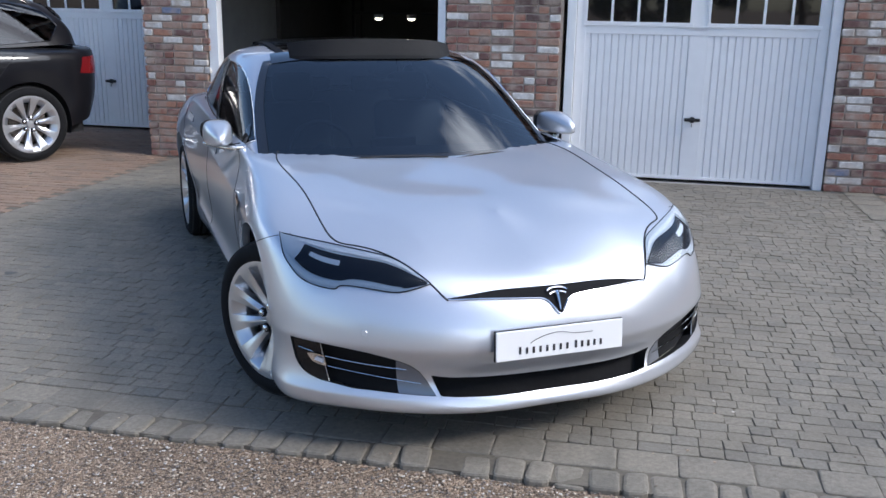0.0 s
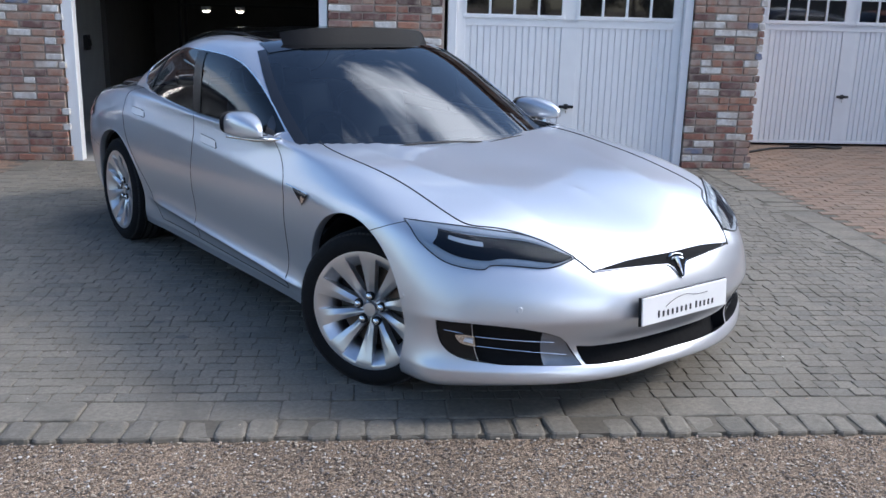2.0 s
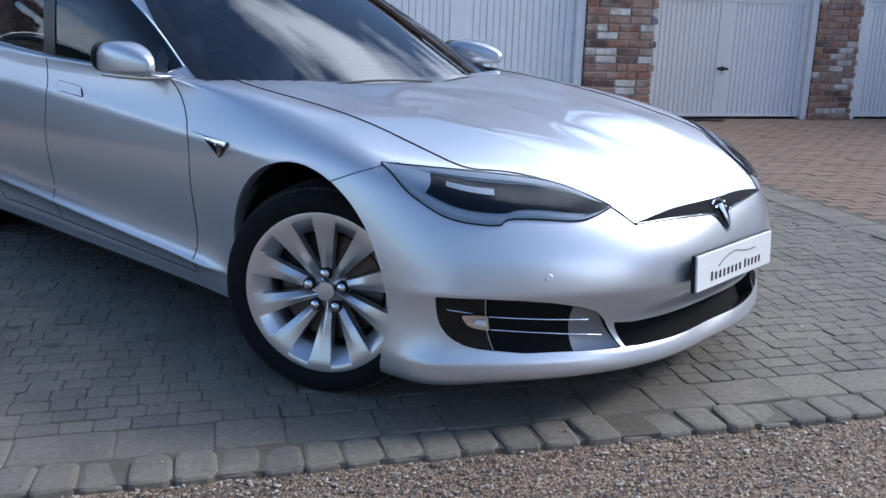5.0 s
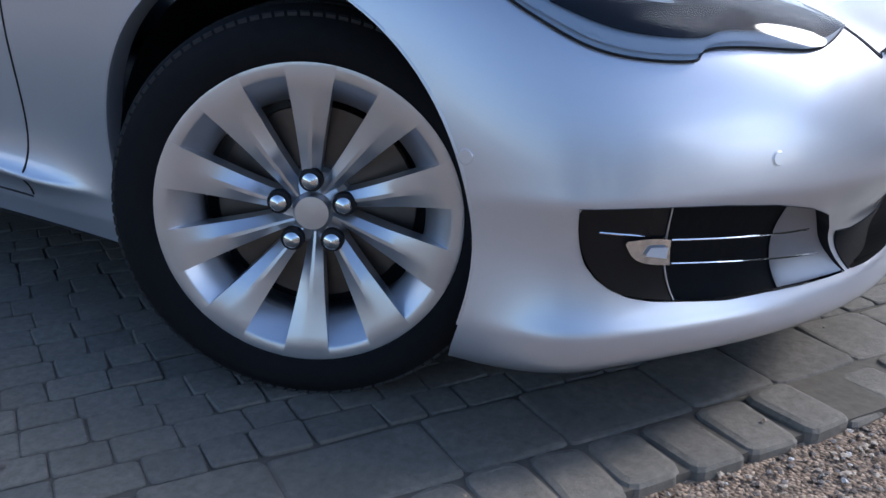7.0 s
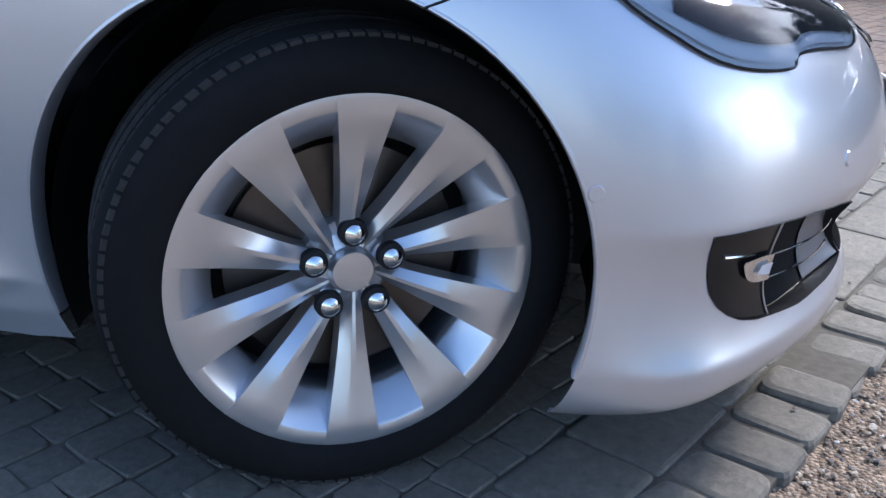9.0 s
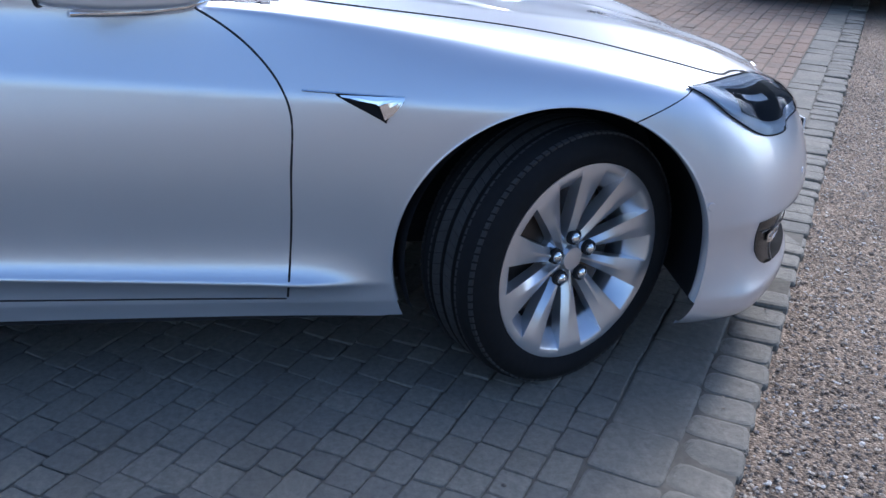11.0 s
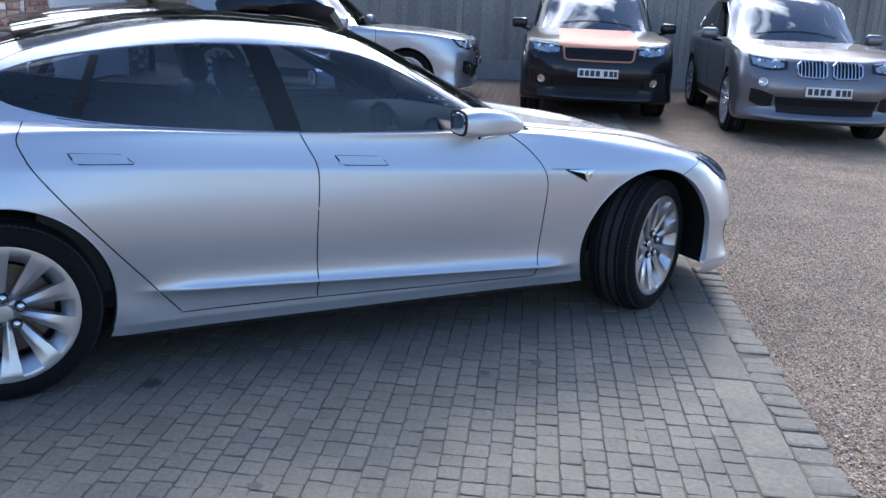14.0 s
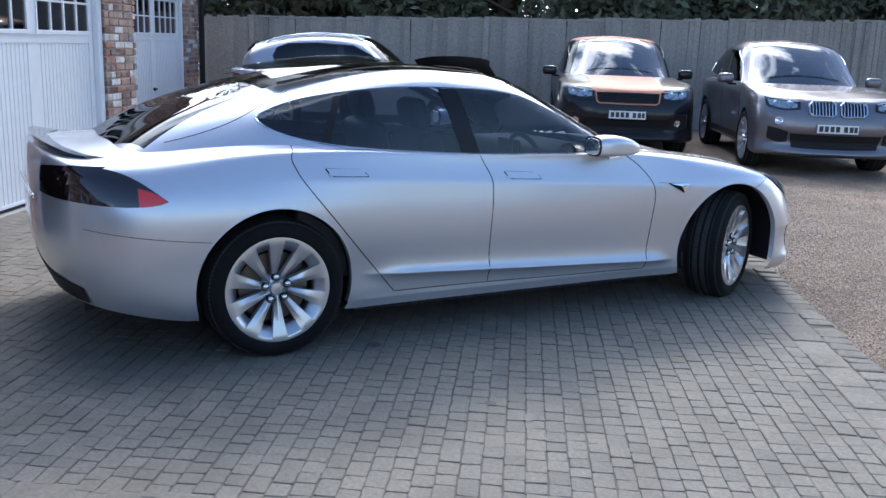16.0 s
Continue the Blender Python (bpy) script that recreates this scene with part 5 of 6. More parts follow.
box(bm, -.40, .40, 2.492, 2.508, .74, .765, 0.004)
part("chrome_bar", bm, CHROME, saloon, "chrome boot bar")
# thin dark lip along the boot's edge
bm = bmesh.new()
edge = spline(np.array([(-.64, 2.27, .955), (-.55, 2.36, .960), (-.32, 2.428, .970), (0, 2.447, .974), (.32, 2.428, .970), (.55, 2.36, .960), (.64, 2.27, .955)]), 48)
rows = [[bm.verts.new((x, y + dy, z + dz * (1 - 0.75 * abs(x / .64) ** 5))) for x, y, z in edge] for dy, dz in ((-0.075, 0.010), (0.004, 0.033), (0.022, 0.042), (0.022, 0.034), (0.006, -0.012))]
for a, b in zip(rows, rows[1:]):
    strip(bm, a, b)
bmesh.ops.recalc_face_normals(bm, faces=bm.faces)
smooth(part("boot_lip", bm, GLOSS_BLACK, saloon, "thin gloss black boot lip"), 40)

# open sunroof: the glass panel stands over the rear roof behind a raised wind deflector
def roof_sheet(x0, x1, y0, y1, up0, up1, thick, nx=20, ny=8):
    top = np.zeros((ny, nx, 3))
    for j in range(ny):
        for i in range(nx):
            x, y = x0 + (x1 - x0) * i / (nx - 1), y0 + (y1 - y0) * j / (ny - 1)
            p, _ = cabin.on(-abs(x) if abs(x) > 0.01 else -0.01, y, 2)
            top[j, i] = (x, y, p.z + up0 + (up1 - up0) * j / (ny - 1))
    bm = grid_mesh(top)
    bmesh.ops.solidify(bm, geom=bm.faces[:] + bm.edges[:] + bm.verts[:], thickness=thick)
    bmesh.ops.recalc_face_normals(bm, faces=bm.faces)
    return bm


smooth(part("sunroof_panel", roof_sheet(-.50, .50, .62, 1.36, 0.030, 0.055, 0.012), ROOF_GLASS, saloon, "black glass sunroof panel slid back"), 40)
bm = bmesh.new()
lo, hi = [], []
for x in np.linspace(-.49, .49, 30):
    bow = 0.10 * abs(x / .49) ** 4
    y = -.075 + bow
    p, _ = cabin.on(-max(abs(x), .01), y, 2)
    lo.append(bm.verts.new((x, y, p.z + 0.003)))
    hi.append(bm.verts.new((x, y + 0.05, p.z + 0.095 - 0.03 * abs(x / .49) ** 6)))
strip(bm, lo, hi)
bmesh.ops.solidify(bm, geom=bm.faces[:] + bm.edges[:] + bm.verts[:], thickness=0.012)
smooth(part("wind_deflector", bm, MATT_BLACK, saloon, "raised black wind deflector"), 50)
for s in (-1, 1):
    part("sunroof_rail", roof_sheet(*sorted((s * .50, s * .54)), .10, 1.34, 0.004, 0.030, 0.012, 3, 14), MATT_BLACK, saloon)


# cabin
def cushion(x0, x1, y0, y1, z0, z1, r=0.05):
    bm = boxed(x0, x1, y0, y1, z0, z1)
    bmesh.ops.bevel(bm, geom=bm.edges[:], offset=r, segments=4, affect="EDGES", profile=0.5)
    return bm


def front_seat(x):
    b = smooth(part("front_seat", cushion(-.25, .25, -.27, .27, .36, .54, .06), SEAT, saloon, "black leather front seat"), 60)
    b.matrix_basis = pose(x, .10, 0)
    bk = smooth(part("seat_back", cushion(-.24, .24, -.07, .07, 0, .56, .06), SEAT, b), 60)
    bk.matrix_basis = pose(0, .24, .50, -16)
    hd = smooth(part("headrest", cushion(-.13, .13, -.05, .05, .56, .74, .045), SEAT, b), 60)
    hd.matrix_basis = pose(0, .24, .50, -14)
    return b


front_seat(-.38)
front_seat(.38)
rs = smooth(part("rear_bench", cushion(-.66, .66, .88, 1.32, .40, .56, .06), SEAT, saloon, "black leather rear bench"), 60)
bk = smooth(part("seat_back", cushion(-.66, .66, -.08, .08, 0, .52, .06), SEAT, rs), 60)
bk.matrix_basis = pose(0, 1.36, .52, -22)
for x in (-.40, 0, .40):
    h = smooth(part("headrest", cushion(-.12, .12, -.045, .045, .50, .62, .04), SEAT, rs), 60)
    h.matrix_basis = pose(x, 1.36, .52, -18)
dash = smooth(part("dashboard", cushion(-.74, .74, -.98, -.44, .62, .895, .07), CABIN, saloon, "dark dashboard"), 60)
part("touchscreen", boxed(-.13, .13, -.40, -.385, .66, .93, 0.006), ROOF_GLASS, dash)
bm = bmesh.new()
ring = [Vector((0.185 * math.cos(a), 0.0, 0.185 * math.sin(a))) for a in np.linspace(0, 2 * math.pi, 41)]
tube(bm, ring, 0.015, 8)
tube(bm, [(-.17, 0, 0), (.17, 0, 0)], 0.02, 8)
tube(bm, [(0, 0, 0), (0, 0, -.17)], 0.018, 8)
bmesh.ops.create_uvsphere(bm, u_segments=16, v_segments=10, radius=0.065)
sw = smooth(part("steering_wheel", bm, CABIN, saloon, "black steering wheel"), 50)
sw.matrix_basis = pose(-.38, -.30, .83, -22)
part("cabin_floor", boxed(-.80, .80, -.85, 1.5, .27, .33), CABIN, saloon)
part("parcel_shelf", boxed(-.62, .62, 1.52, 1.98, .86, .90, .02), CABIN, saloon)
for s in (-1, 1):
    part("door_card", boxed(*sorted((s * .80, s * .865)), -.75, 1.35, .34, .90, .02), CABIN, saloon)
bm = bmesh.new()
box(bm, -.11, .11, -.02, .02, -.03, .03, .015)
rm = part("rear_view_mirror", bm, MATT_BLACK, saloon)
rm.matrix_basis = pose(0, -.16, 1.20, 12)


# ---- parked cars ----
def remap(rows, L, W, zmap, ymap=None, xk=1.0):
    R = rows.copy()
    R[..., 0] *= W / 1.964 * xk
    if not ymap:
        f = np.clip((-1.45 - R[..., 1]) / 0.8, 0, 1)
        R[..., 1] -= 0.16 * f * (R[..., 0] / 0.8) ** 2
        R[..., 0] *= 1 + 0.05 * f
    y = R[..., 1]
    R[..., 1] = np.interp(y, ymap[0], ymap[1]) if ymap else (y - 0.07) * L / 4.98
    R[..., 2] = np.interp(R[..., 2], zmap[0], zmap[1])
    return R


def suv(name, label, m, L, W, H, paint, stripe=None, face="twin", wheel=1.09, rails=True, trim=None):
    """A parked sport utility car: lofted shell with doors, glass, lamps, grille, mirrors and wheels."""
    car = thing(name, label, "car", m)
    k = L / 4.98
    low = ([.155, .20, .30, .43, .565, .64, .70, .81, .95, 1.08], [.24, .29, .42, .58, .78, .92, 1.0, 1.07, 1.13, 1.16])
    hk = H / 1.76
    sh = Shell(remap(BODY, L, W, (low[0], [z * hk for z in low[1]])), 120, 56)
    fy, ry = -1.47 * k, 1.47 * k
    hub = 0.352 * wheel - 0.006
    ar = 0.352 * wheel + 0.045
    for ay in (fy, ry):
        ring = [(ay + ar * math.cos(a), hub + ar * math.sin(a)) for a in np.linspace(0, 2 * math.pi, 41)[:-1]]
        sh.cut(ring, 0, lambda f: f.calc_center_median().x < -0.6)
        sh.drop(lambda c: c.x < -0.6 and math.hypot(c.y - ay, c.z - hub) < ar * 0.9985)
    sh.drop(lambda c: -.80 * k < c.y < 2.05 * k and c.z > 1.06 * hk and -c.x < 0.80)
    if stripe:
        sh.cut([(-.49, -2.6), (-.54, -.6), (0.2, -.6), (0.2, -2.6)], 2, lambda f: f.calc_center_median().z > 0.85)

    def split(c, f):
        if c.z > 0.42 * hk and c.z < 1.13 * hk and c.x < -0.8 and fy + ar < c.y < 0.30:
            return "front_door"
        if c.z > 0.42 * hk and c.z < 1.13 * hk and c.x < -0.8 and 0.30 <= c.y < ry - ar * 0.75:
            return "rear_door"
        if c.y < -0.7 and c.z > 0.90 * hk:
            return "bonnet_stripe" if stripe and -c.x < 0.515 else "bonnet"
        if c.y < fy:
            return "front_bumper"
        if c.y > ry and c.z < 0.8:
            return "rear_bumper"
        return "wing"

    for nm, data in sh.panels(split).items():
        p = stripe if nm == "bonnet_stripe" else paint
        if nm in ("front_door", "rear_door", "wing"):
            panel(nm, data, p, car)
            panel(nm, data, p, car, mirror=True)
        else:
            both_panel(nm, data, p, car, "copper bonnet stripe" if nm == "bonnet_stripe" else "")
    ym = ([-.90, -.45, .03, .45, .86, 1.39, 1.86, 2.21], [-.78 * k, -.36 * k, .05 * k, .5 * k, 1.15 * k, 1.98 * k, 2.12 * k, 2.22 * k])
    gh = Shell(remap(CABIN_LINES, L, W, ([.885, 1.135, 1.345, 1.404], [1.06 * hk, 1.36 * hk, 1.66 * hk, H]), ym, 1.03), 110, 40)
    dlo2 = [(-.50 * k, 1.13 * hk), (-.12 * k, 1.42 * hk), (.20 * k, 1.575 * hk), (.8 * k, 1.60 * hk), (1.5 * k, 1.575 * hk), (1.82 * k, 1.50 * hk), (1.93 * k, 1.36 * hk), (1.80 * k, 1.21 * hk), (.6 * k, 1.15 * hk), (-.30 * k, 1.12 * hk)]
    if face == "slat":
        dlo2 = [(y if y < k else k + (y - k) * 0.62, z) for y, z in dlo2]
    gh.cut(dlo2, 0, lambda f: f.calc_center_median().x < -0.5)
    scr = [(-.76, -.60 * k), (-.60, .10 * k), (.05, .06 * k), (.05, -1.2), (-.76, -1.2)]
    gh.cut(scr[:3], 2, lambda f: f.calc_center_median().y < 0.4)

    def gsplit(c, f):
        if inside(dlo2, c.y, c.z) and c.x < -0.55:
            return "side_glass"
        if c.y < 0.12 * k and inside(scr, c.x, c.y):
            return "windscreen"
        if c.y > 1.98 * k and 1.15 * hk < c.z < 1.55 * hk and -c.x < 0.62:
            return "rear_screen"
        if stripe and c.z > 1.66 * hk:
            return "roof_panel"
        return "roof"

    for nm, data in gh.panels(gsplit).items():
        if nm == "side_glass":
            panel(nm, data, REAR_GLASS, car, label="dark side window glass")
            panel(nm, data, REAR_GLASS, car, mirror=True, label="dark side window glass")
        elif nm in ("roof", "roof_panel"):
            both_panel(nm, data, stripe if nm == "roof_panel" else paint, car)
        else:
            both_panel(nm, data, SCREEN_GLASS, car, "dark glass reflecting the sky")
    part("cabin_block", boxed(-.62, .62, -.5, 1.8 * k, .55, 1.02 * hk), CABIN, car)
    for x in (-.38, .38):
        smooth(part("front_seat", cushion(x - .24, x + .24, .30, .46, .8, 1.42 * hk, .06), SEAT, car), 60)
    smooth(part("rear_seat", cushion(-.6, .6, 1.05, 1.2, .8, 1.36 * hk, .06), SEAT, car), 60)
    for s in (-1, 1):
        for y in (fy, ry):
            road_wheel(pose(s * (W / 2 - 0.145), y, hub, 0, 0, 0 if s < 0 else 180), car, 0.3 * s + y, wheel)
            ob = part("wheel_arch_liner", lathe([(ar - 0.002, -W / 2 + 0.03), (ar + 0.02, -0.6), (0.0, -0.6)], 32, -0.3, math.pi + 0.3), MATT_BLACK, car)
            ob.matrix_basis = pose(0, y, hub) if s < 0 else pose(0, y, hub, 0, 0, 180)
    part("underbody", boxed(-.6, .6, -2.1 * k, 2.2 * k, .22, .35), MATT_BLACK, car)
    both = lambda ob: twin(ob)
    for pts in ([(fy + ar + .06, 1.10 * hk), (fy + ar + .05, .75), (fy + ar + .10, .42)], [(.30, 1.12 * hk), (.30, .8), (.30, .42)], [(ry - .05, 1.14 * hk), (ry - ar * .85, .75), (ry - ar - .05, .42)]):
        both(part("shut_line", sh.line(pts, 0, 0.004, -0.001, 24), MATT_BLACK, car))
    both(part("sill_trim", sh.patch([(fy + ar, .27), (0, .27), (ry - ar, .27)], [(fy + ar, .40), (0, .40), (ry - ar, .40)], 0, 16, 4, 0.006), MATT_BLACK, car))
    for y in (-.05, .95):
        both(part("door_handle", sh.patch([(y, .985 * hk), (y + .2, .99 * hk)], [(y, 1.015 * hk), (y + .2, 1.02 * hk)], 0, 8, 4, 0.02), paint, car))
    both(part("window_trim", gh.line(dlo2 + [dlo2[0]], 0, 0.006, 0.002, 60, False), trim or GLOSS_BLACK, car))
    both(part("b_pillar", gh.patch([(.26, 1.14 * hk), (.38, 1.14 * hk)], [(.34, 1.585 * hk), (.44, 1.59 * hk)], 0, 6, 10, 0.004), GLOSS_BLACK, car))
    # mirrors
    bm = cushion(-.115, .115, -.07, .05, -.07, .075, .05)
    bm.transform(Matrix.Translation((-W / 2 - .10, -.50 * k, 1.17 * hk)))
    mr = smooth(part("door_mirror", bm, paint if not stripe else BLACK_PAINT, car), 60)
    bm = bmesh.new()
    tube(bm, [(-W / 2 - .06, -.50 * k, 1.10 * hk), (-W / 2 + .06, -.52 * k, 1.09 * hk)], .02, 8)
    part("mirror_foot", bm, MATT_BLACK, mr)
    both(mr)
    # lamps and grille
    z1, z0 = .975 * hk, .845 * hk
    hl = part("headlamp", sh.patch([(-.47, z0 + .01), (-.66, z0 - .01), (-.86, z0 + .03)], [(-.47, z1 - .03), (-.66, z1), (-.88, z1 + .02)], 1, 20, 8, 0.004), GLOSS_BLACK, car, "clear headlamp with a pale reflector")
    part("reflector", sh.patch([(-.51, z0 + .030), (-.66, z0 + .014), (-.83, z0 + .05)], [(-.51, z1 - .055), (-.66, z1 - .028), (-.85, z1 - .008)], 1, 16, 6, 0.008), ALLOY, hl)
    for x in (-.60, -.75):
        p, no = sh.on(x, (z0 + z1) / 2, 1)
        o = smooth(part("lamp_bowl", lathe([(0.0, 0.004), (0.030, 0.004), (0.048, 0.016), (0.056, 0.020), (0.056, 0.0)], 20), CHROME, hl), 40)
        o.matrix_basis = Matrix.Translation(p) @ no.to_track_quat("X", "Z").to_matrix().to_4x4()
    part("light_guide", sh.patch([(-.50, z1 - .035), (-.66, z1 - .016), (-.84, z1 + .002)], [(-.50, z1 - .022), (-.66, z1 - .002), (-.855, z1 + .016)], 1, 16, 3, 0.01), LED, hl)
    part("lens", sh.patch([(-.47, z0 + .01), (-.66, z0 - .01), (-.86, z0 + .03)], [(-.47, z1 - .03), (-.66, z1), (-.88, z1 + .02)], 1, 20, 8, 0.026), LENS, hl)
    both(hl)
    if face == "twin":
        for s in (-1,):
            xs = np.linspace(.035, .36, 9) * s
            g = part("grille", sh.patch([(xs[0], .775 * hk), (xs[-1], .79 * hk)], [(xs[0], .95 * hk), (xs[-1], .94 * hk)], 1, 10, 6, 0.003), MATT_BLACK, car, "upright oval grille with chrome bars")
            for x in xs[1:-1]:
                part("grille_bar", sh.line([(x, .785 * hk), (x, .935 * hk)], 1, 0.009, 0.012, 6), CHROME, g)
            loop = [(xs[0], .80 * hk), (xs[0], .92 * hk), (xs[1], .955 * hk), (xs[-2], .945 * hk), (xs[-1], .91 * hk), (xs[-1], .82 * hk), (xs[-2], .78 * hk), (xs[1], .772 * hk), (xs[0], .80 * hk)]
            part("grille_frame", sh.line(loop, 1, 0.013, 0.012, 50, False), CHROME, g)
            both(g)
    elif face == "wide":
        g = part("grille", sh.patch([(-.43, .80), (0, .78), (.43, .80)], [(-.46, .925), (0, .93), (.46, .925)], 1, 30, 5, 0.004), MATT_BLACK, car, "black mesh grille with a copper surround")
        part("grille_frame", sh.line([(-.46, .93), (-.44, .80), (-.40, .775), (0, .77), (.40, .775), (.44, .80), (.46, .93)], 1, 0.012, 0.008, 50, False), stripe or CHROME, g)
        for z in (.82, .85, .88, .91):
            part("grille_bar", sh.line([(-.42, z), (0, z - .004), (.42, z)], 1, 0.006, 0.010, 24), GLOSS_BLACK, g)
    else:
        g = part("grille", sh.patch([(-.42, .56), (0, .55), (.42, .56)], [(-.46, .80), (0, .82), (.46, .80)], 1, 30, 6, 0.004), MATT_BLACK, car, "black slatted grille")
        for z in (.60, .66, .72, .78):
            part("grille_bar", sh.line([(-.44, z), (0, z), (.44, z)], 1, 0.007, 0.010, 24), GLOSS_BLACK, g)
    part("lower_intake", sh.patch([(-.54, .36), (0, .345), (.54, .36)], [(-.58, .545), (0, .535), (.58, .545)], 1, 30, 5, 0.005), MATT_BLACK, car, "black lower intake")
    fo = part("fog_recess", sh.patch([(-.60, .43), (-.72, .42), (-.84, .47)], [(-.60, .56), (-.72, .60), (-.84, .62)], 1, 14, 6, 0.004), MATT_BLACK, car)
    p, no = sh.on(-.72, .70 * hk if face == "twin" else .52, 1)
    o = smooth(part("fog_lamp", lathe([(0.0, 0.006), (0.035, 0.008), (0.045, 0.014), (0.052, 0.012), (0.052, 0.0)], 20), CHROME, fo, "round fog lamp"), 40)
    o.matrix_basis = Matrix.Translation(p) @ no.to_track_quat("X", "Z").to_matrix().to_4x4()
    if stripe:
        part("fog_frame", sh.line([(-.58, .42), (-.58, .58), (-.72, .63), (-.86, .64), (-.86, .47), (-.72, .41), (-.58, .42)], 1, 0.004, 0.006, 40, False), GLOSS_BLACK, fo)
    both(fo)
    # number plate with its characters kept as bars
    p, _ = sh.on(0, .62 * hk if face != "wide" else .62, 1)
    pl = part("number_plate", boxed(-.26, .26, -.006, .004, -.0555, .0555, .003), PLATE_W, car, "white number plate with dark bars")
    pl.matrix_basis = pose(0, p.y - .02, p.z, -3)
    for a, b in ((-.235, -.185), (-.165, -.115), (-.095, -.045), (-.025, .025), (.075, .125), (.145, .195), (.205, .245)):
        part("plate_bar", boxed(a, b, -.008, -.006, -.036, .036), INK, pl)
    # tail lamps
    tl = part("tail_lamp", sh.patch([(2.05 * k, .88 * hk), (2.3 * k, .86 * hk)], [(2.1 * k, 1.04 * hk), (2.3 * k, 1.05 * hk)], 0, 10, 6, 0.006), TAIL_RED, car, "dark red tail lamp")
    part("inner_tail_lamp", sh.patch([(-.55, .88 * hk), (-.80, .86 * hk)], [(-.55, 1.03 * hk), (-.80, 1.05 * hk)], -1, 10, 6, 0.006), TAIL_RED, tl)
    both(tl)
    if rails:
        for s in (-1, 1):
            bm = bmesh.new()
            pts = []
            for y in np.linspace(.05 * k, 1.75 * k, 14):
                q, _ = gh.on(-.56, y, 2)
                pts.append((s * .56, y, q.z + (0.035 if 0.1 * k < y < 1.7 * k else 0.0)))
            tube(bm, pts, 0.014, 8)
            part("roof_rail", bm, GLOSS_BLACK if stripe else CHROME, car)
    # rear spoiler and wipers
    part("spoiler", gh.patch([(-.5, 1.98 * k), (0, 2.02 * k), (.5, 1.98 * k)], [(-.5, 2.08 * k), (0, 2.12 * k), (.5, 2.08 * k)], 2, 20, 4, 0.03), GLOSS_BLACK, car)
    bm = bmesh.new()
    for x0, x1 in ((-.5, .02), (.05, .55)):
        tube(bm, [gh.on(-abs(x0 + (x1 - x0) * f), -.62 * k, 2)[0] * 1.0 + Vector(((x0 + (x1 - x0) * f) + abs(x0 + (x1 - x0) * f), 0, .015)) for f in np.linspace(0, 1, 8)], .005, 6)
    part("wiper", bm, MATT_BLACK, car)
    return car


suv("sport_utility_car", "black sport utility car with copper bonnet stripe on gravel", G @ pose(7.6 + 2.43, -1.90, -.02, 0, 0, -90), 4.85, 1.98, 1.75, BLACK_PAINT, COPPER_PAINT, "wide", 1.12, False)
suv("sport_utility_car", "graphite grey sport utility car with twin oval grilles on gravel", G @ pose(6.5 + 2.44, -4.47, -.02, 0, 0, -90), 4.89, 1.94, 1.76, GREY_PAINT, None, "twin", 1.10, False, CHROME)
suv("sport_utility_car", "silver compact sport utility car parked side on by the fence", G @ pose(8.6 + .96, 2.12, -.02), 4.68, 1.92, 1.62, LIGHT_SILVER, None, "slat", 1.04, True, CHROME)
suv("sport_utility_car", "black sport utility car parked beside the brick garage pier", G @ pose(-6.1, 2.34, 0, 0, 0, -31), 4.89, 1.94, 1.76, BLACK_PAINT, None, "twin", 1.10)


# ---- trees behind the fence and round the yard ----
def leaf_cloud(centres, radii, count, size, seed):
    """Many small leaf blades scattered through a cluster of clumps, denser near their skins."""
    rs = np.random.RandomState(seed)
    k = rs.choice(len(centres), count, p=radii**2 / np.sum(radii**2))
    d = rs.normal(size=(count, 3))
    d /= np.linalg.norm(d, axis=1)[:, None]
    c = centres[k] + d * (radii[k] * rs.uniform(0.35, 1.0, count) ** 0.6)[:, None] * np.array([1, 1, 0.8])
    a = rs.normal(size=(count, 3))
    a /= np.linalg.norm(a, axis=1)[:, None]
    b = np.cross(a, rs.normal(size=(count, 3)))
    b /= np.linalg.norm(b, axis=1)[:, None]
    s = size * rs.uniform(0.6, 1.5, count)[:, None]
    V = np.stack([c - a * s, c - b * s * 0.45, c + a * s, c + b * s * 0.45], 1).reshape(-1, 3)
    me = bpy.data.meshes.new("crown")
    me.from_pydata(V.tolist(), [], np.arange(count * 4).reshape(-1, 4).tolist())
    return me


def branch(bm, rnd, p, d, length, r, depth, tips, split=3, droop=0.0):
    pts, rr = [p], [r]
    n = 4
    for i in range(n):
        d = (d + Vector((rnd.gauss(0, .16), rnd.gauss(0, .16), rnd.gauss(0, .10) - droop))).normalized()
        p = p + d * (length / n)
        pts.append(p)
        rr.append(r * (1 - 0.55 * (i + 1) / n))
        if depth > 0 and i >= 1:
            for _ in range(split - 1):
                e = (d + Vector((rnd.gauss(0, .7), rnd.gauss(0, .7), rnd.gauss(0.1, .45)))).normalized()
                branch(bm, rnd, p, e, length * rnd.uniform(.45, .7), rr[-1] * .6, depth - 1, tips, 2, droop)
    tube(bm, pts, rr, 5)
    tips.append(p)


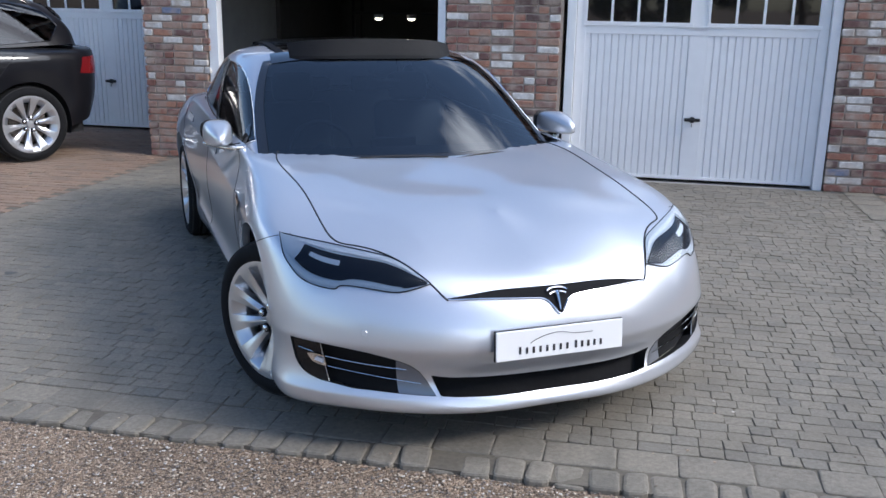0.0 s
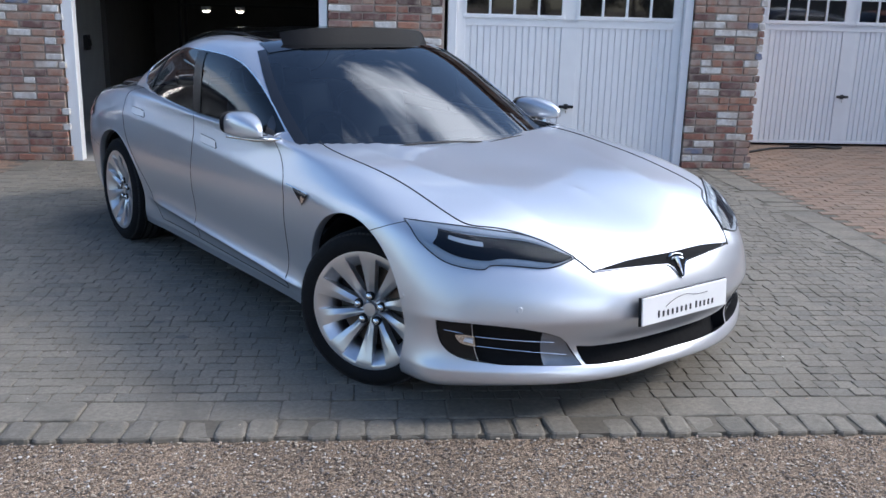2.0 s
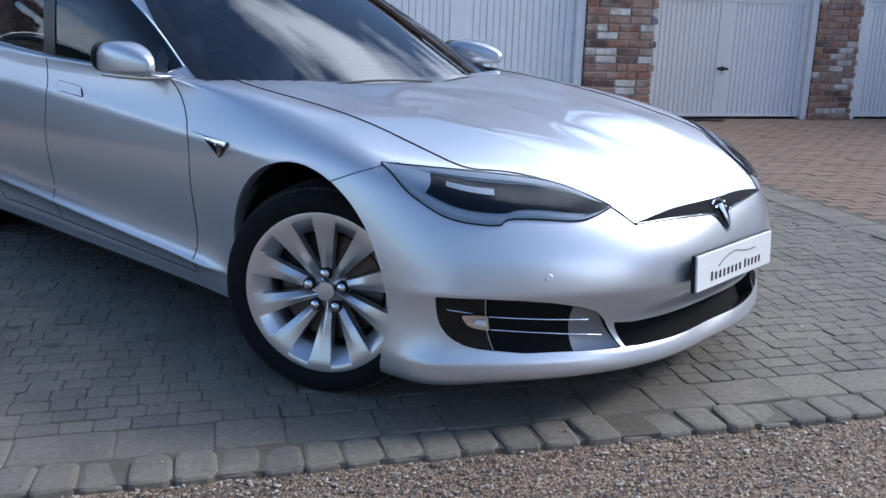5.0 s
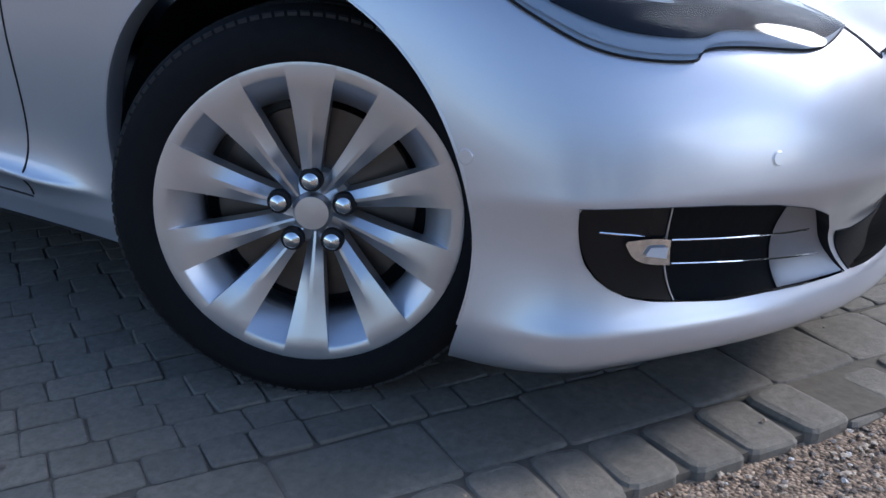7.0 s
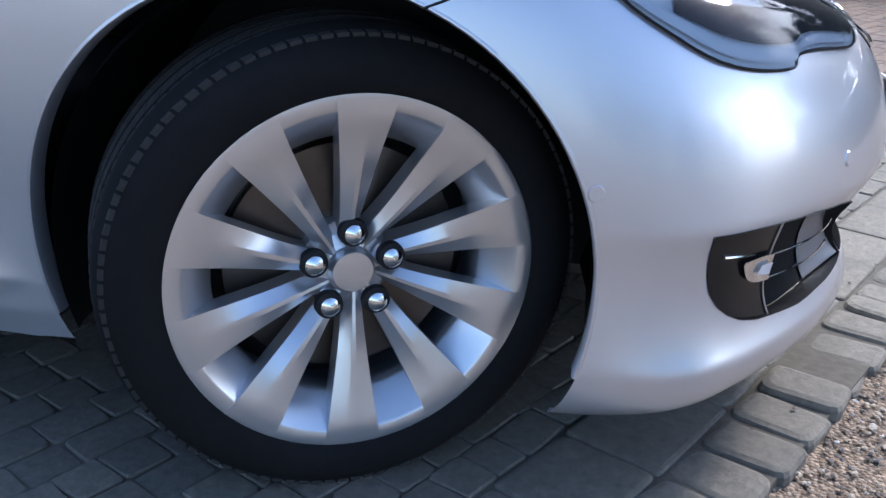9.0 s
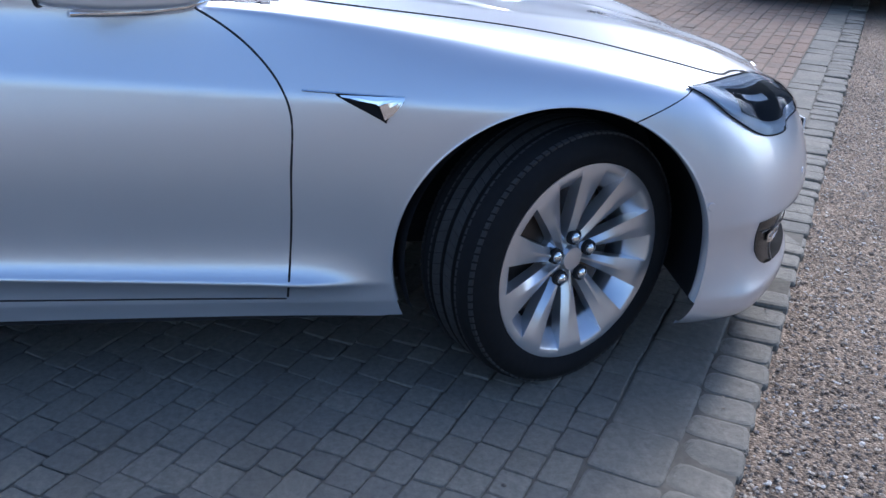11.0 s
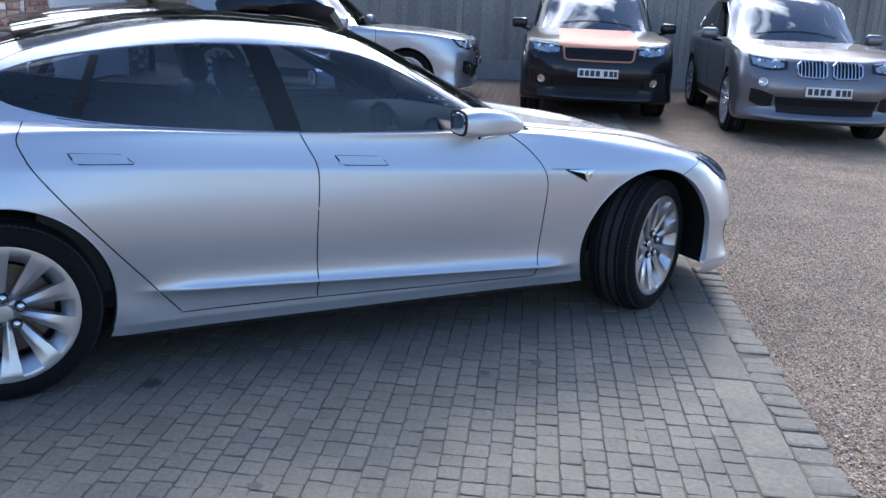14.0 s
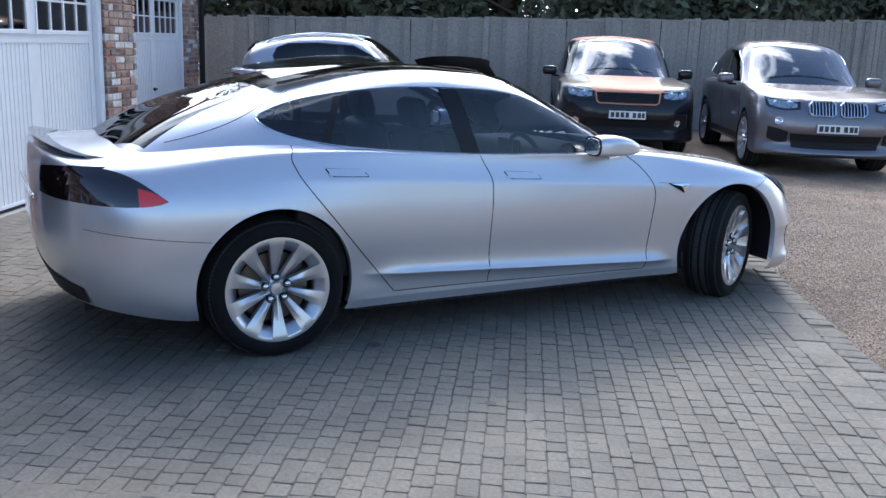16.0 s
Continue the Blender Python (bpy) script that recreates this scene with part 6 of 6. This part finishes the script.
def evergreen(seed, h, spread):
    """Trunk with limbs and an uneven crown of small leaf blades, hanging low."""
    rnd = random.Random(seed)
    tree = thing("tree", "dark evergreen tree with a dense uneven crown behind the fence", "tree", group="evergreens round the yard")
    bm = bmesh.new()
    pts = [Vector((rnd.gauss(0, .08) * i, rnd.gauss(0, .08) * i, h * i / 6)) for i in range(7)]
    tube(bm, pts, [0.17 * (1 - i / 7.5) for i in range(7)], 9)
    tips = []
    for i in range(16):
        z = h * rnd.uniform(.16, .92)
        a = rnd.uniform(0, 6.28)
        ln = spread * (1.05 - z / h * .6) * rnd.uniform(.6, 1.0)
        base = pts[min(6, int(z / h * 6))].copy()
        base.z = z
        branch(bm, rnd, base, Vector((math.cos(a), math.sin(a), .25)), ln, .05, 1, tips, 2, 0.03)
    smooth(part("trunk", bm, BARK, tree), 60)
    C = np.array([tuple(t) for t in tips])
    R = np.array([rnd.uniform(.35, .75) for _ in tips]) * spread / 2.2
    me = leaf_cloud(C, R, 9000, 0.105, seed)
    me.materials.append(LEAF)
    crown = new("crown", me)
    crown.parent = tree
    return tree


def bare_tree(seed, h):
    rnd = random.Random(seed)
    tree = thing("tree", "bare leafless tree at the edge of the yard", "tree", group="bare trees round the yard")
    bm = bmesh.new()
    tips = []
    tube(bm, [(0, 0, -.1), (.03, .02, h * .2), (0, .05, h * .36)], [.2, .16, .13], 9)
    for i in range(6):
        a = i * 1.05 + rnd.uniform(-.3, .3)
        branch(bm, rnd, Vector((0, .04, h * (.22 + .026 * i))), Vector((math.cos(a) * .7, math.sin(a) * .7, .9)), h * .42, .075, 3, tips, 2)
    smooth(part("trunk", bm, BARK, tree), 60)
    return tree


kinds = [evergreen(41 + k, 6.2 + .7 * k, 2.2 + .12 * k) for k in range(3)]
tr = random.Random(5)
spots = [(18.4 + tr.uniform(-.3, 1.2), v + tr.uniform(-.3, .3)) for v in np.arange(-15, 9.5, 1.55)]
spots += [(23.0 + tr.uniform(-.8, .8), v + tr.uniform(-.5, .5)) for v in np.arange(-6, 12, 2.6)]
spots += [(u + tr.uniform(-.6, .6), -36 + tr.uniform(-1, 1)) for u in np.arange(-14, 15, 4.6)]
for i, (u, v) in enumerate(spots):
    m = G @ pose(u, v, -0.05, 0, 0, tr.uniform(0, 360)) @ Matrix.Scale(tr.uniform(.85, 1.15), 4)
    if i < 3:
        kinds[i].matrix_world = m
    else:
        copy_thing(kinds[i % 3], m)
bare = bare_tree(9, 7.5)
bare.matrix_world = G @ pose(-24, -12, -.05)
copy_thing(bare, G @ pose(-27, 3.5, -.05, 0, 0, 130))

# low building whose flat roof edge shows over the fence
shed = thing("outbuilding", "low building with a pale grey flat roof edge beyond the fence", "building", G @ pose(20.0, -10.2, 0))
part("wall", boxed(0.2, 6.0, -4.2, 3.0, -0.1, 2.55), CONCRETE, shed)
part("roof", boxed(-0.1, 6.3, -4.5, 3.3, 2.60, 2.78, 0.02), CONCRETE, shed, "pale grey roof edge")
part("fascia", boxed(-0.13, -0.10, -4.5, 3.3, 2.54, 2.66, 0.006), WHITE, shed, "white fascia board")


# ---- inside the open garage ----
m, n, l, b = mat("lamp_glow")
b.inputs["Emission Color"].default_value = (1.0, 0.86, 0.6, 1)
b.inputs["Emission Strength"].default_value = 7.0
BRIGHT_GLOW = m


# reflected lights deep in the garage, built as small glowing lamps
def glow_spot(u, v, z, w, d):
    t = thing("shelf_lamp", "small lit lamp under a shelf in the dark garage", "lamp", G @ pose(u, v, z), group="garage shelf lamps")
    part("housing", lathe_up([(0.0, 0.05), (w * 1.25, 0.05), (w * 1.25, 0.0), (w, -0.004)], 24), WHITE, t)
    part("diffuser", lathe_up([(w, -0.003), (w * .9, -0.02), (w * .5, -0.032), (0.0, -0.036)], 24), BRIGHT_GLOW, t, "glowing diffuser")


def lathe_up(profile, n):
    bm = lathe([(r, -z) for r, z in profile], n)
    bm.transform(Matrix.Rotation(radians(90), 4, "Y"))
    return bm


for u, v, z in ((-2.24, 8.0, 1.44), (-1.80, 8.2, 1.44)):
    glow_spot(u, v, z, 0.055, 0.1)

sw_box = thing("switch_box", "small dark switch box on the pale inner wall", "switch box", G @ pose(-3.362, 6.1, 1.05))
part("box_body", boxed(0.0, 0.05, -0.07, 0.07, -0.09, 0.09, 0.008), MATT_BLACK, sw_box)
part("switch", boxed(0.05, 0.07, -0.03, 0.03, -0.04, 0.04, 0.006), GLOSS_BLACK, sw_box)
# rack added to hang the two glowing spots from
rack = thing("shelf_rack", "dark storage rack at the back of the garage", "shelf", G @ pose(-2.6, 7.85, 0))
for x in (0, 1.9):
    for y in (0, 0.42):
        part("upright", boxed(x, x + .04, y, y + .04, 0, 1.9), MATT_BLACK, rack)
for z in (0.3, 0.9, 1.49):
    part("shelf", boxed(0, 1.94, 0, .46, z, z + .03), CABIN, rack)

# dark upright strip at the end of the wing, built as a pipe
pipe = thing("downpipe", "black plastic downpipe at the corner of the brick wing", "downpipe", G @ pose(WING_END + 0.09, WING_V - 0.02, 0))
pb = bmesh.new()
tube(pb, [(0, 0, 0.0), (0, 0, 2.45), (0, 0.06, 2.62), (0, 0.06, 2.72)], 0.055, 12)
smooth(part("pipe", pb, MATT_BLACK, pipe), 50)
for z in (0.5, 1.6, 2.3):
    part("bracket", lathe_up([(0.062, z - 0.02), (0.066, z - 0.02), (0.066, z + 0.02), (0.062, z + 0.02)], 14), MATT_BLACK, pipe)

# hose before the wing door
hose = bmesh.new()
hp = [(4.12, 4.86, .016), (4.30, 4.83, .016), (4.52, 4.95, .016), (4.80, 5.17, .016), (5.05, 5.28, .016), (5.38, 5.30, .016), (5.60, 5.40, .016), (5.85, 5.42, .016), (5.70, 5.30, .018), (5.42, 5.34, .03), (5.2, 5.42, .018)]
tube(hose, [tuple(q) for q in spline(np.array(hp), 90)], 0.013, 7)
hose_ob = smooth(part("hose", hose, MATT_BLACK), 60)
hose_ob.matrix_world = G
tagged(hose_ob, "black rubber hose lying on the paving before a garage door", "hose")

# dark stains on the paving
def stain(u, v, r, seed):
    rs = random.Random(seed)
    bm = bmesh.new()
    ring = [bm.verts.new((u + r * rs.uniform(.55, 1.15) * math.cos(a), v + r * .8 * rs.uniform(.55, 1.15) * math.sin(a), 0.0042)) for a in np.linspace(0, 2 * math.pi, 15)[:-1]]
    bm.faces.new(ring)
    ob = part("stain", bm, SPOT)
    ob.matrix_world = G
    tagged(ob, "dark oil spot on the grey setts", "stain", "oil spots on the drive")


SPOT = plain("oil_spot", (0.07, 0.066, 0.06), 0.6, 0, 0.4, 60, 0.3)
for k, (u, v, r) in enumerate(((-2.045, -.338, .035), (-2.175, -.507, .045), (-1.372, .285, .05), (-1.0, -1.0, .03), (-0.85, -1.22, .04))):
    stain(u, v, r, 60 + k)


# ---- pebbles ----
def pebbles(name, u0, u1, v0, v1, count, smin, smax, seed, parent, label, z0, keep=None):
    rs = np.random.RandomState(seed)
    c = np.stack([rs.uniform(u0, u1, count), rs.uniform(v0, v1, count)], 1)
    if keep is not None:
        c = c[keep(c, rs)]
    n = len(c)
    o = np.array([(1, 0, 0), (-1, 0, 0), (0, 1, 0), (0, -1, 0), (0, 0, 1), (0, 0, -1), (.62, .62, .5), (-.62, .62, .5), (-.62, -.62, .5), (.62, -.62, .5)])
    tri = np.array([(6, 4, 7), (7, 4, 8), (8, 4, 9), (9, 4, 6), (0, 2, 6), (2, 7, 6), (2, 1, 7), (1, 8, 7), (1, 3, 8), (3, 9, 8), (3, 0, 9), (0, 6, 9)])
    s = rs.uniform(smin, smax, (n, 1, 1)) * rs.uniform(.65, 1.25, (n, 1, 3)) * np.array([1, 1, .62])
    a = rs.uniform(0, 6.28, n)
    R = np.zeros((n, 3, 3))
    R[:, 0, 0], R[:, 0, 1], R[:, 1, 0], R[:, 1, 1], R[:, 2, 2] = np.cos(a), -np.sin(a), np.sin(a), np.cos(a), 1
    V = np.einsum("nij,nkj->nki", R, o[None] * s * rs.uniform(.8, 1.2, (n, 10, 1)))
    V[..., 0] += c[:, None, 0]
    V[..., 1] += c[:, None, 1]
    V[..., 2] += z0 + rs.uniform(-.003, .004, (n, 1))
    F = (tri[None] + 10 * np.arange(n)[:, None, None]).reshape(-1, 3)
    me = bpy.data.meshes.new(name)
    me.from_pydata(V.reshape(-1, 3).tolist(), [], F.tolist())
    me.materials.append(PEBBLE)
    ob = new(name, me)
    ob.matrix_world = G
    return tagged(ob, label, "gravel", kind="stuff")


PEBBLE = pieces("pebble_stone", [(0.0, (0.16, 0.125, 0.10)), (0.25, (0.33, 0.25, 0.18)), (0.5, (0.46, 0.38, 0.29)), (0.72, (0.22, 0.19, 0.17)), (0.9, (0.55, 0.51, 0.46))], 0.8, 90, 0.3, 0.15)
def thin_out(c, rs):
    fade = np.clip((6.5 - c[:, 0]) / 3.4, 0, 1) * np.clip((c[:, 1] + 5.6) / 2.6, 0, 1) * np.clip((c[:, 0] + 4.6) / 1.2, 0, 1)
    return rs.uniform(size=len(c)) < fade


pebbles("pebbles", -4.6, 6.5, -5.6, KERB_V - 0.005, 130000, .0032, .0072, 4, None, "loose brown and grey pea gravel along the kerb", -0.018, thin_out)
pebbles("stray_pebbles", -3.2, 3.6, KERB_V, -1.2, 260, .003, .007, 6, None, "stray pebbles scattered over the kerb setts", 0.004, lambda c, rs: rs.uniform(size=len(c)) < np.exp(-(c[:, 1] - KERB_V) / .35))


# ---- paving, brickwork, fence: single pieces ----
def slab_mesh(name, lx, ly, h, chamfer, seed, wob=0.003, worn=0.0, round_edge=False):
    """A block with a chamfered or rounded, slightly uneven top; its origin is the middle of the top face."""
    rnd = random.Random(seed)
    bm = bmesh.new()
    c = chamfer
    lo, mid, shoulder, top = [], [], [], []
    for sx, sy in ((-1, -1), (1, -1), (1, 1), (-1, 1)):
        dx, dy = rnd.uniform(-wob, wob), rnd.uniform(-wob, wob)
        dz = rnd.uniform(-wob, wob) * 0.4
        q = worn * rnd.uniform(0.6, 1.4)
        if worn:
            cut = ((q, 0), (0.3 * q, 0.3 * q), (0, q)) if sx * sy < 0 else ((0, q), (0.3 * q, 0.3 * q), (q, 0))
        else:
            cut = ((0, 0),)
        for ex, ey in cut:
            x, y = sx * (lx / 2 - ex), sy * (ly / 2 - ey)
            lo.append(bm.verts.new((x + dx, y + dy, -h)))
            mid.append(bm.verts.new((x + dx, y + dy, -c)))
            t = 1.5 if round_edge else 1.0
            top.append(bm.verts.new((x * (1 - 2 * t * c / lx) + dx, y * (1 - 2 * t * c / ly) + dy, dz)))
            if round_edge:
                shoulder.append(bm.verts.new((x * (1 - 0.8 * c / lx) + dx, y * (1 - 0.8 * c / ly) + dy, dz * 0.7 - 0.3 * c)))
    n = len(lo)
    for a, b in (((lo, mid), (mid, shoulder), (shoulder, top)) if round_edge else ((lo, mid), (mid, top))):
        for i in range(n):
            bm.faces.new((a[i], a[(i + 1) % n], b[(i + 1) % n], b[i]))
    bm.faces.new(top)
    me = bpy.data.meshes.new(name)
    bm.to_mesh(me)
    bm.free()
    return me


class Joined:
    """Gathers many pieces into one mesh."""

    def __init__(self):
        self.V, self.F = [], []

    def add(self, me, m):
        k = len(self.V)
        self.V += [tuple(m @ v.co) for v in me.vertices]
        self.F += [[i + k for i in p.vertices] for p in me.polygons]

    def make(self, name, material, parent, label):
        me = bpy.data.meshes.new(name)
        me.from_pydata(self.V, [], self.F)
        me.materials.append(material)
        ob = new(name, me)
        ob.parent = parent
        return tagged(ob, label, kind="stuff")


def piece(name, me, material, parent, m):
    if not me.materials:
        me.materials.append(material)
    ob = new(name, me)
    ob.parent = parent
    ob.matrix_basis = m
    return ob


rnd = random.Random(7)
ROW = 0.0812
sizes = [0.078, 0.086, 0.094, 0.104, 0.116, 0.13]
sett_me = [[slab_mesh("sett", s - 0.0028, ROW - 0.0032, 0.06, 0.0026, 10 * k + j, 0.0026, 0.008) for j in range(3)] for k, s in enumerate(sizes)]
rest = Joined()
v = FIELD_V + ROW / 2
single = 0
while v < WALL_V + 0.02:
    u = DRIVE_L - rnd.uniform(0, 0.1)
    while u < DRIVE_R:
        k = rnd.choices(range(6), (3, 4, 4, 3, 2, 1))[0]
        if u + sizes[k] > DRIVE_R + 0.03:
            break
        m = pose(u + sizes[k] / 2, v + rnd.uniform(-.0012, .0012), rnd.gauss(0, 0.0011), rnd.gauss(0, 0.4), rnd.gauss(0, 0.4), rnd.gauss(0, 0.6))
        me = rnd.choice(sett_me[k])
        if -2.7 < u < -1.05 and v < -0.55 and single < 300:
            piece("sett", me, SETT, drive, m)
            single += 1
        else:
            rest.add(me, m)
        u += sizes[k]
    v += ROW
rest.make("setts", SETT, drive, "weathered grey paving setts in running rows")

# kerb: an outer row of small setts and a row of broader blocks behind
kerb_rest = Joined()
u = -9.0
kerb_me = [slab_mesh("kerb_sett", w - 0.005, 0.150, 0.09, 0.010, 90 + k, 0.006, 0.020, True) for k, w in enumerate((0.095, 0.105, 0.115, 0.125))]
kw = (0.095, 0.105, 0.115, 0.125)
while u < 12:
    k = rnd.randrange(4)
    m = pose(u + kw[k] / 2, (KERB_V + MID_V) / 2 + rnd.uniform(-.004, .004), rnd.gauss(0.002, 0.004), rnd.gauss(0, 1.4), rnd.gauss(0, 1.4), rnd.gauss(0, 2.6))
    piece("kerb_sett", kerb_me[k], KERB, drive, m) if -3.2 < u < 3.6 else kerb_rest.add(kerb_me[k], m)
    u += kw[k]
u = -9.0
mid_w = (0.17, 0.20, 0.23, 0.27)
mid_me = [slab_mesh("border_block", w - 0.004, 0.175, 0.08, 0.006, 120 + k, 0.004, 0.016, True) for k, w in enumerate(mid_w)]
while u < 12:
    k = rnd.randrange(4)
    m = pose(u + mid_w[k] / 2, (MID_V + FIELD_V) / 2, rnd.gauss(0.001, 0.002), rnd.gauss(0, .5), rnd.gauss(0, .5), rnd.gauss(0, .4))
    piece("border_block", mid_me[k], KERB, drive, m) if -3.2 < u < 3.6 else kerb_rest.add(mid_me[k], m)
    u += mid_w[k]
for u0 in (DRIVE_L - 0.16, DRIVE_R + 0.16):
    v = FIELD_V
    while v < WALL_V - 0.05:
        k = rnd.randrange(4)
        m = pose(u0, v + mid_w[k] / 2, rnd.gauss(0.001, 0.002), 0, 0, 90) @ pose(0, 0, 0)
        kerb_rest.add(mid_me[k], m @ Matrix.Diagonal((1, 1.6, 1, 1)))
        v += mid_w[k]
kerb_rest.make("border_blocks", KERB, drive, "grey border blocks along the edges of the drive")
brown = Joined()
pav_me = [slab_mesh("paver", 0.194, 0.094, 0.06, 0.005, 200 + k, 0.002) for k in range(4)]
for u0, u1, v0, v1 in ((-9.0, DRIVE_L - 0.32, FIELD_V, WING_V), (DRIVE_R + 0.32, 12.0, FIELD_V, WING_V)):
    v, k = v0, 0
    while v < v1:
        u = u0 + (0.1 if k % 2 else 0)
        while u < u1 - 0.1:
            if not (v > WALL_V - 0.1 and -3.62 < u < 4.01):
                brown.add(rnd.choice(pav_me), pose(u + 0.1, v + 0.05, rnd.gauss(0, 0.0015), rnd.gauss(0, .4), rnd.gauss(0, .4), rnd.gauss(0, .5)))
            u += 0.2
        v += 0.1
        k += 1
brown.make("pavers", RED_PAVE, drive, "brown block pavers before the wings")

# brickwork
brick_me = {}
for ln in (0.215, 0.1025, 0.15, 0.07):
    brick_me[ln] = []
    for j in range(4):
        me = slab_mesh("brick", ln - 0.004, 0.0615, 0.03, 0.005, 300 + j + int(ln * 1000), 0.0035, 0.010)
        me.transform(Matrix.Rotation(radians(90), 4, "X"))
        brick_me[ln].append(me)


def lay(u0, u1, z0, z1, v, parent, single, joined, along=None):
    """Running-bond courses on a front face; along: a matrix that turns the face to another wall."""
    n = 0
    z = z0
    while z < z1 - 0.02:
        u = u0
        while u < u1 - 0.03:
            left = u1 - u
            ln = 0.1025 if (u == u0 and n % 2) else (0.215 if rnd.random() < 0.8 else 0.1025)
            if ln > left:
                ln = max([q for q in brick_me if q <= left + 0.004] or [0.07])
            m = pose(u + ln / 2, v - rnd.uniform(0, 0.004), z + 0.0345, rnd.gauss(0, .4), rnd.gauss(0, .5), rnd.gauss(0, .4))
            m = along @ m if along else m
            me = rnd.choice(brick_me[ln])
            if single and z < 1.75:
                piece("brick", me, BRICK, parent, m)
            else:
                joined.add(me, m)
            u += ln + 0.010
        z += 0.075
        n += 1


upper = Joined()
for u0, u1 in ((-3.62, -2.90), (-0.36, 0.79), (3.29, 4.01)):
    lay(u0, u1, 0.0, 2.6, WALL_V, wall_front, True, upper)
for u0, u1 in ((-2.90, -0.36), (0.79, 3.29)):
    lay(u0, u1, 2.20, 2.6, WALL_V, wall_front, False, upper)
side_l = Matrix.Translation((-3.62, WALL_V, 0)) @ Matrix.Rotation(radians(-90), 4, "Z")
lay(-1.75, 0, 0.0, 2.6, 0.0, wall_front, False, upper, side_l)
side_r = Matrix.Translation((4.01, WALL_V, 0)) @ Matrix.Rotation(radians(90), 4, "Z")
lay(0, 1.75, 0.0, 2.6, 0.0, wall_front, False, upper, side_r)
upper.make("bricks", BRICK, wall_front, "reclaimed bricks, some painted white")
wing_bricks = Joined()
for u0, u1 in ((-9.0, -6.4), (-3.92, -3.62), (4.01, 4.66), (7.13, 7.75), (10.15, WING_END)):
    lay(u0, u1, 0.0, 2.6, WING_V, wall_wings, False, wing_bricks)
for u0, u1 in ((-6.4, -3.92), (4.66, 7.13), (7.75, 10.15)):
    lay(u0, u1, 2.20, 2.6, WING_V, wall_wings, False, wing_bricks)
wing_bricks.make("bricks", BRICK, wall_wings, "reclaimed bricks, some painted white")

# fence of upright feather-edged boards
FENCE_U = 13.1
fence = thing("fence", "weathered upright timber board fence on concrete gravel boards", "fence", G @ pose(FENCE_U, 0, 0))
board_me = []
for k in range(5):
    bm = bmesh.new()
    w = 0.118
    h = 1.72 + 0.012 * k
    a = [bm.verts.new(p) for p in ((0, -w / 2, 0.22), (-0.020, w / 2, 0.22), (0.012, w / 2, 0.22), (0.012, -w / 2, 0.22))]
    b = [bm.verts.new((p.co.x, p.co.y, 0.22 + h)) for p in a]
    for i in range(4):
        bm.faces.new((a[i], a[(i + 1) % 4], b[(i + 1) % 4], b[i]))
    bm.faces.new(b)
    me = bpy.data.meshes.new("board")
    bm.to_mesh(me)
    bm.free()
    board_me.append(me)
v = -14.0
while v < 6.2:
    m = pose(rnd.gauss(0, .002), v, 0.07 - 0.024 * v + rnd.gauss(0, 0.004), rnd.gauss(0, .25), 0, rnd.gauss(0, .8))
    piece("board", rnd.choice(board_me), TIMBER, fence, m)
    v += 0.108
v = -14.0
while v < 6.2:
    part("post", boxed(-0.06, 0.05, v - 0.055, v + 0.055, -0.1, 2.06 - 0.024 * v, 0.008), TIMBER, fence)
    part("gravel_board", boxed(-0.03, 0.02, v + 0.055, v + 2.345, -0.1, 0.29 - 0.024 * v, 0.006), CONCRETE, fence)
    part("cap_rail", boxed(-0.025, 0.03, v + 0.055, v + 2.345, 2.00 - 0.024 * (v + 1.2), 2.03 - 0.024 * (v + 1.2), 0.004), TIMBER, fence)
    v += 2.4
